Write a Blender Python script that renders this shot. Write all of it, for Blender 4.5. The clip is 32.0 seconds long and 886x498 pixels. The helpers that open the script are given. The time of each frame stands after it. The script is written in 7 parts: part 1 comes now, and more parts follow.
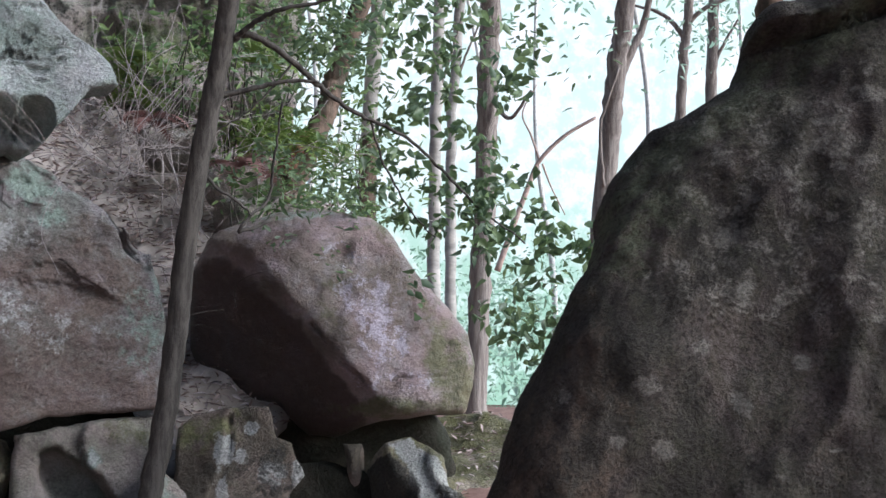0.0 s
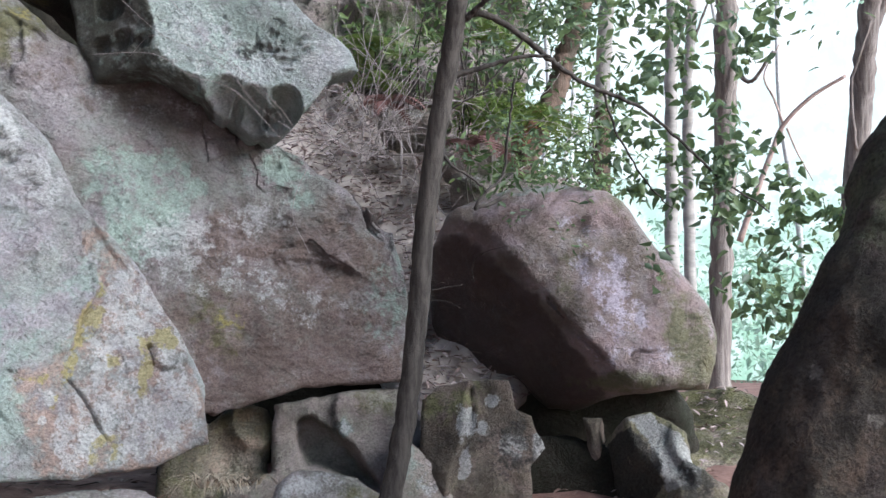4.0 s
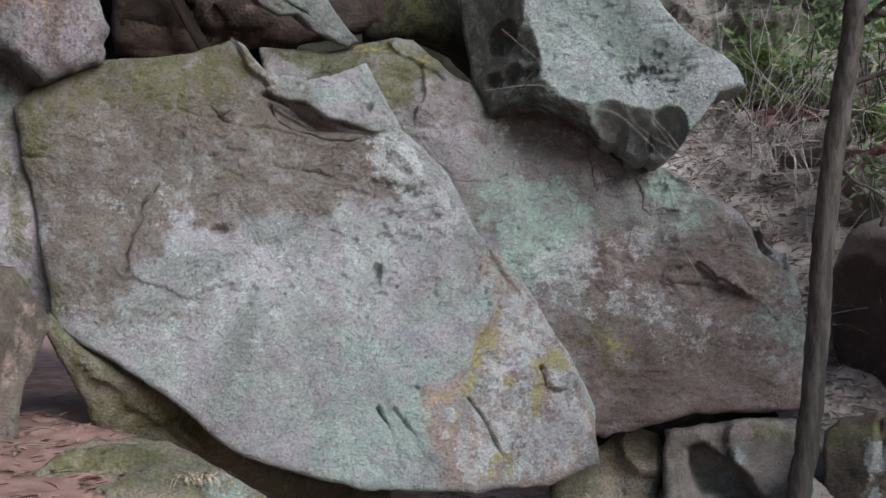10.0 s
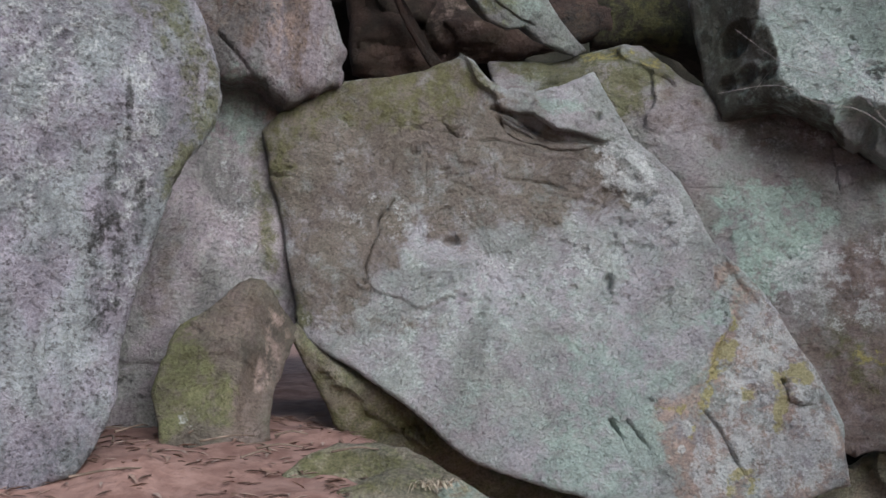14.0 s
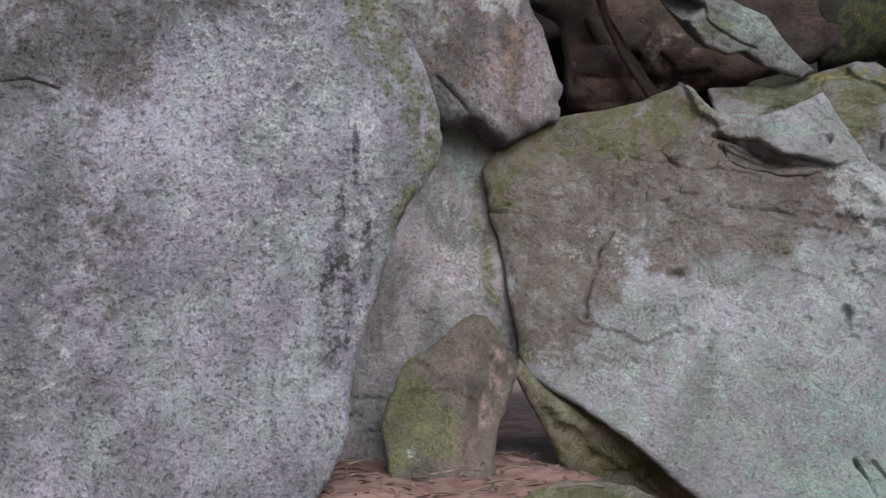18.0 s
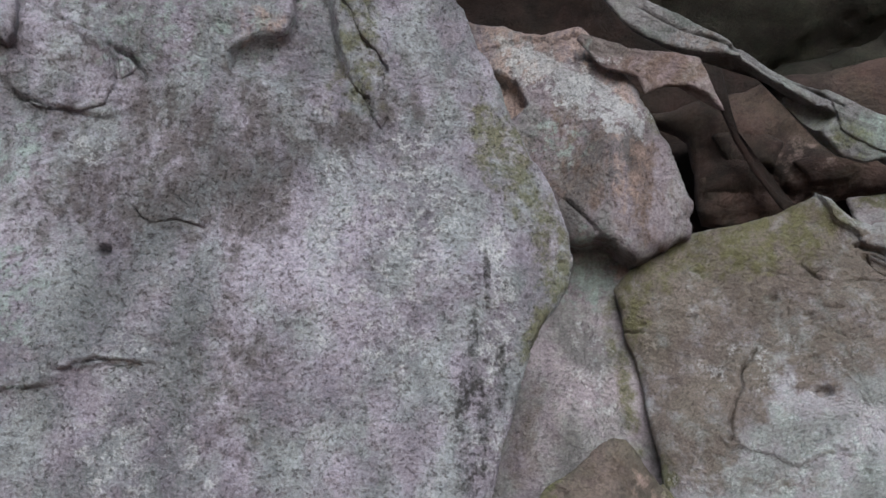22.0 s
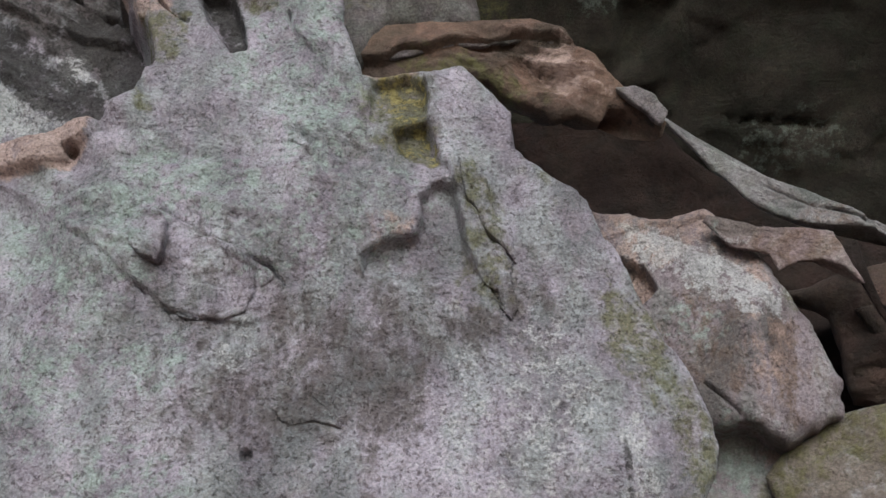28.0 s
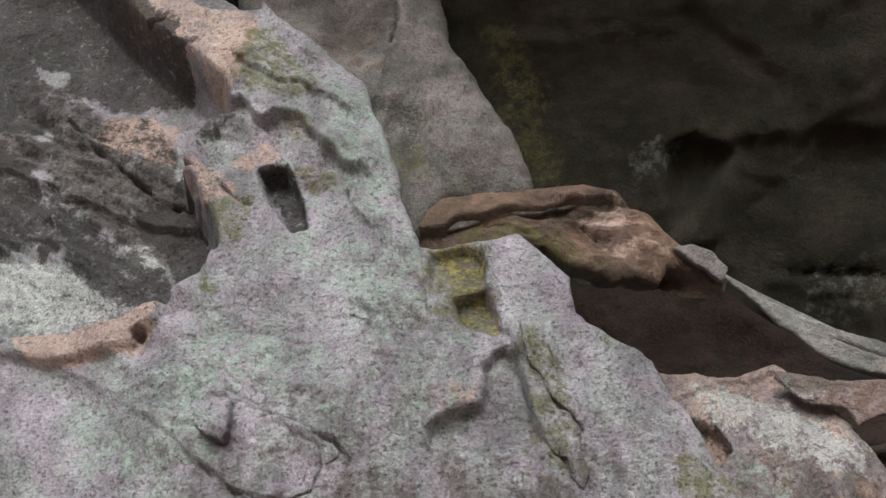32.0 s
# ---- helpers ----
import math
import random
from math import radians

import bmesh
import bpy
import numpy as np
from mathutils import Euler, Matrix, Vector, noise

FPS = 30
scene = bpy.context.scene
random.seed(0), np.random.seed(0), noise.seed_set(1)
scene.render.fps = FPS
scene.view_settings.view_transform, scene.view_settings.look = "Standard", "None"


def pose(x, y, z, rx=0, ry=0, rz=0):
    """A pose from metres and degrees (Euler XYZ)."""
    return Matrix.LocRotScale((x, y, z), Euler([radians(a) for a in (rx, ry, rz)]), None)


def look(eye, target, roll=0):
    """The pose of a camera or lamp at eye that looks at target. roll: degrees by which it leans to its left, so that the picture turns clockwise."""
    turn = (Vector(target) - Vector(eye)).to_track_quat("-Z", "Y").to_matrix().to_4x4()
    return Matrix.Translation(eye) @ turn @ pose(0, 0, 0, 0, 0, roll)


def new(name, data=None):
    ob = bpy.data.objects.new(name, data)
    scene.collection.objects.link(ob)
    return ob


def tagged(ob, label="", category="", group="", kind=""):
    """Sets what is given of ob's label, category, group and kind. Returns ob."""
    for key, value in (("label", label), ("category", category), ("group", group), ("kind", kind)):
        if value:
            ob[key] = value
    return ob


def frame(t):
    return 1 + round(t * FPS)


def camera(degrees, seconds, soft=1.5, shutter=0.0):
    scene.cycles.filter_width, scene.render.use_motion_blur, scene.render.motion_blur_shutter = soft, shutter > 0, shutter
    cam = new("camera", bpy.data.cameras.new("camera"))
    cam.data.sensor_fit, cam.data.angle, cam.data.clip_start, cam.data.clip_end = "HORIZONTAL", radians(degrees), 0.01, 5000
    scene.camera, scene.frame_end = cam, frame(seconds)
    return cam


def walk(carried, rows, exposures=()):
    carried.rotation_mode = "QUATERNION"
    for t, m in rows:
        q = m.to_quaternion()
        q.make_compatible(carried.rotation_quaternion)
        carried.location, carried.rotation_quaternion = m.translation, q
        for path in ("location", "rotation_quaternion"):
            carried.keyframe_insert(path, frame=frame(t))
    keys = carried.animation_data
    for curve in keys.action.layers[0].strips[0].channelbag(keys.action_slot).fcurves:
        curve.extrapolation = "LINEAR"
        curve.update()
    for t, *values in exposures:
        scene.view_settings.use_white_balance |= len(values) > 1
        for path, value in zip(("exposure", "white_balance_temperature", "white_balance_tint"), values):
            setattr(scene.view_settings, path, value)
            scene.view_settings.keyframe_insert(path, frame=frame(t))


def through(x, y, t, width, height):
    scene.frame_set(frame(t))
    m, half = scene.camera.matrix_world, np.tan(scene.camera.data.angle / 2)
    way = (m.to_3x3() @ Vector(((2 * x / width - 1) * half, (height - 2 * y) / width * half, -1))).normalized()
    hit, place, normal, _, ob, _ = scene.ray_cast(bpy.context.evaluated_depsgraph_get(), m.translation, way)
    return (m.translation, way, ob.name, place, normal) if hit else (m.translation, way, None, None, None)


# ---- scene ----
# ---------- camera ----------
EYE = (0.0, 0.0, 1.5)


def aim(yaw, pitch, roll):
    a, b = radians(yaw), radians(pitch)
    return look(EYE, (math.sin(a) * math.cos(b), math.cos(a) * math.cos(b), 1.5 + math.sin(b)), roll)


# seconds, turn to the right, tilt up, roll, all in degrees
PATH = [
    (0.0, 44.13, 3.76, 0.6), (0.5, 42.58, 3.26, 0.62), (1.0, 41.15, 2.99, 0.45), (1.5, 39.59, 2.75, 0.03),
    (2.0, 38.0, 2.52, -0.09), (2.5, 36.67, 2.53, 0.33), (3.0, 35.12, 2.4, 0.4), (3.5, 33.03, 2.32, 0.2),
    (5.5, 25.93, 2.2, 0.12), (6.0, 24.04, 2.21, 0.51), (6.5, 21.81, 2.14, 0.45), (7.0, 19.99, 2.27, 0.33),
    (7.5, 18.35, 2.49, 0.29), (8.0, 16.39, 2.59, 0.31), (8.5, 14.41, 2.86, 0.47), (9.0, 12.66, 3.1, 0.34),
    (9.5, 11.14, 3.33, 0.33), (10.0, 9.7, 3.55, 0.03), (10.5, 7.89, 3.62, -0.08), (11.0, 6.28, 3.61, -0.11),
    (11.5, 4.8, 3.57, 0.05), (12.0, 3.11, 3.5, 0.19), (12.5, 1.35, 3.5, 0.38), (13.0, -0.12, 3.78, 0.31),
    (13.5, -1.72, 3.89, 0.3), (14.0, -3.1, 4.1, 0.13), (14.5, -4.94, 4.48, -0.11), (16.5, -10.93, 5.53, -0.47),
    (17.0, -12.58, 5.64, -0.34), (17.5, -13.91, 5.87, -0.16), (18.0, -15.37, 6.06, -0.15), (18.5, -16.95, 6.46, 0.15),
    (19.0, -18.34, 7.25, 0.25), (19.5, -18.78, 8.33, -0.06), (20.0, -19.31, 9.18, -0.34), (20.5, -20.12, 10.09, -0.4),
    (21.0, -21.0, 10.97, -0.44), (21.5, -21.93, 12.02, -0.62), (22.0, -22.76, 13.01, -0.83), (22.5, -23.41, 13.87, -0.95),
    (23.0, -23.98, 14.61, -1.01), (23.5, -24.75, 15.39, -0.98), (24.0, -25.58, 16.33, -1.44), (24.5, -25.9, 17.43, -1.8),
    (25.0, -26.43, 18.52, -2.07), (25.5, -27.04, 19.51, -1.68), (27.5, -29.18, 23.04, -1.71), (28.0, -30.22, 23.86, -1.47),
    (28.5, -31.06, 24.6, -1.26), (29.0, -31.91, 25.42, -1.56), (29.5, -32.57, 26.99, -1.69), (30.0, -32.7, 28.33, -2.18),
    (30.5, -32.74, 29.61, -2.21), (31.0, -33.06, 30.96, -2.37), (31.5, -33.18, 31.99, -2.42), (32.0, -33.73, 33.36, -2.45)]
cam = camera(46.64, 32.0, soft=1.5)
walk(cam, [(t, aim(yaw, pitch, roll)) for t, yaw, pitch, roll in PATH], [(0, 0.66, 5950, 10), (3, 0.92, 5950, 11), (6, 0.95, 6000, 11), (9, 0.58, 6100, 10), (13, 0.3, 6150, 10), (17, 0.28, 6100, 11), (22, 0.32, 6150, 11), (27, 0.34, 6300, 11), (32, 0.58, 6650, 9)])

# ---------- world and light ----------
SUN_TURN, SUN_UP = radians(151), radians(27)
world = bpy.data.worlds.new("world")
scene.world = world
world.use_nodes = True
wn = world.node_tree.nodes
sky = wn.new("ShaderNodeTexSky")
sky.sky_type, sky.sun_disc = "NISHITA", False
sky.sun_elevation, sky.sun_rotation = SUN_UP, SUN_TURN
sky.air_density, sky.dust_density, sky.ozone_density = 1.0, 1.5, 1.0
wn["Background"].inputs[1].default_value = 0.075
world.node_tree.links.new(sky.outputs[0], wn["Background"].inputs[0])
sun = new("sun", bpy.data.lights.new("sun", "SUN"))
sun.data.energy, sun.data.angle, sun.data.color = 3.4, radians(42), (0.98, 0.99, 1.0)
sun.matrix_world = look((math.sin(SUN_TURN) * math.cos(SUN_UP), math.cos(SUN_TURN) * math.cos(SUN_UP), math.sin(SUN_UP)), (0, 0, 0))


# ---------- arithmetic: noise, outlines, relief ----------
def lattice(i, j, k, seed):
    with np.errstate(over="ignore"):
        h = (i * 374761393 + j * 668265263 + k * 2147483647 + seed * 974711) & 0xFFFFFFFF
        h = ((h ^ (h >> 13)) * 1274126177) & 0xFFFFFFFF
        h = ((h ^ (h >> 16)) * 2246822519) & 0xFFFFFFFF
    return ((h ^ (h >> 15)) & 0xFFFF) / 32767.5 - 1.0


def value_noise(p, seed):
    b = np.floor(p).astype(np.int64)
    f = p - b
    w = f * f * (3 - 2 * f)
    out = 0.0
    for dx in (0, 1):
        for dy in (0, 1):
            for dz in (0, 1):
                k = (w[:, 0] if dx else 1 - w[:, 0]) * (w[:, 1] if dy else 1 - w[:, 1]) * (w[:, 2] if dz else 1 - w[:, 2])
                out = out + k * lattice(b[:, 0] + dx, b[:, 1] + dy, b[:, 2] + dz, seed)
    return out


SPIN = 2.03 * np.array(Euler((0.6, 0.9, 1.3)).to_matrix())


def fbm(p, size, octaves=4, seed=0, gain=0.5):
    """Layered noise about 0, whose largest waves are size metres long. p: rows of x, y, z."""
    out, amp, q = 0.0, 1.0, (np.asarray(p, float) / size + 17.3) @ SPIN / 2.03
    for o in range(octaves):
        out = out + amp * value_noise(q, seed + o)
        amp, q = amp * gain, q @ SPIN
    return out


def smooth(a, b, x):
    t = np.clip((x - a) / (b - a), 0, 1)
    return t * t * (3 - 2 * t)


def inside_by(poly, u, v):
    """How far inside a closed outline each point lies; below 0 outside."""
    best, inn = np.full(u.shape, 1e9), np.zeros(u.shape, bool)
    n = len(poly)
    for i in range(n):
        (ax, ay), (bx, by) = poly[i], poly[(i + 1) % n]
        ex, ey = bx - ax, by - ay
        t = np.clip(((u - ax) * ex + (v - ay) * ey) / (ex * ex + ey * ey + 1e-12), 0, 1)
        best = np.minimum(best, (u - ax - t * ex) ** 2 + (v - ay - t * ey) ** 2)
        if ey:
            inn ^= ((ay > v) != (by > v)) & (u < ex * (v - ay) / ey + ax)
    return np.where(inn, 1, -1) * np.sqrt(best)


def line_away(line, u, v):
    """The distance from an open line, the side of it (above 0 to its left), and how far past its ends."""
    best, side, past = np.full(u.shape, 1e9), np.zeros(u.shape), np.zeros(u.shape)
    last = len(line) - 2
    for i, ((ax, ay), (bx, by)) in enumerate(zip(line, line[1:])):
        ex, ey = bx - ax, by - ay
        length = math.hypot(ex, ey) + 1e-9
        raw = ((u - ax) * ex + (v - ay) * ey) / length**2
        t = np.clip(raw, 0, 1)
        d = (u - ax - t * ex) ** 2 + (v - ay - t * ey) ** 2
        near = d < best
        best = np.where(near, d, best)
        side = np.where(near, np.sign(ex * (v - ay) - ey * (u - ax)), side)
        over = np.maximum(-raw if i == 0 else 0, raw - 1 if i == last else 0) * length
        past = np.where(near, np.maximum(over, 0), past)
    return np.sqrt(best), side, past


def rounded(poly, rounds=1):
    """Cuts the corners of an outline."""
    for _ in range(rounds):
        out = []
        for i, a in enumerate(poly):
            b = poly[(i + 1) % len(poly)]
            out += [(0.8 * a[0] + 0.2 * b[0], 0.8 * a[1] + 0.2 * b[1]), (0.2 * a[0] + 0.8 * b[0], 0.2 * a[1] + 0.8 * b[1])]
        poly = out
    return poly


# ---------- relief: each gives the height to add at (u, v) ----------
def near(points, u, v, margin):
    p = np.array(points)
    (a, b), (c, d) = p.min(0) - margin, p.max(0) + margin
    return np.flatnonzero((u > a) & (u < c) & (v > b) & (v < d))


def within(points, margin, shape):
    """A relief that is worked out near the given points alone."""
    def f(u, v, w):
        out, k = np.zeros(u.shape), near(points, u, v, margin)
        if len(k):
            out[k] = shape(u[k], v[k], w[k])
        return out
    return f


def crack(line, width=0.012, depth=0.03):
    """A narrow cleft along a line."""
    return within(line, 0.08, lambda u, v, w: -1.4 * depth * np.exp(-np.abs(line_away(line, u + w * 0.02, v - w * 0.02)[0] / (0.42 * width * np.clip(0.7 + 0.8 * w, 0.15, 2))) ** 1.5) * np.clip(0.8 + 0.7 * w, 0.1, 1.4))


def step(line, height=0.03, reach=0.25, soft=0.004):
    """A ledge: the rock to the line's left stands proud and falls back over reach."""
    def shape(u, v, w):
        d, s, past = line_away(line, u + w * 0.02, v + w * 0.02)
        s = s * d
        return height * smooth(-soft, soft, s) * np.exp(-np.maximum(s, 0) / reach - (past / 0.06) ** 2)
    return within(line, 0.15 + 3.5 * reach, shape)


def plate(poly, height=0.03, soft=0.006):
    """A raised (or, below 0, sunken) patch with a sharp rim."""
    return within(poly, 0.1 + soft, lambda u, v, w: height * smooth(-soft, soft, inside_by(poly, u, v) + w * 0.012))


def scoop(poly, depth, low, high, soft=0.005):
    """A hollow with a sharp rim whose floor rises to the surface from v = high down to v = low."""
    return within(poly, 0.08, lambda u, v, w: -depth * smooth(-soft, soft + 0.01, inside_by(poly, u, v) + w * 0.01) * smooth(low, high, v))


def pit(u0, v0, ru, rv, depth, sharp=3):
    return within([(u0 - ru, v0 - rv), (u0 + ru, v0 + rv)], 3 * max(ru, rv), lambda u, v, w: -depth * np.exp(-(((u - u0) / ru) ** 2 + ((v - v0) / rv) ** 2) ** sharp))


def bowl(u0, v0, ru, rv, depth):
    """A round hollow with a sharp rim."""
    return within([(u0 - ru, v0 - rv), (u0 + ru, v0 + rv)], 0.05, lambda u, v, w: -depth * np.sqrt(np.maximum(0, 1 - ((u - u0) / ru) ** 2 - ((v - v0) / rv) ** 2 + 0.35 * w)))


def swell(u0, v0, ru, rv, height):
    return pit(u0, v0, ru, rv, -height, 1)


def lean(line, slope, soft=0.04, reach=0.18):
    """The rock to the line's right falls away from the viewer, for reach metres."""
    def f(u, v, w):
        d, s, past = line_away(line, u + w * 0.015, v + w * 0.015)
        s = np.clip(-s * d, 0, None)
        s = reach * np.tanh(s / reach)
        return -slope * (np.sqrt(s**2 + soft**2) - soft) * np.exp(-(past / 0.2) ** 2)
    return f


def layers(size=0.3, height=0.02, steps=4, seed=0, u0=0.0, v0=0.0, ru=99.0, rv=99.0, squash=2.5):
    """Flaked beds: uneven terraces with sharp rims, round (u0, v0)."""
    def f(u, v, w):
        n = steps * (0.5 + 0.5 * fbm(np.stack([u, v * squash, 0 * u + seed], 1), size, 4, seed + 70))
        k = np.floor(n)
        near = np.exp(-(((u - u0) / ru) ** 2 + ((v - v0) / rv) ** 2) ** 2)
        return height * near * (k + smooth(0.82, 1.0, n - k)) / steps
    return f


def pocks(size, depth, seed, u0, v0, ru, rv, rare=0.35):
    """Small weathered holes, strewn round (u0, v0)."""
    def f(u, v, w):
        n = fbm(np.stack([u * 0.8, v * 1.3, 0 * u + seed], 1), size, 3, seed + 80)
        near = np.exp(-(((u - u0) / ru) ** 2 + ((v - v0) / rv) ** 2) ** 2)
        return -depth * near * smooth(rare, rare + 0.25, n)
    return f


def grooves(size, height, turn, long, seed, u0, v0, ru, rv):
    """Long shallow furrows that run turn degrees to the level, round (u0, v0)."""
    c, s = math.cos(radians(turn)), math.sin(radians(turn))

    def f(u, v, w):
        n = fbm(np.stack([(u * c + v * s) / long, v * c - u * s, 0 * u + seed], 1), size, 4, seed + 90)
        return height * (1 - 2 * np.abs(n)) * np.exp(-(((u - u0) / ru) ** 2 + ((v - v0) / rv) ** 2) ** 2)
    return f


def facets(rows, soft=0.03):
    """The lowest of several planes: rows of u, v, height there, slope along u, slope along v."""
    def f(u, v, w):
        h = None
        for u0, v0, h0, su, sv in rows:
            p = h0 + su * (u - u0) + sv * (v - v0) + w * 0.01
            h = p if h is None else 0.5 * (h + p - np.sqrt((h - p) ** 2 + soft**2))
        return h
    return f


# ---------- mesh and material helpers ----------
def face(x, y, z, turn, tilt):
    """A pose whose z axis looks at a viewer who looks turn degrees to the right of +y; tilt leans it up."""
    return pose(x, y, z, 90 - tilt, 0, -turn)


def mesh_of(name, verts, quads, material, tris=(), masks=None, flat=False):
    me = bpy.data.meshes.new(name)
    polys = [tuple(q) for q in quads] + [tuple(t) for t in tris]
    me.from_pydata([tuple(v) for v in verts], [], polys)
    if not flat:
        me.polygons.foreach_set("use_smooth", np.ones(len(polys), bool))
    if masks is not None:
        for key, some in (("masks", masks[:, :4]), ("crusts", masks[:, 4:])):
            a = me.color_attributes.new(key, "FLOAT_COLOR", "POINT")
            a.data.foreach_set("color", np.ascontiguousarray(some, np.float32).ravel())
    me.materials.append(material)
    me.update()
    return me


def part(name, me, parent, label=""):
    if isinstance(me, bmesh.types.BMesh):
        bm, me = me, bpy.data.meshes.new(name)
        bm.to_mesh(me)
        bm.free()
    ob = new(name, me)
    ob.parent = parent
    return tagged(ob, label)


def rock_mesh(name, outline, material, grid=0.03, edge=0.08, back=0.5, relief=(), rough=0.02, waves=0.35, wobble=0.02, fine=0.004, seed=0, paint=None):
    """A closed stone: relief over an outline in front, a dome behind. edge: how far its rim is rounded off."""
    poly = np.array(outline)
    lo, hi = poly.min(0) - 3 * grid, poly.max(0) + 3 * grid
    nu, nv = int((hi[0] - lo[0]) / grid) + 1, int((hi[1] - lo[1]) / grid) + 1
    gu, gv = np.meshgrid(lo[0] + grid * np.arange(nu), lo[1] + grid * np.arange(nv))
    u, v = gu.ravel(), gv.ravel()
    flat3 = np.stack([u, v, np.full(u.shape, seed * 3.7)], 1)
    d = inside_by(outline, u, v) + wobble * fbm(flat3, 0.22, 4, seed + 5)
    d2 = d.reshape(nv, nu)
    dv, du = np.gradient(d2, grid)
    length = np.sqrt(du**2 + dv**2) + 1e-6
    inn = (d2 > 0)
    cell = inn[:-1, :-1] | inn[1:, :-1] | inn[:-1, 1:] | inn[1:, 1:]
    ids = np.arange(nu * nv).reshape(nv, nu)
    quads = np.stack([ids[:-1, :-1][cell], ids[:-1, 1:][cell], ids[1:, 1:][cell], ids[1:, :-1][cell]], 1)
    used = np.unique(quads)
    renum = np.full(nu * nv, -1)
    renum[used] = np.arange(len(used))
    quads = renum[quads]
    out = np.minimum(d, 0)[used]
    pu = u[used] - out * (du / length).ravel()[used]
    pv = v[used] - out * (dv / length).ravel()[used]
    dd = np.maximum(d[used], 0)
    p3 = np.stack([pu, pv, np.full(pu.shape, seed * 3.7)], 1)
    w = fbm(p3, 0.12, 3, seed + 9)
    h = rough * fbm(p3, waves, 4, seed + 1) + fine * fbm(p3, 0.07, 3, seed + 2, 0.6)
    for f in relief:
        h = h + f(pu, pv, w)
    rim = 1 - np.clip(dd / edge, 0, 1)
    front = h - edge * (1 - np.sqrt(np.maximum(1 - rim**2, 0)))
    n = len(pu)
    edges = np.concatenate([quads[:, [k, (k + 1) % 4]] for k in range(4)])
    key = np.sort(edges, 1)
    _, first, count = np.unique(key[:, 0] * n + key[:, 1], return_index=True, return_counts=True)
    rim_edges = edges[first[count == 1]]
    loop = np.unique(rim_edges)
    spot = np.full(n, -1)
    spot[loop] = np.arange(len(loop))
    mid = np.array([pu.mean(), pv.mean()])
    rings = []
    for shrink, deep in ((0.97, 0.35), (0.8, 0.85)):
        q = mid + shrink * (np.stack([pu, pv], 1)[loop] - mid)
        rings.append(np.column_stack([q, np.minimum(front[loop], -edge) - back * deep]))
    verts = np.concatenate([np.stack([pu, pv, front], 1), *rings, [[mid[0], mid[1], front[loop].mean() - back * 1.1]]])
    a, c = rim_edges[:, 0], rim_edges[:, 1]
    m = len(loop)
    side = np.concatenate([np.stack([c, a, n + spot[a], n + spot[c]], 1), np.stack([n + spot[c], n + spot[a], n + m + spot[a], n + m + spot[c]], 1)])
    tail = np.stack([n + m + spot[c], n + m + spot[a], np.full(len(a), n + 2 * m)], 1)
    masks = np.zeros((n, 8)) if not paint else paint(pu, pv, w, front)
    masks = np.concatenate([masks, masks[loop], masks[loop], masks[loop][:1]])
    return mesh_of(name, verts, np.concatenate([quads, side]).tolist(), material, tail.tolist(), masks=masks)


def flake(parent, at, outline, material, label="", lift=0.02, **more):
    """A thin sheet of rock that clings to a larger face."""
    ob = part("flake", rock_mesh("flake", outline, material, **{"grid": 0.008, "edge": 0.008, "back": 0.04, "rough": 0.012, **more, "wobble": 0.014}), parent, label)
    ob.matrix_world = at @ Matrix.Translation((0, 0, lift))
    return ob


def rock(name, at, outline, material, label, category="rock", **more):
    ob = new(name, rock_mesh(name, outline, material, **more))
    ob.matrix_world = at
    return tagged(ob, label, category)


def blots(rows, size=0.16, seed=0):
    """Coverings, some also used to paint shade, light or sheen (0 green crust, 1 white crust, 2 stain, 3 moss, 4 black
    crust, 5 ochre, 6 yellow crust): rows of which, u, v, radius u, radius v, strength, or of which, outline, softness,
    strength.
    """
    def paint(u, v, w, h):
        m = np.zeros((len(u), 8))
        n = fbm(np.stack([u, v, h + seed], 1), size, 4, seed + 30)
        for row in rows:
            if len(row) == 4:
                k, poly, soft, s = row
                m[:, k] = np.maximum(m[:, k], s * smooth(-soft, soft, inside_by(poly, u, v) + 1.3 * soft * n))
                continue
            k, u0, v0, ru, rv, s = row
            r = np.sqrt(((u - u0) / ru) ** 2 + ((v - v0) / rv) ** 2)
            m[:, k] = np.maximum(m[:, k], s * smooth(1.5, 0.35, r + 0.45 * n))
        return np.clip(m, 0, 1)
    return paint


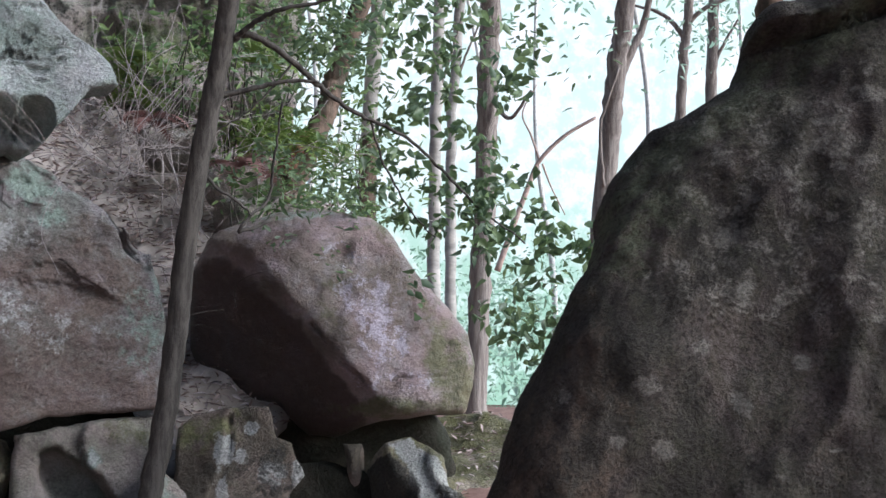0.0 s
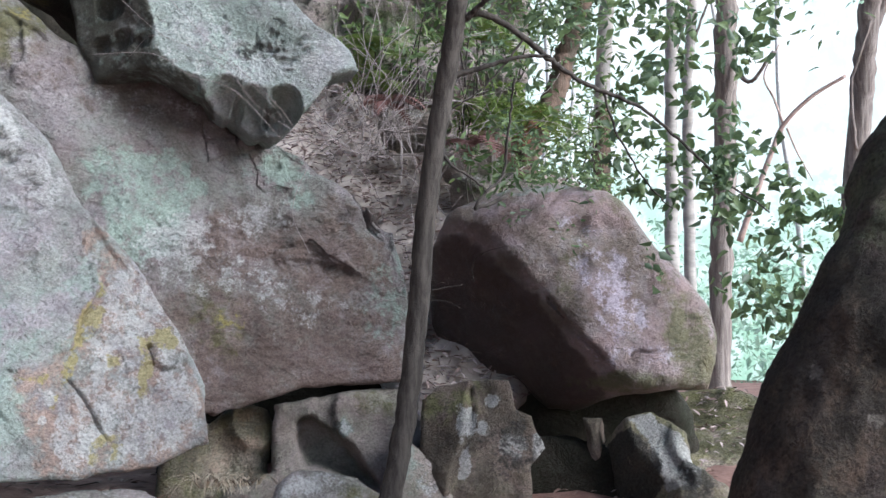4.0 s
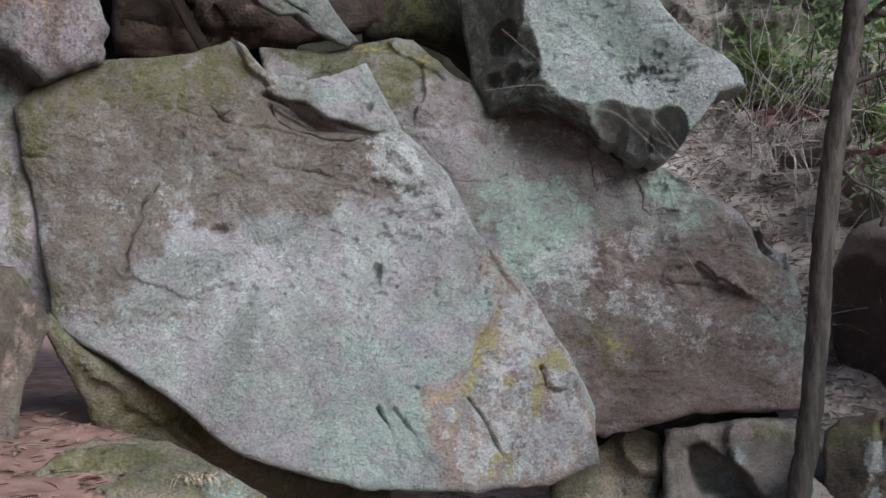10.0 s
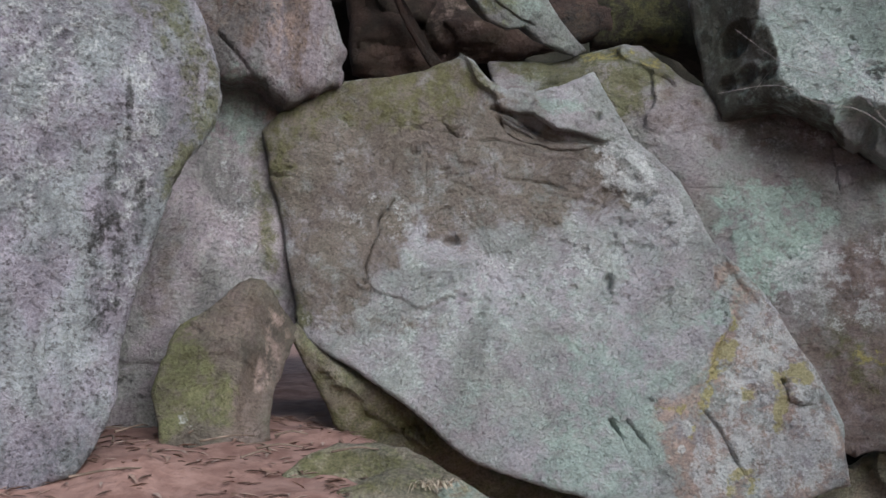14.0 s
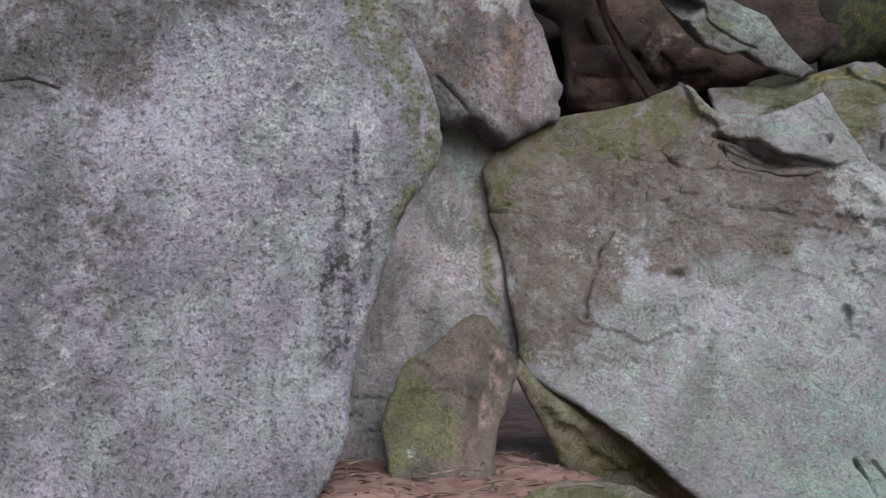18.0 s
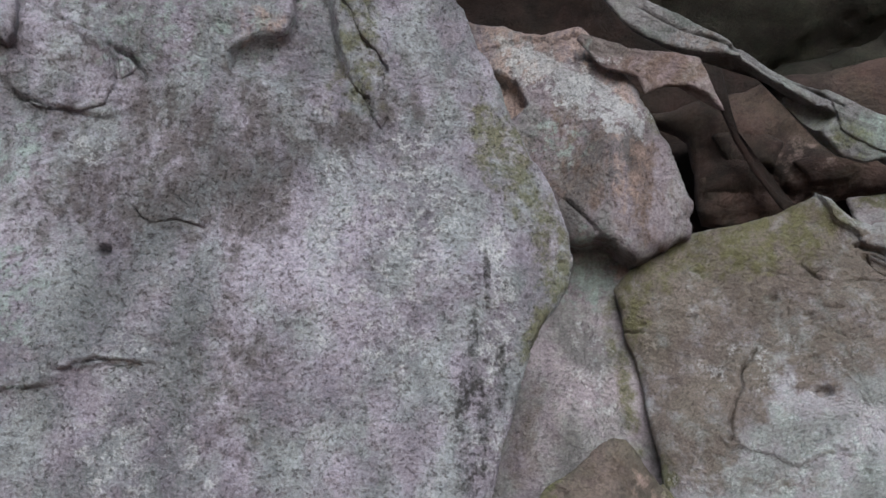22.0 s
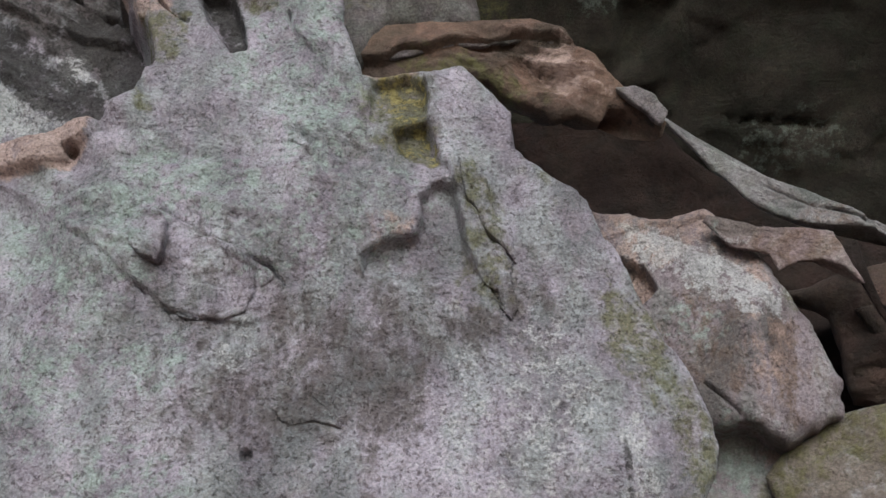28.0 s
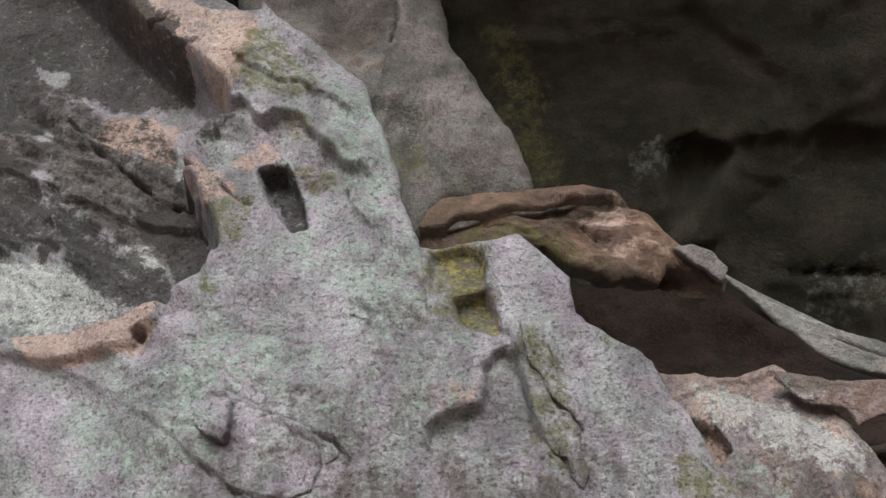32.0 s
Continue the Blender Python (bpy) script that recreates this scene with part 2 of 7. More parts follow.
class Nodes:
    """Short hand for a material's node tree."""

    def __init__(self, name):
        self.mat = bpy.data.materials.new(name)
        self.mat.use_nodes = True
        self.tree = self.mat.node_tree
        self.bsdf = self.tree.nodes["Principled BSDF"]
        self.place = self.tree.nodes.new("ShaderNodeTexCoord").outputs["Object"]

    def set(self, socket, value):
        if isinstance(value, bpy.types.NodeSocket):
            self.tree.links.new(value, socket)
        elif isinstance(value, (tuple, list)) and len(value) == 3 and socket.type == "RGBA":
            socket.default_value = (*value, 1)
        else:
            socket.default_value = value

    def noise(self, scale, detail=6, rough=0.6, stretch=None, distort=0.0):
        n = self.tree.nodes.new("ShaderNodeTexNoise")
        n.inputs["Scale"].default_value, n.inputs["Detail"].default_value = scale, detail
        n.inputs["Roughness"].default_value, n.inputs["Distortion"].default_value = rough, distort
        place = self.place
        if stretch:
            m = self.tree.nodes.new("ShaderNodeMapping")
            m.inputs["Scale"].default_value = stretch
            self.tree.links.new(place, m.inputs[0])
            place = m.outputs[0]
        self.tree.links.new(place, n.inputs["Vector"])
        return n.outputs["Fac"]

    def cells(self, scale, feature="F1"):
        n = self.tree.nodes.new("ShaderNodeTexVoronoi")
        n.feature = feature
        n.inputs["Scale"].default_value = scale
        self.tree.links.new(self.place, n.inputs["Vector"])
        return n.outputs["Distance"]

    def math(self, op, a, b=0.0, clamp=False):
        n = self.tree.nodes.new("ShaderNodeMath")
        n.operation, n.use_clamp = op, clamp
        self.set(n.inputs[0], a), self.set(n.inputs[1], b)
        return n.outputs[0]

    def band(self, x, lo, hi):
        n = self.tree.nodes.new("ShaderNodeMapRange")
        n.interpolation_type = "SMOOTHSTEP"
        self.set(n.inputs[0], x), self.set(n.inputs[1], lo), self.set(n.inputs[2], hi)
        return n.outputs[0]

    def mix(self, k, a, b, mode="MIX"):
        n = self.tree.nodes.new("ShaderNodeMix")
        n.data_type, n.blend_type = "RGBA", mode
        self.set(n.inputs[0], k), self.set(n.inputs[6], a), self.set(n.inputs[7], b)
        return n.outputs[2]

    def masks(self, key="masks"):
        n = self.tree.nodes.new("ShaderNodeAttribute")
        n.attribute_name = key
        s = self.tree.nodes.new("ShaderNodeSeparateColor")
        self.tree.links.new(n.outputs["Color"], s.inputs[0])
        return (*s.outputs, n.outputs["Alpha"])

    def done(self, color, rough=0.85, bump=None, strength=0.5, depth=0.01, gloss=0.3):
        self.set(self.bsdf.inputs["Base Color"], color)
        self.set(self.bsdf.inputs["Roughness"], rough)
        self.bsdf.inputs["Specular IOR Level"].default_value = gloss
        if bump is not None:
            b = self.tree.nodes.new("ShaderNodeBump")
            b.inputs["Strength"].default_value, b.inputs["Distance"].default_value = strength, depth
            self.tree.links.new(bump, b.inputs["Height"])
            self.tree.links.new(b.outputs[0], self.bsdf.inputs["Normal"])
        return self.mat


def stone(name, dark, light, third, green=(0.29, 0.36, 0.32), white=(0.47, 0.475, 0.47), stain=(0.14, 0.095, 0.07), moss=(0.115, 0.112, 0.045), speck=0.5, stretch=None, rough=0.88, gloss=0.25, grain=1.0, hue=1.0, fleck=0.32):
    """Weathered sandstone with grain and mottled tints, and coverings where its mesh is masked."""
    n = Nodes(name)
    broad, mid = n.noise(2.6, 6, 0.65, stretch), n.noise(11, 8, 0.7, stretch)
    patch, flecks = n.noise(15, 9, 0.7), n.noise(40, 6, 0.68)
    grit = n.noise(85, 5, 0.72)
    wide, tight = n.band(patch, 0.3, 0.7), n.band(flecks, 0.3, 0.7)
    a, b, s, m = n.masks()
    k, o, y, _ = n.masks("crusts")

    def over(c, mask, grainy, top, colour, soft=0.3, low=0.78):
        """Covers the share of the surface that the mask tells, in patches."""
        share = n.math("MULTIPLY", n.band(n.math("ADD", mask, grainy), low, low + soft), n.band(mask, 0.0, 0.2))
        return n.mix(n.math("MULTIPLY", share, top), c, colour)

    c = n.mix(n.band(broad, 0.36, 0.64), dark, light)
    c = n.mix(n.math("MULTIPLY", n.band(mid, 0.45, 0.62), 0.65), c, third)
    tint = n.noise(4.5, 4, 0.6, stretch)
    c = n.mix(1.0, c, n.mix(n.band(tint, 0.38, 0.62), (1 - 0.05 * hue, 1 + 0.02 * hue, 1 - 0.02 * hue), (1 + 0.03 * hue, 1 - 0.02 * hue, 1 + 0.035 * hue)), "MULTIPLY")
    c = over(c, s, n.band(mid, 0.25, 0.75), 0.85, stain, 0.9, 0.62)
    c = over(c, o, n.band(mid, 0.3, 0.7), 0.85, (0.43, 0.32, 0.275), 0.95, 0.5)
    c = over(c, a, wide, 0.75, green, 0.7, 0.65)
    c = over(c, m, wide, 0.8, moss, 0.95, 0.5)
    crumbs = n.math("ADD", n.math("MULTIPLY", n.band(grit, 0.3, 0.7), 0.22), n.math("MULTIPLY", wide, 0.78))
    c = over(c, b, crumbs, 0.72, white, 0.4)
    c = over(c, y, wide, 0.75, (0.32, 0.275, 0.1), 0.35)
    c = over(c, k, n.math("ADD", n.math("MULTIPLY", wide, 0.6), n.math("MULTIPLY", tight, 0.4)), 0.88, (0.04, 0.038, 0.035), 0.5)
    smoke = n.noise(3.4, 10, 0.72, stretch)
    c = n.mix(1.0, c, n.mix(n.band(smoke, 0.34, 0.66), (0.78, 0.77, 0.78), (1.12, 1.13, 1.12)), "MULTIPLY")
    pale, gloomy = n.noise(60, 6, 0.75, stretch), n.noise(48, 5, 0.7)
    c = n.mix(n.math("MULTIPLY", n.band(pale, 0.52, 0.66), 0.55 * fleck), c, n.mix(1.0, c, (1.36, 1.38, 1.38), "MULTIPLY"))
    c = n.mix(n.math("MULTIPLY", n.band(gloomy, 0.56, 0.61), 0.9 * fleck), c, n.mix(1.0, c, (0.56, 0.53, 0.52), "MULTIPLY"))
    tone = n.mix(n.band(n.math("ADD", n.math("MULTIPLY", grit, 0.8), n.math("MULTIPLY", broad, 0.2)), 0.4, 0.6), (1 - 0.5 * speck,) * 3, (1 + 0.42 * speck,) * 3)
    c = n.mix(1.0, c, tone, "MULTIPLY")
    height = n.math("ADD", n.math("MULTIPLY", mid, 0.7), n.math("ADD", n.math("MULTIPLY", grit, 0.7), n.math("MULTIPLY", flecks, 1.0)))
    height = n.math("SUBTRACT", height, n.math("MULTIPLY", n.band(gloomy, 0.56, 0.61), 0.25))
    return n.done(c, rough, height, 1.0, 0.019 * grain, gloss)


# ---------- materials ----------
GREY_GREEN = stone("grey_green_sandstone", (0.275, 0.268, 0.26), (0.351, 0.353, 0.353), (0.323, 0.306, 0.299), stain=(0.147, 0.116, 0.0903), speck=0.3, fleck=0.2)
BROWN_PINK = stone("brown_pink_sandstone", (0.218, 0.19, 0.179), (0.302, 0.287, 0.277), (0.28, 0.282, 0.269), green=(0.314, 0.409, 0.353), white=(0.47, 0.47, 0.465), stain=(0.157, 0.109, 0.0918), speck=0.3, fleck=0.26)
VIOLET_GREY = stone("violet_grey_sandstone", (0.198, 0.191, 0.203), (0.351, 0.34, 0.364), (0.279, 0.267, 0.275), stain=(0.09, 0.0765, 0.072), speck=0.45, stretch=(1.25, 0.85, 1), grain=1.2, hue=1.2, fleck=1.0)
RECESS = stone("recess_sandstone", (0.23, 0.205, 0.19), (0.36, 0.335, 0.32), (0.3, 0.295, 0.265), stain=(0.13, 0.1, 0.085), speck=0.4)
# Ochre darkened for the shade the ledge has under the cave roof.
OCHRE = stone("ochre_sandstone", (0.07, 0.054, 0.041), (0.165, 0.105, 0.076), (0.11, 0.078, 0.06), stain=(0.07, 0.05, 0.04), speck=0.3, hue=0.5)
RECESS_PINK = stone("pale_recess_sandstone", (0.25, 0.222, 0.222), (0.36, 0.325, 0.33), (0.31, 0.29, 0.27), stain=(0.19, 0.155, 0.14), speck=0.35)
CHEEK = stone("streaked_sandstone", (0.17, 0.145, 0.145), (0.28, 0.252, 0.255), (0.225, 0.195, 0.188), speck=0.4, stretch=(1.6, 0.8, 1), grain=1.3, fleck=0.8)
# Grey taken darker to put the pillar's shade into its colour.
SHADE_GREY = stone("shade_grey_sandstone", (0.11, 0.1, 0.095), (0.18, 0.168, 0.16), (0.14, 0.125, 0.11), speck=0.6)
LIP = stone("lip_sandstone", (0.13, 0.13, 0.122), (0.23, 0.232, 0.22), (0.17, 0.163, 0.148), speck=0.4)
PINKISH = stone("pink_grey_sandstone", (0.16, 0.125, 0.117), (0.27, 0.222, 0.21), (0.21, 0.17, 0.16), speck=0.4)
# Rust colours darkened far down to hold the hollow's shade.
RUST_SHADE = stone("rust_shade_sandstone", (0.0165, 0.0112, 0.009), (0.0375, 0.0225, 0.0173), (0.0255, 0.0195, 0.0165), stain=(0.021, 0.012, 0.009), speck=0.3, fleck=0.2)
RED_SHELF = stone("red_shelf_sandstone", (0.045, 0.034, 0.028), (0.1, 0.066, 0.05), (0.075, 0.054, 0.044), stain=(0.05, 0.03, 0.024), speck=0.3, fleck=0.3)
# Near-black base puts the shade of the cave and the gaps into the colour.
CAVE_SHADE = stone("cave_shade_sandstone", (0.028, 0.025, 0.019), (0.052, 0.046, 0.034), (0.031, 0.034, 0.024), green=(0.14, 0.165, 0.14), white=(0.18, 0.19, 0.18), stain=(0.025, 0.02, 0.015), speck=0.4)
# The stain colour here is the dark of the boulder's shaded side.
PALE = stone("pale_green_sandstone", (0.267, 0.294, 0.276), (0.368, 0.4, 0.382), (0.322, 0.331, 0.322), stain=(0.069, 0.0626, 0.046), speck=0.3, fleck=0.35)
# Stain mixes red-brown rock with painted shade; the violet white is a painted sheen.
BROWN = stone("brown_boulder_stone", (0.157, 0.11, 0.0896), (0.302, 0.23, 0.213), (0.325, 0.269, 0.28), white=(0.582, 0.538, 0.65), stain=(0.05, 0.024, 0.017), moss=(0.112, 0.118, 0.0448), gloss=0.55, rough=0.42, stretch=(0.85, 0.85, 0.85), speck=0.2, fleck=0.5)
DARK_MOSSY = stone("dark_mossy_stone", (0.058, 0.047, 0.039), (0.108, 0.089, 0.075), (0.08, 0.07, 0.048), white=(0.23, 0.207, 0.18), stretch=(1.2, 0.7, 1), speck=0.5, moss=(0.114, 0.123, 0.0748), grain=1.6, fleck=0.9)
LOW_STONE = stone("brown_low_stone", (0.225, 0.194, 0.169), (0.35, 0.312, 0.275), (0.3, 0.281, 0.231), stain=(0.15, 0.112, 0.0938), speck=0.3)
HILLSIDE = stone("shaded_hillside_stone", (0.182, 0.161, 0.14), (0.378, 0.336, 0.308), (0.28, 0.259, 0.21), moss=(0.126, 0.168, 0.063), speck=0.4)
WEDGE = stone("brown_wedge_stone", (0.125, 0.1, 0.083), (0.21, 0.172, 0.145), (0.17, 0.145, 0.11), moss=(0.15, 0.155, 0.07), stain=(0.11, 0.083, 0.065), speck=0.3)
MOSSY = stone("mossy_stone", (0.19, 0.165, 0.125), (0.29, 0.26, 0.2), (0.2, 0.195, 0.1))


def simple(name, a, b, scale, rough=0.9, stretch=None, depth=0.01, gloss=0.25):
    n = Nodes(name)
    x = n.noise(scale, 8, 0.65, stretch)
    y = n.noise(scale * 7, 4, 0.6)
    c = n.mix(n.band(x, 0.35, 0.65), a, b)
    c = n.mix(n.math("MULTIPLY", n.band(y, 0.4, 0.2), 0.5), c, tuple(0.5 * q for q in a))
    return n.done(c, rough, n.math("ADD", x, n.math("MULTIPLY", y, 0.4)), 0.7, depth, gloss)


def speckled(name, colours, rough=0.6, gloss=0.3, through=0.0):
    """Leaves and litter: each piece takes one of a few colours."""
    n = Nodes(name)
    g = n.tree.nodes.new("ShaderNodeNewGeometry")
    ramp = n.tree.nodes.new("ShaderNodeValToRGB")
    ramp.color_ramp.interpolation = "CONSTANT"
    for i, colour in enumerate(colours):
        e = ramp.color_ramp.elements[i] if i < 2 else ramp.color_ramp.elements.new(0.99)
        e.position, e.color = i / len(colours), (*colour, 1)
    n.tree.links.new(g.outputs["Random Per Island"], ramp.inputs[0])
    grain = n.noise(60, 3)
    c = n.mix(n.math("MULTIPLY", n.band(grain, 0.35, 0.7), 0.4), ramp.outputs[0], tuple(0.5 * x for x in colours[0]))
    mat = n.done(c, rough, gloss=gloss)
    if through:
        t = n.tree.nodes.new("ShaderNodeBsdfTranslucent")
        n.tree.links.new(c, t.inputs[0])
        mix = n.tree.nodes.new("ShaderNodeMixShader")
        mix.inputs[0].default_value = through
        n.tree.links.new(n.bsdf.outputs[0], mix.inputs[1])
        n.tree.links.new(t.outputs[0], mix.inputs[2])
        n.tree.links.new(mix.outputs[0], n.tree.nodes["Material Output"].inputs[0])
    return mat


DIRT = simple("red_dirt", (0.2, 0.112, 0.092), (0.33, 0.205, 0.172), 7, depth=0.02)
SLOPE = simple("littered_soil", (0.325, 0.28, 0.247), (0.546, 0.481, 0.442), 5)
BARK = simple("dark_bark", (0.0345, 0.0299, 0.0264), (0.0862, 0.0759, 0.0667), 12, stretch=(3, 3, 0.5))
GUM = simple("gum_bark", (0.165, 0.14, 0.128), (0.33, 0.29, 0.265), 8, stretch=(4, 4, 0.25), depth=0.02)
SMOOTH_GUM = simple("smooth_gum_bark", (0.3, 0.29, 0.27), (0.5, 0.47, 0.44), 3, stretch=(1, 1, 2.5))
RED_BARK = simple("red_brown_bark", (0.072, 0.06, 0.0456), (0.192, 0.132, 0.102), 6, stretch=(3, 3, 0.4), depth=0.02)
# Haze is put into this bark's pale colours.
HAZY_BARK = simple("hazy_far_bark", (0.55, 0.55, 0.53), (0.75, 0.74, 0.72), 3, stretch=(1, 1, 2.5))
PINK_BARK = simple("pink_bark", (0.42, 0.31, 0.27), (0.6, 0.47, 0.42), 5)
SCAR = simple("red_bark_scar", (0.16, 0.075, 0.05), (0.32, 0.16, 0.115), 8, stretch=(3, 3, 0.6), depth=0.02)
TWIG = simple("dry_twig", (0.248, 0.212, 0.207), (0.432, 0.386, 0.382), 15)
STICK = simple("dry_stick", (0.11, 0.08, 0.06), (0.24, 0.18, 0.145), 12)
LEAF = speckled("green_leaf", [(0.13, 0.19, 0.1), (0.18, 0.265, 0.13), (0.25, 0.345, 0.16), (0.15, 0.22, 0.14)], 0.4, 0.5, 0.45)
FERN = speckled("yellow_green_frond", [(0.16, 0.224, 0.056), (0.24, 0.32, 0.096), (0.12, 0.184, 0.056)], 0.6, 0.3, 0.4)
DEAD_FERN = speckled("dead_frond", [(0.24, 0.13, 0.12), (0.32, 0.19, 0.17), (0.18, 0.1, 0.09)], 0.7, 0.2, 0.3)
BUSH_LEAF = speckled("bush_leaf", [(0.108, 0.184, 0.0702), (0.162, 0.248, 0.0972), (0.238, 0.324, 0.13), (0.119, 0.173, 0.0864)], 0.5, 0.4, 0.4)
# Leaf greens paled to hold the distance haze.
HAZY_LEAF = speckled("hazy_far_leaf", [(0.36, 0.56, 0.42), (0.45, 0.66, 0.5), (0.55, 0.74, 0.6), (0.4, 0.6, 0.47)], 0.6, 0.2, 0.5)
LITTER = speckled("dry_leaf", [(0.354, 0.26, 0.238), (0.453, 0.357, 0.34), (0.551, 0.463, 0.456), (0.256, 0.174, 0.152), (0.59, 0.511, 0.517)], 0.7, 0.3)
FLOOR_LITTER = speckled("brown_leaf", [(0.16, 0.095, 0.07), (0.24, 0.15, 0.115), (0.32, 0.22, 0.18), (0.11, 0.07, 0.055), (0.36, 0.27, 0.23)], 0.7, 0.3)
STRAW = speckled("dry_grass", [(0.36, 0.3, 0.22), (0.45, 0.39, 0.3), (0.28, 0.22, 0.16)], 0.7, 0.3)

# ---------- ground ----------
def ground_height(x, y):
    r, a = np.sqrt(x * x + y * y), np.degrees(np.arctan2(x, y))
    shelf = 0.5 + 0.54 * smooth(2, -9, np.where(a < -150, 170.0, a))
    z = shelf * smooth(0.5, 4.2, r)
    z = z + 0.1 * smooth(4.6, 6.5, r) * smooth(20, 40, a)
    return z - 5.0 * smooth(9.5, 32, r) * smooth(-20, 40, a) - 0.6 * smooth(3, 20, r) * smooth(120, 160, np.abs(a))


def ground_mesh():
    rings = np.concatenate([np.linspace(0.0, 9, 180), 9 * 1.09 ** np.arange(1, 75)])
    turns = np.radians(np.arange(0, 360, 1.2))
    rr, aa = np.meshgrid(rings, turns, indexing="ij")
    x, y = (rr * np.sin(aa)).ravel(), (rr * np.cos(aa)).ravel()
    p = np.stack([x, y, 0 * x], 1)
    z = ground_height(x, y) + (0.05 * fbm(p, 0.8, 4, 3) + 0.015 * fbm(p, 0.12, 3, 8)) * smooth(60, 10, np.sqrt(x * x + y * y))
    ids = np.arange(len(x)).reshape(rr.shape)
    nxt = np.roll(ids, -1, 1)
    quads = np.stack([ids[:-1], nxt[:-1], nxt[1:], ids[1:]], -1).reshape(-1, 4)
    return mesh_of("ground", np.stack([x, y, z], 1), quads[:, ::-1].tolist(), DIRT)


ground = tagged(new("ground", ground_mesh()), "red-brown dirt floor with dry leaf litter sloping up", "ground", kind="structure")

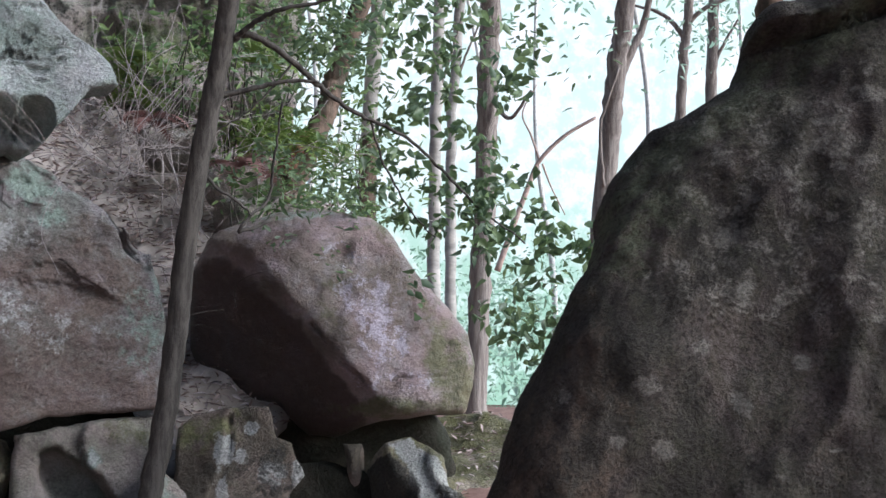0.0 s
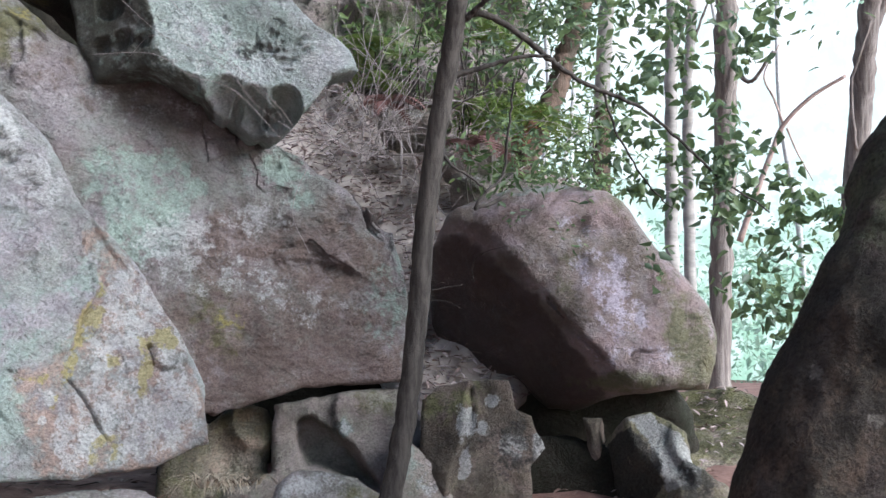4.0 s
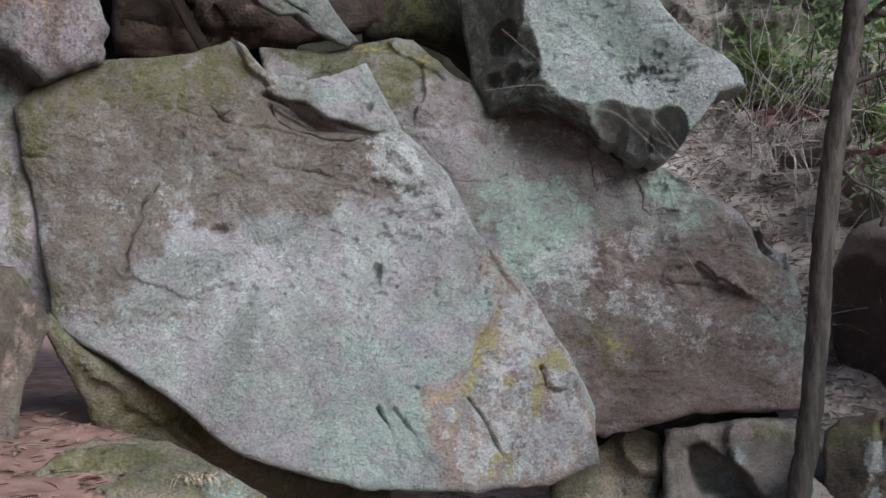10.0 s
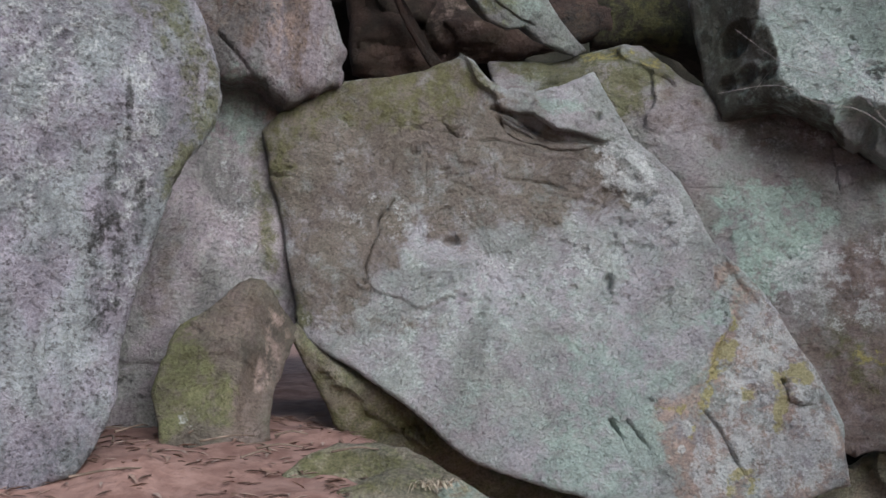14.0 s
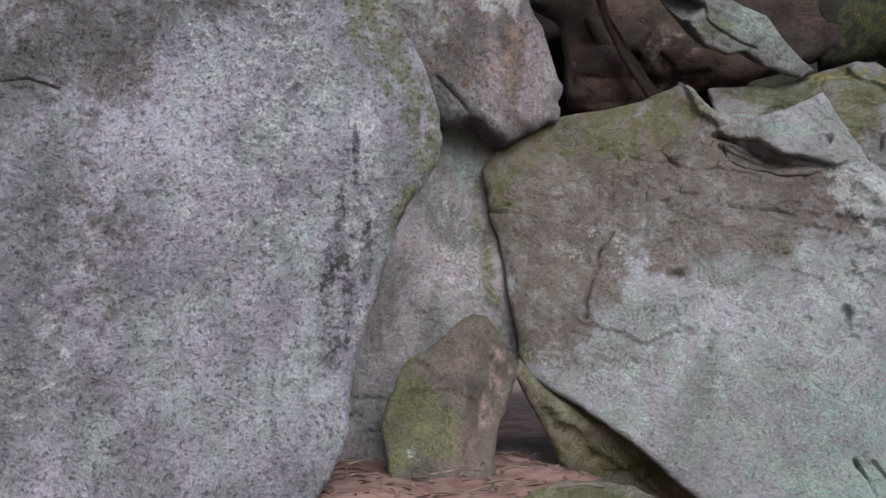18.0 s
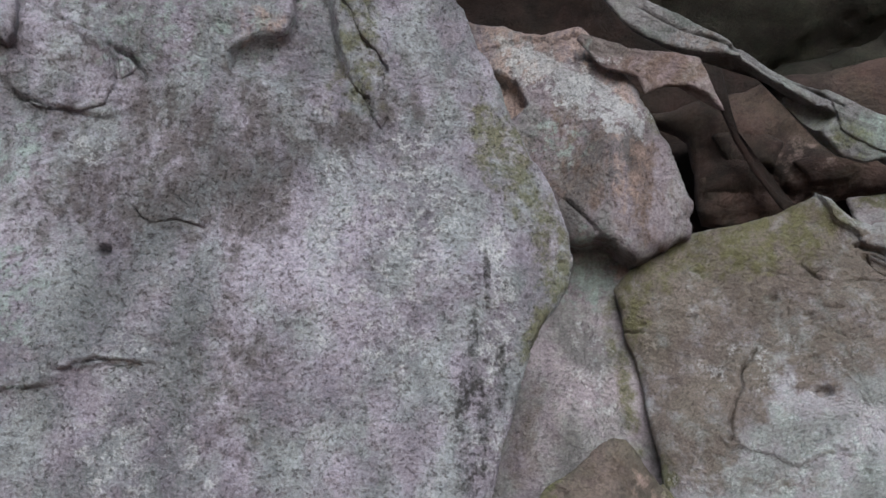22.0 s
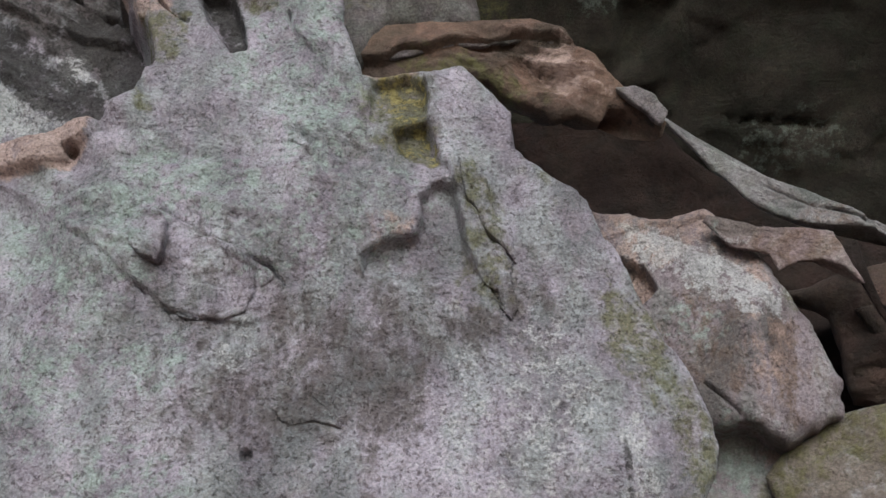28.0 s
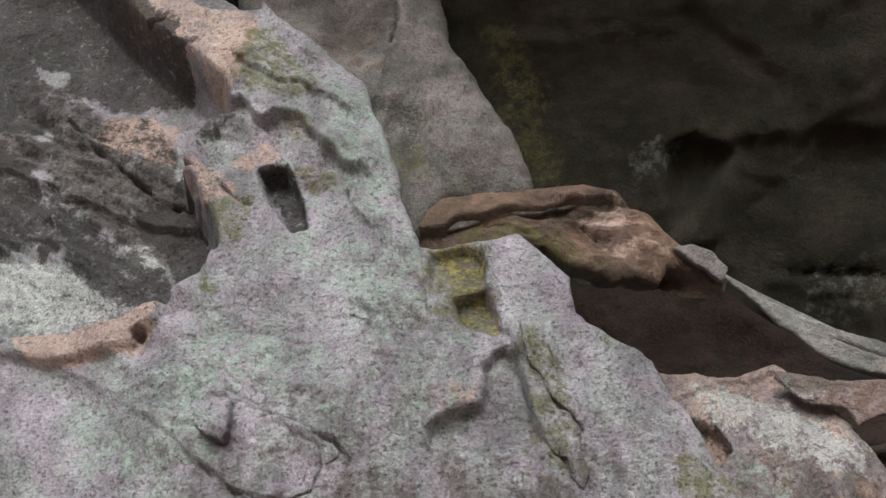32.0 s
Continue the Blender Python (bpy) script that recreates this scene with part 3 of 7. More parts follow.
# ---------- rocks ----------
SLAB = dict(rough=0.02, waves=0.5, fine=0.0042, seed=1,
    relief=[
        crack([(-0.472, 0.388), (-0.450, 0.295), (-0.485, 0.202), (-0.538, 0.046), (-0.568, -0.106)], 0.012, 0.035), step([(-0.568, -0.106), (-0.538, 0.046), (-0.485, 0.202), (-0.450, 0.295), (-0.472, 0.388)], 0.025, 0.2),
        step([(-0.575, -0.106), (-0.489, -0.161), (-0.415, -0.193), (-0.342, -0.218), (-0.197, -0.159), (-0.087, -0.173)], 0.018, 0.15), crack([(-0.513, -0.144), (-0.440, -0.181), (-0.354, -0.210)], 0.007, 0.02), crack([(-0.221, -0.179), (-0.160, -0.159), (-0.087, -0.168)], 0.007, 0.02),
        scoop([(0.015, 0.680), (0.164, 0.670), (0.282, 0.612), (0.491, 0.541), (0.459, 0.526), (0.241, 0.544), (0.084, 0.596)], 0.06, 0.537, 0.622, 0.008), step([(-0.155, 0.977), (-0.104, 0.897), (-0.054, 0.821), (0.005, 0.758)], 0.04, 0.12), crack([(0.003, 0.718), (0.184, 0.660), (0.312, 0.601), (0.427, 0.564), (0.504, 0.548)], 0.014, 0.05), crack([(-0.228, 0.650), (-0.151, 0.577), (0.054, 0.569), (0.259, 0.528), (0.464, 0.504)], 0.008, 0.025),
        crack([(-0.522, 0.665), (-0.408, 0.689), (-0.305, 0.668)], 0.008, 0.02), crack([(-0.381, 0.623), (-0.279, 0.597), (-0.177, 0.598), (-0.131, 0.652)], 0.008, 0.02), crack([(-0.290, 0.512), (-0.297, 0.431)], 0.008, 0.018),
        crack([(-1.022, 0.407), (-0.951, 0.381), (-0.890, 0.393), (-0.826, 0.351)], 0.007, 0.02), crack([(0.053, 0.395), (0.205, 0.370), (0.332, 0.350), (0.459, 0.341)], 0.01, 0.02), crack([(-0.352, 0.390), (-0.200, 0.378), (-0.049, 0.313), (0.178, 0.303)], 0.008, 0.012),
        pit(-0.191, 0.094, 0.037, 0.022, 0.04), pit(0.495, -0.093, 0.022, 0.035, 0.05), pit(0.522, 0.320, 0.047, 0.040, 0.035), pit(0.661, 0.279, 0.040, 0.027, 0.035), pit(0.580, 0.175, 0.035, 0.015, 0.02), pit(0.400, 0.055, 0.020, 0.017, 0.02),
        pit(0.456, 0.661, 0.030, 0.022, 0.03), pit(-0.705, 0.452, 0.022, 0.010, 0.02), pit(-0.924, 0.430, 0.020, 0.010, 0.02), pit(-0.226, 0.437, 0.025, 0.010, 0.02), pit(-0.100, 0.460, 0.025, 0.010, 0.02), pit(-0.354, 0.511, 0.020, 0.012, 0.02),
        lean([(0.966, 0.035), (0.860, 0.178), (0.717, 0.377), (0.582, 0.539), (0.535, 0.677)][::-1], 0.5, 0.03),
        step([(0.964, 0.003), (0.949, -0.043), (1.010, -0.184), (1.014, -0.272), (0.939, -0.397), (0.896, -0.495)][::-1], 0.03, 0.35), crack([(0.945, -0.023), (0.960, -0.095)], 0.01, 0.03),
        crack([(0.486, -0.707), (0.519, -0.771), (0.540, -0.853), (0.542, -0.911), (0.572, -0.927)], 0.011, 0.045), crack([(0.546, -0.707), (0.614, -0.795), (0.692, -0.918)], 0.008, 0.025), plate([(0.497, -0.712), (0.557, -0.712), (0.691, -0.923), (0.654, -0.969), (0.549, -0.918)], -0.012, 0.01),
        crack([(0.873, -0.669), (0.929, -0.740), (0.968, -0.818), (1.014, -0.919)], 0.011, 0.035), crack([(1.220, -0.531), (1.231, -0.611), (1.274, -0.630)], 0.011, 0.04), plate([(1.221, -0.519), (1.340, -0.494), (1.341, -0.616), (1.274, -0.630), (1.231, -0.611)], 0.015, 0.008),
        lean([(-0.977, 0.638), (-0.926, 0.382), (-0.862, 0.069), (-0.828, -0.133), (-0.787, -0.245), (-0.746, -0.380)], 0.55, 0.02),
        swell(0.168, -0.376, 0.866, 0.619, 0.05), layers(0.35, 0.032, 5, 1, -0.074, 0.529, 1.039, 0.322, squash=1.7), layers(0.3, 0.014, 4, 2, squash=1.1), pocks(0.05, 0.022, 3, 0.581, 0.188, 0.346, 0.223, 0.3), pocks(0.045, 0.016, 4, 0.294, -0.126, 0.742, 0.223, 0.4), pocks(0.05, 0.012, 5, 1.117, -0.495, 0.272, 0.421, 0.35), pocks(0.06, 0.012, 6, -0.350, 0.310, 0.396, 0.223, 0.5)],
    paint=blots([
        (2, [(-1.118, 0.677), (-0.618, 0.881), (-0.152, 0.918), (0.055, 0.724), (0.465, 0.537), (0.637, 0.308), (0.429, 0.213), (0.201, 0.171), (-0.248, 0.114), (-0.491, -0.055), (-0.537, -0.181), (-0.749, -0.306), (-0.881, -0.283), (-0.978, 0.197)], 0.07, 0.86), (2, [(-0.553, 0.387), (-0.225, 0.311), (0.204, 0.303), (0.586, 0.321), (0.454, 0.200), (0.176, 0.170), (-0.199, 0.140), (-0.445, 0.073)], 0.05, 0.75), (2, -0.657, 0.520, 0.371, 0.148, 0.7), (2, 0.385, 0.454, 0.198, 0.099, 0.7), (2, -0.534, -0.281, 0.371, 0.040, 0.5),
        (3, [(-1.116, 0.649), (-0.771, 0.850), (-0.360, 0.914), (-0.153, 1.005), (-0.048, 0.863), (-0.203, 0.664), (-0.559, 0.631), (-0.835, 0.572), (-0.976, 0.381)], 0.05, 0.6), (2, [(-1.118, 0.677), (-0.153, 1.005), (0.055, 0.724), (0.466, 0.564), (0.309, 0.480), (-0.201, 0.500), (-0.704, 0.438), (-0.972, 0.302)], 0.06, 1.0), (3, -0.614, 0.755, 0.594, 0.099, 0.45), (3, -0.204, 0.832, 0.223, 0.099, 0.5), (3, -0.884, -0.233, 0.074, 0.099, 0.8), (3, -0.984, 0.302, 0.045, 0.346, 0.45),
        (0, [(0.337, -0.424), (0.632, -0.374), (0.772, -0.520), (0.692, -0.665), (0.719, -0.853), (0.698, -1.037), (0.042, -1.035), (0.233, -0.759)], 0.08, 0.62), (0, 0.588, -0.830, 0.087, 0.148, 0.9), (0, 0.292, -0.276, 0.816, 0.396, 0.25), (0, 0.936, -0.247, 0.099, 0.099, 0.6), (0, -0.098, -0.618, 0.396, 0.198, 0.25),
        # White outline on the right bevel adds the light it catches to pale rock.
        (5, [(0.938, -0.022), (1.022, -0.012), (1.148, -0.159), (1.275, -0.290), (1.359, -0.429), (1.403, -0.631), (1.434, -0.774), (1.457, -0.915), (1.423, -1.022), (1.159, -1.049), (0.827, -1.066), (0.714, -1.025), (0.703, -0.907), (0.667, -0.816), (0.594, -0.710), (0.674, -0.605), (0.769, -0.575), (0.886, -0.451), (0.971, -0.356), (1.011, -0.210), (0.950, -0.113)], 0.015, 0.36), (2, [(0.938, -0.022), (1.022, -0.012), (1.148, -0.159), (1.275, -0.290), (1.359, -0.429), (1.403, -0.631), (1.434, -0.774), (1.457, -0.915), (1.423, -1.022), (1.159, -1.049), (0.827, -1.066), (0.714, -1.025), (0.703, -0.907), (0.667, -0.816), (0.594, -0.710), (0.674, -0.605), (0.769, -0.575), (0.886, -0.451), (0.971, -0.356), (1.011, -0.210), (0.950, -0.113)], 0.015, 0.62), (1, [(1.062, -0.193), (1.147, -0.176), (1.274, -0.307), (1.357, -0.453), (1.399, -0.678), (1.399, -0.898), (1.162, -1.012), (0.829, -1.029), (0.757, -0.893), (0.809, -0.760), (0.929, -0.562), (0.987, -0.372)], 0.03, 0.56), (1, 0.792, -0.729, 0.026, 0.028, 0.95), (1, 0.854, -0.881, 0.026, 0.036, 0.95), (1, 0.825, -0.948, 0.018, 0.018, 0.95), (1, 0.999, -0.617, 0.050, 0.032, 0.95), (1, 1.133, -0.275, 0.028, 0.024, 0.95), (1, 0.988, -0.499, 0.044, 0.050, 0.95), (1, 1.240, -0.557, 0.034, 0.040, 0.95), (1, 0.760, -0.819, 0.014, 0.014, 0.95), (1, 1.253, -0.863, 0.020, 0.014, 0.95), (1, 1.203, -0.356, 0.024, 0.018, 0.95), (1, -0.349, 0.230, 0.421, 0.148, 0.18), (1, -0.050, -0.278, 0.742, 0.371, 0.2), (1, [(0.465, 0.537), (0.595, 0.539), (0.744, 0.404), (0.883, 0.138), (0.804, 0.085), (0.634, 0.242)], 0.04, 0.6), (1, 0.199, 0.002, 0.495, 0.148, 0.26),
        (6, [(0.988, -0.340), (1.036, -0.372), (0.939, -0.515), (0.902, -0.623), (0.842, -0.730), (0.806, -0.835), (0.761, -0.804), (0.830, -0.638), (0.875, -0.514), (0.919, -0.420)], 0.02, 0.7), (6, [(1.178, -0.493), (1.214, -0.501), (1.218, -0.596), (1.195, -0.737), (1.159, -0.749), (1.160, -0.643)], 0.02, 0.7), (6, [(1.248, -0.445), (1.318, -0.453), (1.313, -0.518), (1.243, -0.517)], 0.02, 0.70), (6, [(0.650, -0.635), (0.721, -0.613), (0.807, -0.630), (0.780, -0.706), (0.672, -0.689)], 0.02, 0.70), (6, [(0.977, -0.885), (1.081, -0.888), (1.050, -1.008), (0.907, -1.025)], 0.02, 0.55), (6, [(1.012, -0.194), (1.059, -0.243), (1.029, -0.340), (0.988, -0.340)], 0.02, 0.60), (6, [(1.042, -0.563), (1.091, -0.563), (1.088, -0.618), (1.039, -0.618)], 0.02, 0.60),
        (4, 0.984, -0.272, 0.025, 0.124, 0.4), (4, 0.694, -0.617, 0.099, 0.035, 0.3), (2, 1.070, -0.120, 0.124, 0.099, 0.6)], seed=1))
slab = rock("leaning_slab", face(-0.019, 4.492, 1.775, -3, 12),
    [(-1.054, 0.621), (-0.971, 0.691), (-0.835, 0.763), (-0.683, 0.836), (-0.464, 0.869), (-0.309, 0.906), (-0.191, 0.969), (-0.147, 0.996), (-0.086, 0.948), (-0.008, 0.849), (0.083, 0.794), (0.241, 0.811), (0.467, 0.892), (0.542, 0.745), (0.602, 0.606), (0.728, 0.497), (0.825, 0.361), (0.895, 0.227), (0.963, 0.069), (1.058, -0.035), (1.176, -0.163), (1.288, -0.340), (1.373, -0.514), (1.454, -0.709), (1.465, -0.969), (1.217, -1.033), (0.886, -1.057), (0.641, -1.041), (0.403, -1.017), (0.021, -0.919), (-0.192, -0.792), (-0.432, -0.591), (-0.675, -0.435), (-0.822, -0.350), (-0.873, -0.277), (-0.893, -0.127), (-0.923, -0.000), (-0.971, 0.206), (-1.029, 0.444)],
    GREY_GREEN, "huge grey-green sandstone slab with lichen, leaning on the cliff", grid=0.0065, edge=0.03, back=0.22, wobble=0.016, **SLAB)
SLAB_AT = face(-0.019, 4.492, 1.775, -3, 12)
flake(slab, SLAB_AT, [(0.086, 0.820), (0.186, 0.793), (0.327, 0.833), (0.464, 0.884), (0.517, 0.788), (0.567, 0.670), (0.634, 0.541), (0.539, 0.556), (0.491, 0.547), (0.421, 0.580), (0.362, 0.609), (0.282, 0.621), (0.184, 0.679), (0.104, 0.686), (0.035, 0.704), (0.005, 0.740), (0.035, 0.784)], GREY_GREEN, "pale green triangular flake along the top of the slab", 0.02, edge=0.012, back=0.06, seed=56, rough=0.02, paint=blots([(0, 0.324, 0.720, 0.12, 0.07, 0.7), (2, 0.164, 0.706, 0.16, 0.05, 0.6)]), relief=[layers(0.2, 0.03, 4, 74, squash=1.6), bowl(0.475, 0.666, 0.016, 0.022, 0.04)])
for outline, lift in (([(1.221, -0.524), (1.340, -0.494), (1.346, -0.616), (1.273, -0.635), (1.231, -0.611)], 0.016), ([(0.029, 0.690), (0.132, 0.670), (0.235, 0.627), (0.325, 0.590), (0.486, 0.543), (0.387, 0.519), (0.259, 0.534), (0.144, 0.581), (0.054, 0.627)], 0.016)):
    flake(slab, SLAB_AT, outline, GREY_GREEN, "", lift, **SLAB)
part("underside", rock_mesh("underside",
    [(-0.498, 0.504), (-0.451, 0.484), (-0.306, 0.385), (-0.056, 0.192), (0.211, -0.074), (0.462, -0.257), (0.775, -0.386), (1.065, -0.469), (1.074, -0.540), (0.786, -0.497), (0.502, -0.420), (0.224, -0.313), (-0.046, -0.144), (-0.228, -0.062), (-0.317, 0.048), (-0.404, 0.260)], MOSSY, grid=0.02, edge=0.03, back=0.3, seed=2, rough=0.03,
    relief=[crack([(-0.153, 0.002), (0.049, 0.062), (0.213, -0.130)], 0.02, 0.04), step([(-0.354, 0.334), (-0.053, 0.063), (0.214, -0.162)], 0.04, 0.2)],
    paint=blots([(3, -0.154, 0.064, 0.366, 0.157, 0.6), (3, -0.354, 0.305, 0.157, 0.157, 0.3)])), slab, "olive-brown underside of the slab").matrix_world = face(-0.425, 4.703, 0.990, -8, -30)

CLIFF = dict(rough=0.03, waves=0.5, fine=0.0042, seed=3,
    relief=[
        step([(0.437, -0.077), (0.278, 0.004), (0.218, 0.071), (0.145, 0.070)][::-1], 0.03, 0.12), step([(0.137, -0.007), (0.263, -0.023), (0.437, -0.077)], 0.02, 0.15), crack([(0.161, -0.010), (0.263, -0.023), (0.367, -0.054)], 0.008, 0.03), crack([(0.062, 0.053), (0.213, 0.076)], 0.009, 0.04),
        pit(0.050, 0.456, 0.038, 0.027, 0.02),
        lean([(0.691, -0.559), (0.350, -0.570), (0.154, -0.579), (-0.013, -0.620), (-0.190, -0.671)], 0.3, 0.02), lean([(0.556, -0.569), (0.579, -0.196), (0.511, 0.023), (0.441, 0.246), (0.256, 0.414)][::-1], 0.4, 0.05),
        plate([(0.494, 0.218), (0.642, 0.163), (0.653, 0.024), (0.567, 0.051)], -0.05, 0.012), crack([(0.444, 0.302), (0.520, 0.190), (0.622, 0.051)], 0.012, 0.05), crack([(0.696, -0.141), (0.693, -0.184)], 0.01, 0.03),
        step([(-1.112, 1.045), (-1.110, 0.896), (-1.126, 0.822)], 0.03, 0.12), lean([(-0.290, 0.698), (-0.567, 0.857), (-0.847, 0.913), (-1.071, 0.956), (-1.269, 1.073), (-1.521, 1.040)], 0.9, 0.06), step([(-1.272, 1.194), (-1.129, 1.075), (-1.016, 1.016)], 0.03, 0.1),
        crack([(-0.290, 0.669), (-0.296, 0.438), (-0.285, 0.296)], 0.006, 0.012), pit(-0.507, 0.141, 0.014, 0.014, 0.02), pit(-0.656, 0.237, 0.014, 0.011, 0.02), pit(0.197, -0.279, 0.014, 0.011, 0.015), pit(-0.502, 0.465, 0.014, 0.011, 0.02), layers(0.4, 0.045, 5, 11), pocks(0.05, 0.01, 12, -0.031, 0.102, 0.687, 0.330, 0.45)],
    paint=blots([
        (2, [(-1.392, 1.093), (-0.922, 1.015), (-0.470, 0.883), (-0.091, 0.702), (-0.225, 0.539), (-0.738, 0.662), (-1.140, 0.672)], 0.08, 0.45), (2, [(-0.353, 0.199), (-0.185, 0.316), (0.065, 0.150), (0.353, 0.212), (0.606, 0.015), (0.706, -0.295), (0.682, -0.736), (-0.312, -0.748), (-0.388, -0.457), (-0.494, -0.297), (-0.466, -0.189), (-0.303, -0.133), (-0.383, 0.031)], 0.07, 0.72), (2, [(-0.361, -0.404), (-0.089, -0.378), (0.329, -0.378), (0.700, -0.407), (0.696, -0.736), (-0.312, -0.748)], 0.05, 0.85), (2, [(-0.242, 0.215), (0.036, 0.150), (0.205, 0.096), (0.115, -0.046), (-0.191, -0.022), (-0.300, 0.088)], 0.06, 0.75), (2, 0.354, 0.161, 0.192, 0.165, 0.5),
        (0, [(-0.815, 0.413), (-0.626, 0.532), (-0.378, 0.482), (-0.240, 0.343), (-0.382, 0.087), (-0.519, -0.053), (-0.627, -0.135), (-0.734, 0.054)], 0.06, 0.7), (0, 0.036, 0.441, 0.151, 0.137, 0.8), (0, 0.168, 0.286, 0.082, 0.055, 0.7), (0, 0.609, -0.141, 0.124, 0.247, 0.4),
        (1, -0.359, 0.045, 0.247, 0.165, 0.5), (1, -0.001, 0.186, 0.165, 0.110, 0.5), (1, 0.041, -0.158, 0.165, 0.165, 0.4), (1, -0.200, -0.091, 0.165, 0.110, 0.4), (1, 0.032, -0.387, 0.016, 0.044, 0.9), (1, 0.225, -0.252, 0.220, 0.110, 0.3), (1, -0.289, 0.727, 0.550, 0.165, 0.25),
        (3, [(-2.177, 1.171), (-1.681, 1.273), (-1.281, 1.239), (-0.975, 1.166), (-0.921, 1.045), (-1.113, 0.993), (-1.250, 0.762), (-1.390, 0.913), (-1.676, 1.043)], 0.05, 0.78), (3, -0.232, -0.281, 0.124, 0.247, 0.38), (6, -0.152, -0.307, 0.082, 0.055, 0.25), (6, [(-1.681, 1.273), (-1.281, 1.239), (-0.975, 1.166), (-1.003, 1.077), (-1.336, 1.136), (-1.650, 1.195)], 0.03, 0.3)], seed=3))
cliff_slab = rock("cliff_slab", face(1.823, 4.653, 1.666, 10, 9),
    [(-1.926, 1.173), (-1.700, 1.182), (-1.530, 1.202), (-1.389, 1.241), (-1.275, 1.266), (-1.160, 1.243), (-1.074, 1.153), (-0.959, 1.048), (-0.846, 0.989), (-0.563, 0.917), (-0.282, 0.786), (-0.005, 0.641), (0.132, 0.540), (0.268, 0.454), (0.403, 0.369), (0.508, 0.256), (0.588, 0.200), (0.668, 0.144), (0.666, 0.032), (0.708, -0.079), (0.728, -0.189), (0.714, -0.514), (0.702, -0.619), (0.586, -0.626), (0.358, -0.629), (0.161, -0.638), (-0.006, -0.676), (-0.185, -0.722), (-0.266, -0.760), (-0.291, -0.740), (-0.370, -0.727), (-0.581, -0.754), (-1.108, -0.729), (-1.647, -0.310)],
    BROWN_PINK, "brown and pale green sandstone slab behind the leaning slab", grid=0.0085, edge=0.04, back=0.45, wobble=0.018, **CLIFF)
for outline, lift in (([(-0.078, 0.520), (-0.015, 0.561), (0.053, 0.539), (0.098, 0.476), (0.123, 0.408), (0.148, 0.339), (0.055, 0.361), (0.004, 0.321), (-0.044, 0.355), (-0.031, 0.426)], 0.011), ([(0.145, 0.070), (0.219, 0.082), (0.286, 0.005), (0.445, -0.071), (0.376, 0.050), (0.270, 0.118)], 0.016), ([(0.458, 0.297), (0.526, 0.190), (0.622, 0.065), (0.601, 0.163), (0.524, 0.246)], 0.02), ([(-0.291, 0.654), (-0.152, 0.635), (-0.127, 0.526), (-0.267, 0.467)], 0.012)):
    flake(cliff_slab, face(1.823, 4.653, 1.666, 10, 9), outline, BROWN_PINK, "", lift, **CLIFF)

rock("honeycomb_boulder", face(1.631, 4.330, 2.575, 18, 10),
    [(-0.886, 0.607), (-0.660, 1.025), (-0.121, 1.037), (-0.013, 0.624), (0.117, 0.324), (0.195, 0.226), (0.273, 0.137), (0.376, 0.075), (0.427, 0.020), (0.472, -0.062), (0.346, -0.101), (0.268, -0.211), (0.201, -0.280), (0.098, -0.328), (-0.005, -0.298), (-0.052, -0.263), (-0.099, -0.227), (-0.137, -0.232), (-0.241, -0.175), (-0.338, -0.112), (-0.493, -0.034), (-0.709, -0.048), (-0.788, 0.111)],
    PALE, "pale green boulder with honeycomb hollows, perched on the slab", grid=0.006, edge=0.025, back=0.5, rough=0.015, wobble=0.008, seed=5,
    relief=[
        lean([(-0.526, 0.781), (-0.515, 0.340), (-0.458, 0.189), (-0.433, 0.052), (-0.338, -0.054), (-0.222, -0.117), (-0.175, -0.112), (-0.060, -0.122), (-0.037, -0.155), (-0.003, -0.139), (0.063, -0.144), (0.130, -0.141), (0.186, -0.190), (0.231, -0.259), (0.317, -0.196), (0.423, -0.076)], 1.0, 0.006, 0.5), bowl(-0.131, -0.190, 0.085, 0.097, 0.120), bowl(-0.021, -0.242, 0.085, 0.110, 0.136), bowl(0.126, -0.244, 0.080, 0.106, 0.136), bowl(-0.641, 0.279, 0.080, 0.076, 0.112), bowl(-0.582, 0.099, 0.051, 0.046, 0.064), bowl(-0.681, 0.092, 0.046, 0.037, 0.056), bowl(-0.495, 0.074, 0.046, 0.037, 0.056), bowl(-0.309, -0.143, 0.072, 0.042, 0.048), bowl(0.061, -0.357, 0.085, 0.042, 0.048),
        pocks(0.045, 0.025, 6, 0.076, 0.030, 0.157, 0.118, 0.1), pocks(0.05, 0.012, 7, -0.1, 0.2, 0.4, 0.3, 0.35), lean([(0.457, -0.120), (0.394, -0.066), (0.293, 0.028), (0.191, 0.137), (0.088, 0.233), (-0.015, 0.543)][::-1], 0.5, 0.06)],
    # Stain outline paints shade over the left and under side.
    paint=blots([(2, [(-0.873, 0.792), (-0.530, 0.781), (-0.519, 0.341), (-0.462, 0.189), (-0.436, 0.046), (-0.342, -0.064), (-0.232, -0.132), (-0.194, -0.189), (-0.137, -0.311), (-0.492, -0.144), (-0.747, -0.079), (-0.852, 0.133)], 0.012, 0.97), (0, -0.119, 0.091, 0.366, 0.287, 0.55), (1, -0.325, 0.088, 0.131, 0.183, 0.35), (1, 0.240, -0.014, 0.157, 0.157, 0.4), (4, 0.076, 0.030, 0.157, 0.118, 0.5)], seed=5))
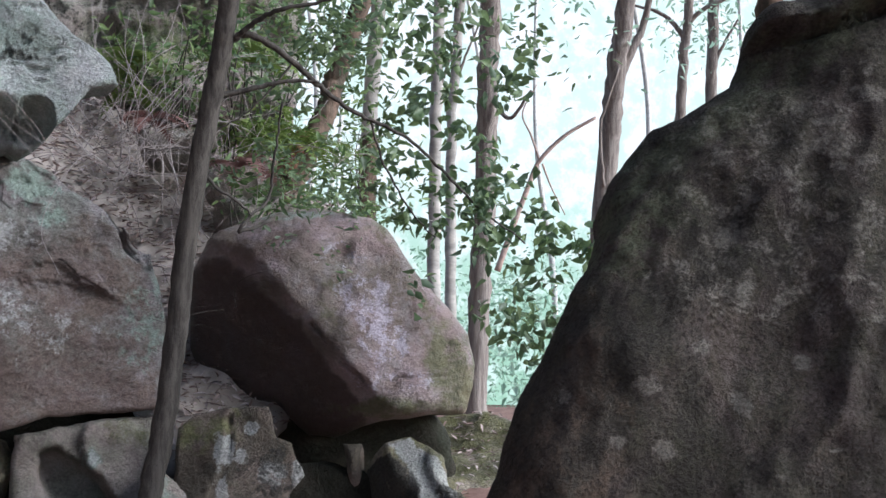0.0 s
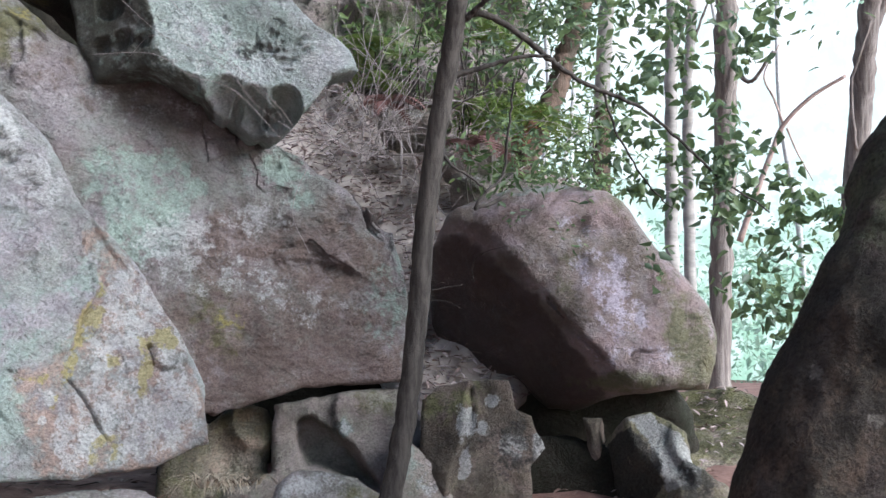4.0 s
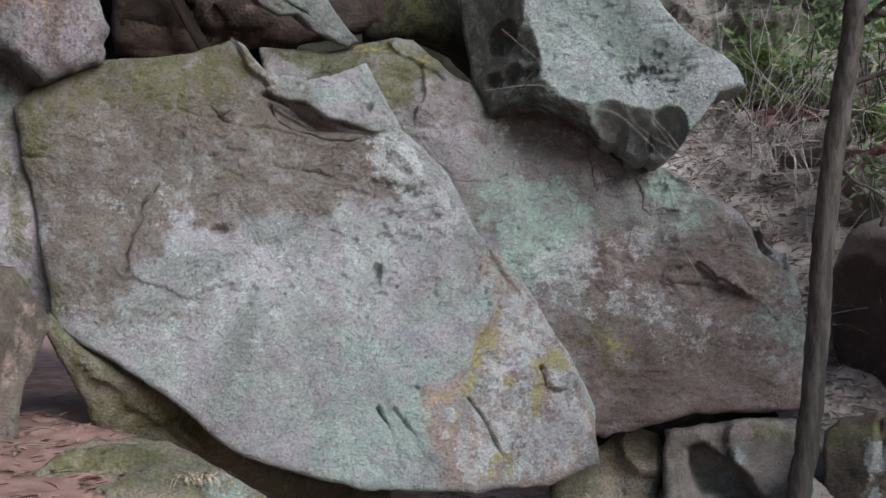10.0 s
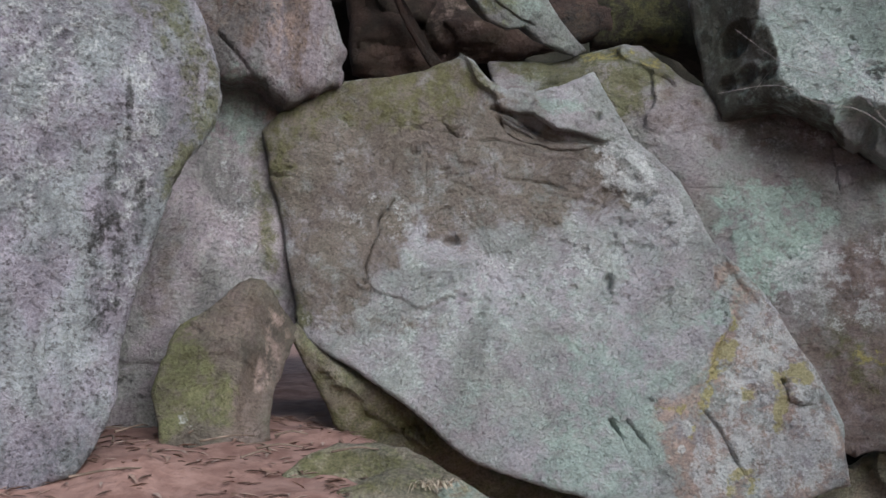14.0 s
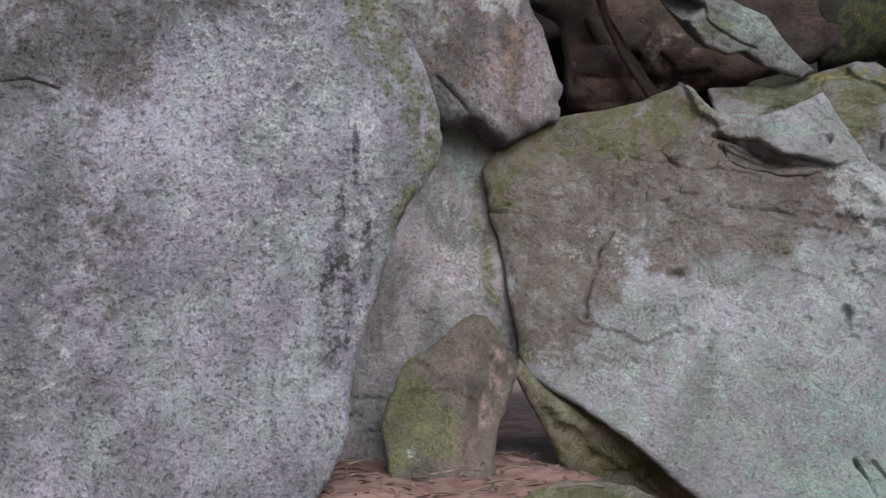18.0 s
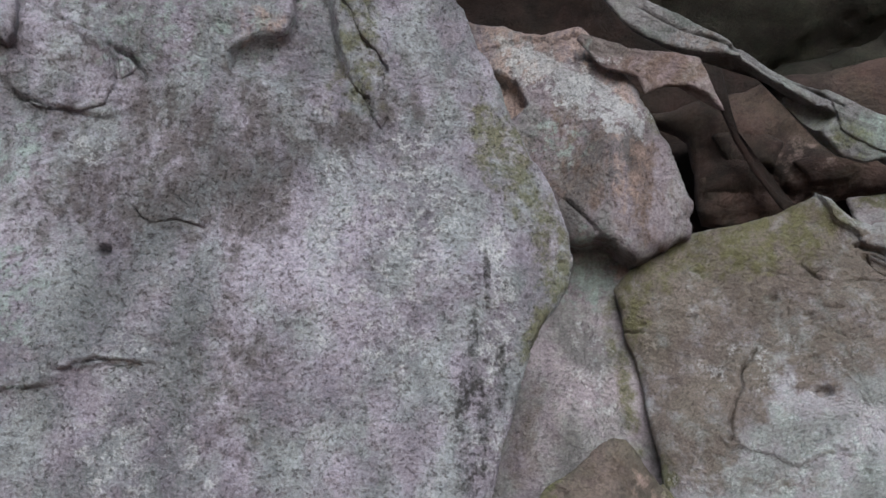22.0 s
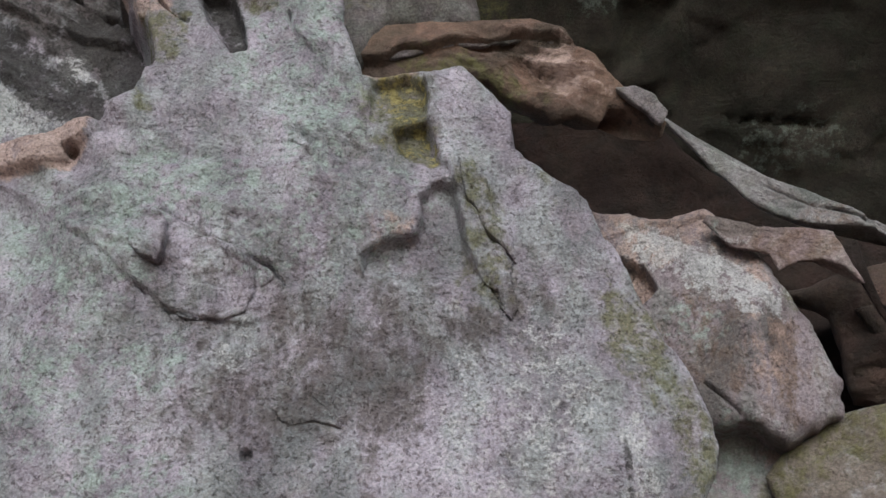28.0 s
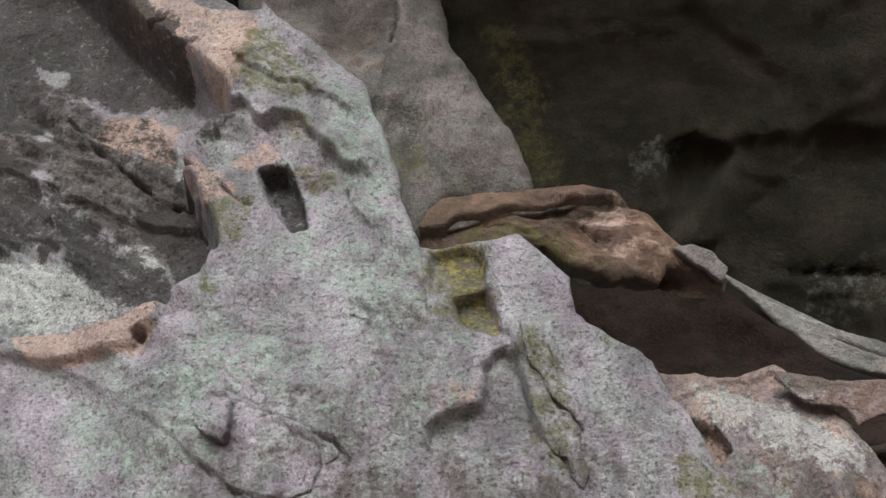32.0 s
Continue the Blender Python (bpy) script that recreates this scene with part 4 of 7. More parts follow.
# Block whose dark colour stands for the shade behind the boulder.
rock("honeycomb_shadow_block", face(-0.569, 5.358, 3.025, -2, -5), [(0.936, 0.600), (2.005, 0.700), (2.224, 0.023), (2.169, -0.394), (1.836, -0.316), (1.638, -0.140), (1.381, -0.033), (1.072, -0.053)], CAVE_SHADE, "mossy block coloured dark for the shade behind the honeycomb boulder", grid=0.03, edge=0.1, back=0.5, seed=6, rough=0.05,
    paint=blots([(3, 1.334, 0.041, 0.185, 0.185, 0.6)]))

TOWER = dict(rough=0.045, waves=0.7, fine=0.005, seed=8,
    relief=[
        pit(-0.405, -0.220, 0.024, 0.021, 0.07), crack([(-0.329, -0.027), (-0.278, -0.099), (-0.205, -0.101), (-0.124, -0.071), (-0.050, -0.109)], 0.008, 0.03), crack([(-0.235, 0.025), (-0.184, 0.002), (-0.146, -0.029)], 0.008, 0.03),
        step([(-0.521, -0.653), (-0.460, -0.635), (-0.382, -0.621), (-0.254, -0.636)], 0.03, 0.2), crack([(-0.521, -0.657), (-0.459, -0.639), (-0.382, -0.625), (-0.254, -0.640)], 0.008, 0.03), step([(-0.898, -0.699), (-0.822, -0.693), (-0.744, -0.714), (-0.571, -0.705)], 0.025, 0.2), crack([(-0.898, -0.702), (-0.743, -0.718), (-0.571, -0.709)], 0.008, 0.03),
        plate([(-1.199, 0.757), (-0.919, 0.770), (-0.766, 0.757), (-0.426, 0.548), (-0.413, 0.393), (-0.351, 0.345), (-0.455, 0.304), (-0.647, 0.320), (-0.733, 0.343), (-0.859, 0.466), (-1.033, 0.610)], 0.03, 0.012), crack([(-0.881, 0.471), (-0.801, 0.407), (-0.721, 0.334), (-0.625, 0.315), (-0.455, 0.300)], 0.01, 0.04),
        step([(-0.447, 0.548), (-0.560, 0.621), (-0.674, 0.695), (-0.787, 0.745)][::-1], 0.03, 0.12), crack([(-0.422, 0.555), (-0.349, 0.524), (-0.303, 0.468)], 0.014, 0.05), crack([(-0.437, 0.548), (-0.432, 0.464), (-0.415, 0.421)], 0.007, 0.02), pit(-0.382, 0.334, 0.039, 0.030, 0.03), crack([(-0.299, 1.159), (-0.240, 1.119), (-0.191, 1.014)], 0.009, 0.03),
        scoop([(-0.007, 0.526), (0.001, 0.589), (0.052, 0.631), (0.139, 0.647), (0.225, 0.674), (0.239, 0.734), (0.227, 0.826), (0.272, 0.895), (0.328, 0.913), (0.382, 0.871), (0.397, 0.791), (0.416, 0.692), (0.438, 0.595), (0.463, 0.512), (0.443, 0.420), (0.012, 0.421)], 0.085, 0.427, 0.590), crack([(0.430, 0.436), (0.508, 0.447), (0.561, 0.339)], 0.009, 0.03),
        scoop([(0.020, 1.437), (0.118, 1.434), (0.193, 1.454), (0.269, 1.387), (0.278, 1.230), (0.152, 1.185), (0.026, 1.176)], 0.07, 1.172, 1.349, 0.012), scoop([(0.129, 1.165), (0.266, 1.203), (0.294, 1.122), (0.327, 0.990), (0.251, 0.967), (0.151, 1.040)], 0.09, 0.960, 1.116, 0.01), step([(0.269, 1.401), (0.278, 1.235), (0.303, 1.114), (0.332, 0.982), (0.372, 0.904)], 0.05, 0.3), crack([(0.391, 0.803), (0.455, 0.764), (0.495, 0.678), (0.579, 0.615), (0.606, 0.531)], 0.008, 0.03), crack([(-0.804, 0.803), (-0.596, 0.662), (-0.429, 0.574), (-0.431, 0.434)], 0.008, 0.025),
        lean([(0.902, 0.706), (0.929, 0.385), (0.935, 0.102), (0.893, -0.232), (0.833, -0.568), (0.762, -0.941)][::-1], 0.75, 0.12),
        plate([(-2.674, 1.298), (-1.878, 1.238), (-1.572, 1.240), (-1.273, 1.278), (-1.149, 1.302), (-1.023, 1.420), (-0.970, 1.586), (-1.039, 1.821), (-1.160, 2.041), (-1.227, 2.138), (-1.160, 2.289), (-0.972, 2.419), (-1.032, 2.591), (-1.221, 2.820), (-1.480, 3.047), (-1.695, 3.326), (-2.123, 3.879), (-3.773, 4.689)], -0.42, 0.06), pit(-1.081, 1.596, 0.096, 0.118, 0.2, 1.5), 
        plate([(-0.770, 1.999), (-0.661, 2.015), (-0.555, 1.805), (-0.534, 1.623), (-0.585, 1.612), (-0.701, 1.787)], -0.15, 0.018), step([(-1.162, 2.307), (-1.048, 2.384), (-0.903, 2.400), (-0.749, 2.279), (-0.607, 2.317), (-0.494, 2.163), (-0.395, 2.000), (-0.279, 1.914)], 0.09, 0.22, 0.012), step([(-0.954, 1.445), (-0.998, 1.663), (-1.083, 1.920), (-1.243, 2.086)], 0.06, 0.2, 0.015), step([(-0.279, 1.914), (-0.309, 1.704), (-0.264, 1.617)], 0.05, 0.15, 0.01), step([(-0.932, 2.742), (-0.769, 2.584), (-0.567, 2.492), (-0.368, 2.306)], 0.05, 0.12, 0.01), grooves(0.2, 0.035, 150, 2.0, 28, -0.670, 2.572, 0.35, 0.3), swell(-0.934, 2.308, 0.161, 0.060, 0.08), swell(-0.417, 2.067, 0.129, 0.075, 0.07), pit(-0.532, 1.870, 0.075, 0.064, 0.05, 1), crack([(-1.201, 2.153), (-0.988, 1.987), (-0.866, 1.837), (-0.795, 1.796)], 0.01, 0.04),
        plate([(-2.689, 1.344), (-1.873, 1.214), (-1.488, 1.195), (-1.147, 1.281), (-1.157, 1.166), (-1.223, 1.101), (-1.267, 1.063), (-1.632, 1.024), (-1.796, 1.094), (-2.593, 1.048)], 0.06, 0.02), pit(-1.233, 1.117, 0.03, 0.024, 0.14), swell(-1.050, 1.317, 0.129, 0.075, 0.07), pit(-0.850, 1.070, 0.236, 0.054, 0.04, 1),
        plate([(-1.239, 3.264), (-1.100, 3.131), (-0.850, 3.120), (-0.909, 3.502), (-1.405, 3.573)], -0.2, 0.02), pit(-1.422, 3.084, 0.060, 0.021, 0.05), crack([(-0.330, 1.815), (-0.314, 1.698), (-0.261, 1.628)], 0.01, 0.03), crack([(-0.280, 1.175), (-0.207, 1.098), (-0.194, 1.041)], 0.01, 0.03), swell(-0.193, -0.424, 1.072, 0.643, 0.06), layers(0.3, 0.03, 5, 21, squash=1.2), layers(0.35, 0.045, 5, 22, -0.352, 0.833, 1.072, 0.429, squash=1.3), pocks(0.05, 0.008, 23, -0.201, -0.215, 1.286, 1.072, 0.4), crack([(-1.994, 2.790), (-1.777, 2.521), (-1.436, 2.215), (-1.132, 2.038)], 0.02, 0.06), lean([(-3.083, 3.611), (-2.058, 2.882), (-1.544, 2.358), (-1.130, 2.274)], 0.35, 0.03, 0.25), crack([(-2.055, 2.030), (-1.731, 1.807), (-1.522, 1.544), (-1.260, 1.366), (-1.123, 1.294)], 0.008, 0.015), grooves(0.3, 0.07, -32, 4.0, 24, -1.942, 2.309, 0.643, 0.600), grooves(0.08, 0.018, -32, 5.0, 25, -1.942, 2.309, 0.643, 0.600), step([(-2.486, 2.604), (-1.930, 2.251), (-1.494, 2.041), (-1.149, 1.952)], 0.06, 0.3), grooves(0.25, 0.03, -25, 2.5, 26, -0.802, 0.934, 1.286, 0.429)],
    paint=blots([
        (0, -0.281, 2.124, 0.150, 0.300, 0.5), (0, -0.789, 0.928, 0.322, 0.086, 0.5), (0, -0.903, 0.832, 0.279, 0.172, 0.55), (0, -0.777, 0.121, 0.193, 0.129, 0.4), (0, -0.830, -0.411, 0.236, 0.257, 0.45), (0, -0.238, 0.757, 0.536, 0.257, 0.3),
        (3, 0.127, 1.328, 0.129, 0.129, 0.6), (3, 0.166, 1.093, 0.118, 0.086, 0.62), (3, 0.498, 0.508, 0.107, 0.193, 0.3), (3, 1.086, 0.217, 0.086, 0.236, 0.62), (3, 1.239, -0.194, 0.064, 0.236, 0.6), (3, -0.938, 1.744, 0.086, 0.107, 0.4), (3, -0.588, 2.194, 0.107, 0.086, 0.35), (3, 1.011, 0.264, 0.086, 0.172, 0.6), (3, 0.787, 0.965, 0.172, 0.172, 0.2),
        # Black outlines follow cavity, niche and hood, painting their shade over dark crust.
        (4, [(-4.690, 5.428), (-2.591, 4.254), (-1.911, 3.733), (-1.393, 3.228), (-1.176, 2.887), (-1.247, 2.787), (-1.769, 2.826), (-2.085, 3.128), (-2.332, 3.344), (-2.204, 2.963), (-2.144, 2.741), (-2.421, 2.815), (-3.946, 3.353)], 0.04, 0.9), (2, [(-3.946, 3.353), (-2.144, 2.741), (-2.241, 3.147), (-2.077, 3.082), (-1.762, 2.782), (-1.397, 2.699), (-1.377, 2.532), (-1.286, 2.285), (-1.196, 2.015), (-1.310, 1.745), (-1.631, 1.950), (-2.007, 2.361), (-3.810, 2.972)], 0.05, 0.95), (4, [(-3.946, 3.353), (-2.144, 2.741), (-2.241, 3.147), (-2.077, 3.082), (-1.762, 2.782), (-1.397, 2.699), (-1.377, 2.532), (-1.286, 2.285), (-1.196, 2.015), (-1.310, 1.745), (-1.631, 1.950), (-2.007, 2.361), (-3.810, 2.972)], 0.05, 0.5), (4, [(-1.295, 2.364), (-1.170, 2.049), (-1.110, 1.899), (-1.162, 1.697), (-1.302, 1.676), (-1.387, 1.891), (-1.481, 1.935), (-1.538, 2.123), (-1.369, 2.218)], 0.03, 0.97), (4, [(-3.826, 3.018), (-2.402, 2.728), (-2.159, 2.496), (-1.808, 2.113), (-1.637, 1.986), (-1.315, 1.779), (-1.265, 1.606), (-1.433, 1.588), (-1.745, 1.751), (-1.921, 1.906), (-2.233, 1.972), (-3.509, 2.132)], 0.05, 0.85), (1, [(-1.601, 1.947), (-1.424, 1.947), (-1.344, 1.782), (-1.520, 1.799)], 0.02, 0.8), (1, [(-3.495, 2.094), (-2.225, 1.936), (-1.884, 1.868), (-1.681, 1.711), (-1.318, 1.578), (-1.426, 1.538), (-1.779, 1.456), (-2.132, 1.519), (-3.314, 1.589)], 0.05, 0.6), (0, [(-3.495, 2.094), (-2.225, 1.936), (-1.884, 1.868), (-1.739, 1.716), (-1.687, 1.578), (-1.779, 1.456), (-2.132, 1.519), (-3.314, 1.589)], 0.05, 0.7), (5, [(-1.737, 3.379), (-1.376, 3.329), (-1.035, 3.101), (-0.846, 3.053), (-0.847, 2.858), (-0.906, 2.657), (-0.959, 2.426), (-1.022, 2.472), (-1.156, 2.771), (-1.430, 3.019), (-1.606, 3.154)], 0.02, 0.85), (5, [(-1.791, 2.765), (-1.596, 2.755), (-1.333, 2.700), (-1.325, 2.628), (-1.398, 2.454), (-1.286, 2.285), (-1.393, 2.414), (-1.620, 2.478), (-1.826, 2.581)], 0.03, 0.85), (5, [(-1.240, 2.121), (-1.145, 2.147), (-0.937, 2.017), (-0.866, 1.837), (-1.085, 1.860), (-1.142, 2.004)], 0.02, 0.6), (5, [(-0.915, 2.086), (-0.783, 2.180), (-0.698, 2.152), (-0.678, 2.060), (-0.826, 2.005)], 0.02, 0.7), (5, [(-1.828, 1.181), (-1.609, 1.163), (-1.368, 1.228), (-1.146, 1.267), (-1.156, 1.152), (-1.239, 1.033), (-1.414, 1.048), (-1.604, 1.008), (-1.733, 1.033)], 0.015, 0.98), (3, [(-0.899, 2.951), (-0.810, 2.983), (-0.583, 2.699), (-0.515, 2.451), (-0.628, 2.425), (-0.834, 2.489), (-0.918, 2.618)], 0.03, 0.6), (3, [(-1.077, 1.910), (-0.897, 1.874), (-0.812, 1.832), (-0.839, 1.510), (-0.979, 1.619)], 0.03, 0.6), (3, [(-0.708, 2.320), (-0.566, 2.323), (-0.504, 2.185), (-0.615, 2.161)], 0.02, 0.55), (3, [(-0.607, 2.017), (-0.386, 1.923), (-0.384, 1.855), (-0.490, 1.815), (-0.573, 1.875)], 0.02, 0.7), (3, [(-0.983, 1.401), (-0.903, 1.363), (-0.908, 1.289), (-0.986, 1.311)], 0.02, 0.6), (4, [(-1.149, 2.314), (-1.029, 2.395), (-0.856, 2.394), (-0.821, 2.314), (-0.958, 2.255), (-1.092, 2.178)], 0.02, 0.65), (4, [(-0.801, 2.038), (-0.635, 2.020), (-0.544, 1.838), (-0.540, 1.623), (-0.586, 1.612), (-0.673, 1.751)], 0.015, 0.85), (0, [(-0.521, 2.610), (-0.286, 2.463), (-0.144, 2.002), (-0.067, 1.657), (-0.248, 1.547), (-0.332, 1.883)], 0.05, 0.5), (0, [(-0.961, 1.192), (-0.680, 1.083), (-0.455, 0.927), (-0.638, 0.810), (-0.902, 0.858), (-0.993, 1.026)], 0.05, 0.55), (3, [(0.057, 1.486), (0.258, 1.467), (0.301, 0.972), (0.209, 1.007), (0.094, 1.100)], 0.03, 0.95), (6, [(0.057, 1.486), (0.258, 1.467), (0.301, 0.972), (0.209, 1.007), (0.094, 1.100)], 0.03, 0.3), (3, [(0.371, 0.966), (0.469, 1.012), (0.604, 0.540), (0.544, 0.380), (0.456, 0.599)], 0.03, 0.45), (5, [(-0.005, 1.539), (0.134, 1.510), (0.258, 1.467), (0.130, 1.418), (0.006, 1.460)], 0.02, 0.95), (5, [(0.013, 0.759), (0.217, 0.717), (0.214, 0.655), (0.055, 0.630)], 0.03, 0.45), (2, -0.593, 0.208, 0.039, 0.047, 0.8), (2, -0.437, 0.320, 0.034, 0.026, 0.6),
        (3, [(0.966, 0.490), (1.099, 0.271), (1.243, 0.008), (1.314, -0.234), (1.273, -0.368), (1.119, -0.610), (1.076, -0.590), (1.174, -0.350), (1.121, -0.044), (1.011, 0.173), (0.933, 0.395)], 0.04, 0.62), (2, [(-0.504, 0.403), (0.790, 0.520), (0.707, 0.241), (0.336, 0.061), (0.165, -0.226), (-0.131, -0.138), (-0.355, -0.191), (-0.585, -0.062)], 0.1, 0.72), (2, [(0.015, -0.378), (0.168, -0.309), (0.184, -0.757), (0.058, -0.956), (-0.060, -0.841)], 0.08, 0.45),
        (1, [(1.001, 0.016), (1.055, -0.048), (1.077, -0.332), (1.076, -0.569), (1.023, -0.823), (0.971, -1.070), (0.848, -1.090), (0.856, -0.825), (0.906, -0.532), (0.958, -0.229)], 0.06, 0.5), (4, 0.969, -0.294, 0.017, 0.150, 0.62), (4, 0.917, -0.553, 0.026, 0.193, 0.58), (4, 0.870, -0.763, 0.030, 0.150, 0.6), (4, 1.023, -0.655, 0.026, 0.150, 0.55), (4, 0.954, -0.886, 0.028, 0.172, 0.55), (4, 0.888, -1.009, 0.043, 0.086, 0.5),
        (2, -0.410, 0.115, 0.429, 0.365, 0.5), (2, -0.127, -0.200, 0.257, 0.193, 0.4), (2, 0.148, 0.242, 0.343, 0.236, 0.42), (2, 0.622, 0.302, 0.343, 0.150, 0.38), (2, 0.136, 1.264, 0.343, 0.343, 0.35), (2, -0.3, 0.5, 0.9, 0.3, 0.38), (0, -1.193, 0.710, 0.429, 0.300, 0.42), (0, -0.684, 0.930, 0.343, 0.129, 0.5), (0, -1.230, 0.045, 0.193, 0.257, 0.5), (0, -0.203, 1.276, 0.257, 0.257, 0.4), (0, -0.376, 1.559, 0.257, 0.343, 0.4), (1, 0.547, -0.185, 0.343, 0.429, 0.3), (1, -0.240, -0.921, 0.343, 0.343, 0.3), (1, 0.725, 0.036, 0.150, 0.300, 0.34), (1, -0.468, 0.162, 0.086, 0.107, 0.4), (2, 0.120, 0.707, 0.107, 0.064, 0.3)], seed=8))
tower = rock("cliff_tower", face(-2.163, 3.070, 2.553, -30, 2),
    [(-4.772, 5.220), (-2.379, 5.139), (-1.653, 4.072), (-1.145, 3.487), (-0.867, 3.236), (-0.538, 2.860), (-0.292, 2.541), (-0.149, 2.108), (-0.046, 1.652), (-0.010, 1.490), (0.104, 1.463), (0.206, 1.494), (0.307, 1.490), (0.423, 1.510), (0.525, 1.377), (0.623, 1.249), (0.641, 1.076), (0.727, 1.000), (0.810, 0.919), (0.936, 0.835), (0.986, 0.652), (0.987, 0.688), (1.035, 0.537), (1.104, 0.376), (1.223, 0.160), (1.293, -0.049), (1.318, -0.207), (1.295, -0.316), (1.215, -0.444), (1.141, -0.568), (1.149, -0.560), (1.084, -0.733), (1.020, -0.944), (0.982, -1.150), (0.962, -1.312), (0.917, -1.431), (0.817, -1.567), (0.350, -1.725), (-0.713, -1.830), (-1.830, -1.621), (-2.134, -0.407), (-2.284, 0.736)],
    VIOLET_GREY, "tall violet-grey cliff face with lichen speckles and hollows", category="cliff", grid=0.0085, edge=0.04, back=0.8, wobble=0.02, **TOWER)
TOWER_AT = face(-2.163, 3.070, 2.553, -30, 2)
for outline, label, lift in (
    ([(0.379, 0.802), (0.416, 0.806), (0.461, 0.778), (0.481, 0.705), (0.515, 0.628), (0.568, 0.606), (0.593, 0.531), (0.582, 0.445), (0.605, 0.341), (0.581, 0.290), (0.542, 0.350), (0.550, 0.422), (0.493, 0.448), (0.453, 0.510), (0.445, 0.572), (0.411, 0.636), (0.390, 0.713)], "cracked yellowish flake beside the niche", 0.02),
    ([(-0.914, 0.733), (-0.889, 0.763), (-0.808, 0.758), (-0.773, 0.723), (-0.761, 0.571), (-0.787, 0.535), (-0.846, 0.561), (-0.890, 0.595)], "rounded scale of rock", 0.07),
    ([(-0.750, 0.743), (-0.678, 0.710), (-0.547, 0.640), (-0.429, 0.556), (-0.404, 0.438), (-0.439, 0.343), (-0.524, 0.306), (-0.680, 0.334), (-0.762, 0.388), (-0.802, 0.462), (-0.741, 0.521)], "broad thin sheet of rock", 0.02),
    ([(-0.342, -0.034), (-0.286, -0.101), (-0.244, -0.123), (-0.161, -0.104), (-0.056, -0.135), (-0.114, -0.062), (-0.153, -0.018), (-0.228, 0.017), (-0.195, -0.019), (-0.290, -0.029)], "thin lifted scale of rock", 0.02),
    ([(0.398, 0.977), (0.459, 0.975), (0.503, 0.893), (0.508, 0.808), (0.545, 0.709), (0.599, 0.643), (0.609, 0.530), (0.552, 0.612), (0.498, 0.659), (0.467, 0.763), (0.426, 0.816)], "", 0.035), ([(-0.417, 0.551), (-0.362, 0.564), (-0.309, 0.496), (-0.346, 0.470), (-0.395, 0.438)], "", 0.012), ([(-0.527, -0.649), (-0.460, -0.631), (-0.383, -0.617), (-0.248, -0.632), (-0.287, -0.564), (-0.484, -0.559)], "", 0.014), ([(-0.898, -0.699), (-0.822, -0.693), (-0.744, -0.714), (-0.571, -0.705), (-0.596, -0.636), (-0.846, -0.640)], "", 0.012),
    ([(-0.329, 1.104), (-0.271, 1.142), (-0.235, 1.135), (-0.195, 1.023), (-0.206, 0.996), (-0.244, 1.052)], "", 0.012)):
    flake(tower, TOWER_AT, outline, VIOLET_GREY, label, lift, **TOWER)
rock("recess_wall", face(-1.254, 4.585, 2.002, -13, 4), [(-0.305, 1.181), (-0.056, 1.174), (0.136, 0.995), (0.322, 0.720), (0.398, 0.510), (0.419, 0.157), (0.451, -0.212), (0.459, -0.469), (0.267, -0.621), (0.163, -1.068), (-0.660, -1.080), (-0.701, -0.577), (-0.637, 0.003), (-0.487, 0.552)], RECESS_PINK, "pink-grey sandstone face in the recess between cliff and slab", grid=0.01, edge=0.05, back=0.5, seed=11, rough=0.03,
    relief=[crack([(-0.204, 0.048), (-0.076, 0.026)], 0.008, 0.02), crack([(-0.212, -0.505), (-0.124, -0.529)], 0.008, 0.02), step([(-0.397, -0.666), (-0.247, -0.677), (-0.123, -0.701)], 0.03, 0.2), lean([(0.141, 0.364), (0.127, 0.128), (0.213, -0.204), (0.273, -0.404)], 0.5, 0.05), layers(0.3, 0.03, 5, 77, squash=0.8), pocks(0.05, 0.01, 78, 0.051, 0.607, 0.2, 0.3, 0.25), swell(0.052, 0.661, 0.12, 0.1, 0.06)],
    # Moss strip by the slab edge and black foot paint the recess's shade.
    paint=blots([(0, [(-0.053, 0.745), (0.130, 0.714), (0.206, 0.496), (0.128, 0.285), (-0.026, 0.287), (-0.104, 0.394)], 0.04, 0.6), (3, [(0.115, 0.351), (0.179, 0.364), (0.237, -0.204), (0.297, -0.404), (0.236, -0.404), (0.176, -0.103), (0.114, 0.155)], 0.03, 0.6), (2, [(-0.399, -0.555), (-0.200, -0.405), (-0.102, -0.051), (-0.230, 0.027), (-0.353, -0.305)], 0.06, 0.5), (1, [(-0.026, 0.208), (0.153, 0.206), (0.125, -0.204), (-0.076, -0.204)], 0.06, 0.35), (5, [(0.167, 0.497), (0.270, 0.509), (0.282, 0.455), (0.180, 0.430)], 0.02, 0.8), (4, [(-0.447, -0.704), (-0.197, -0.701), (-0.195, -0.942), (-0.467, -0.946)], 0.05, 0.3)], seed=11))
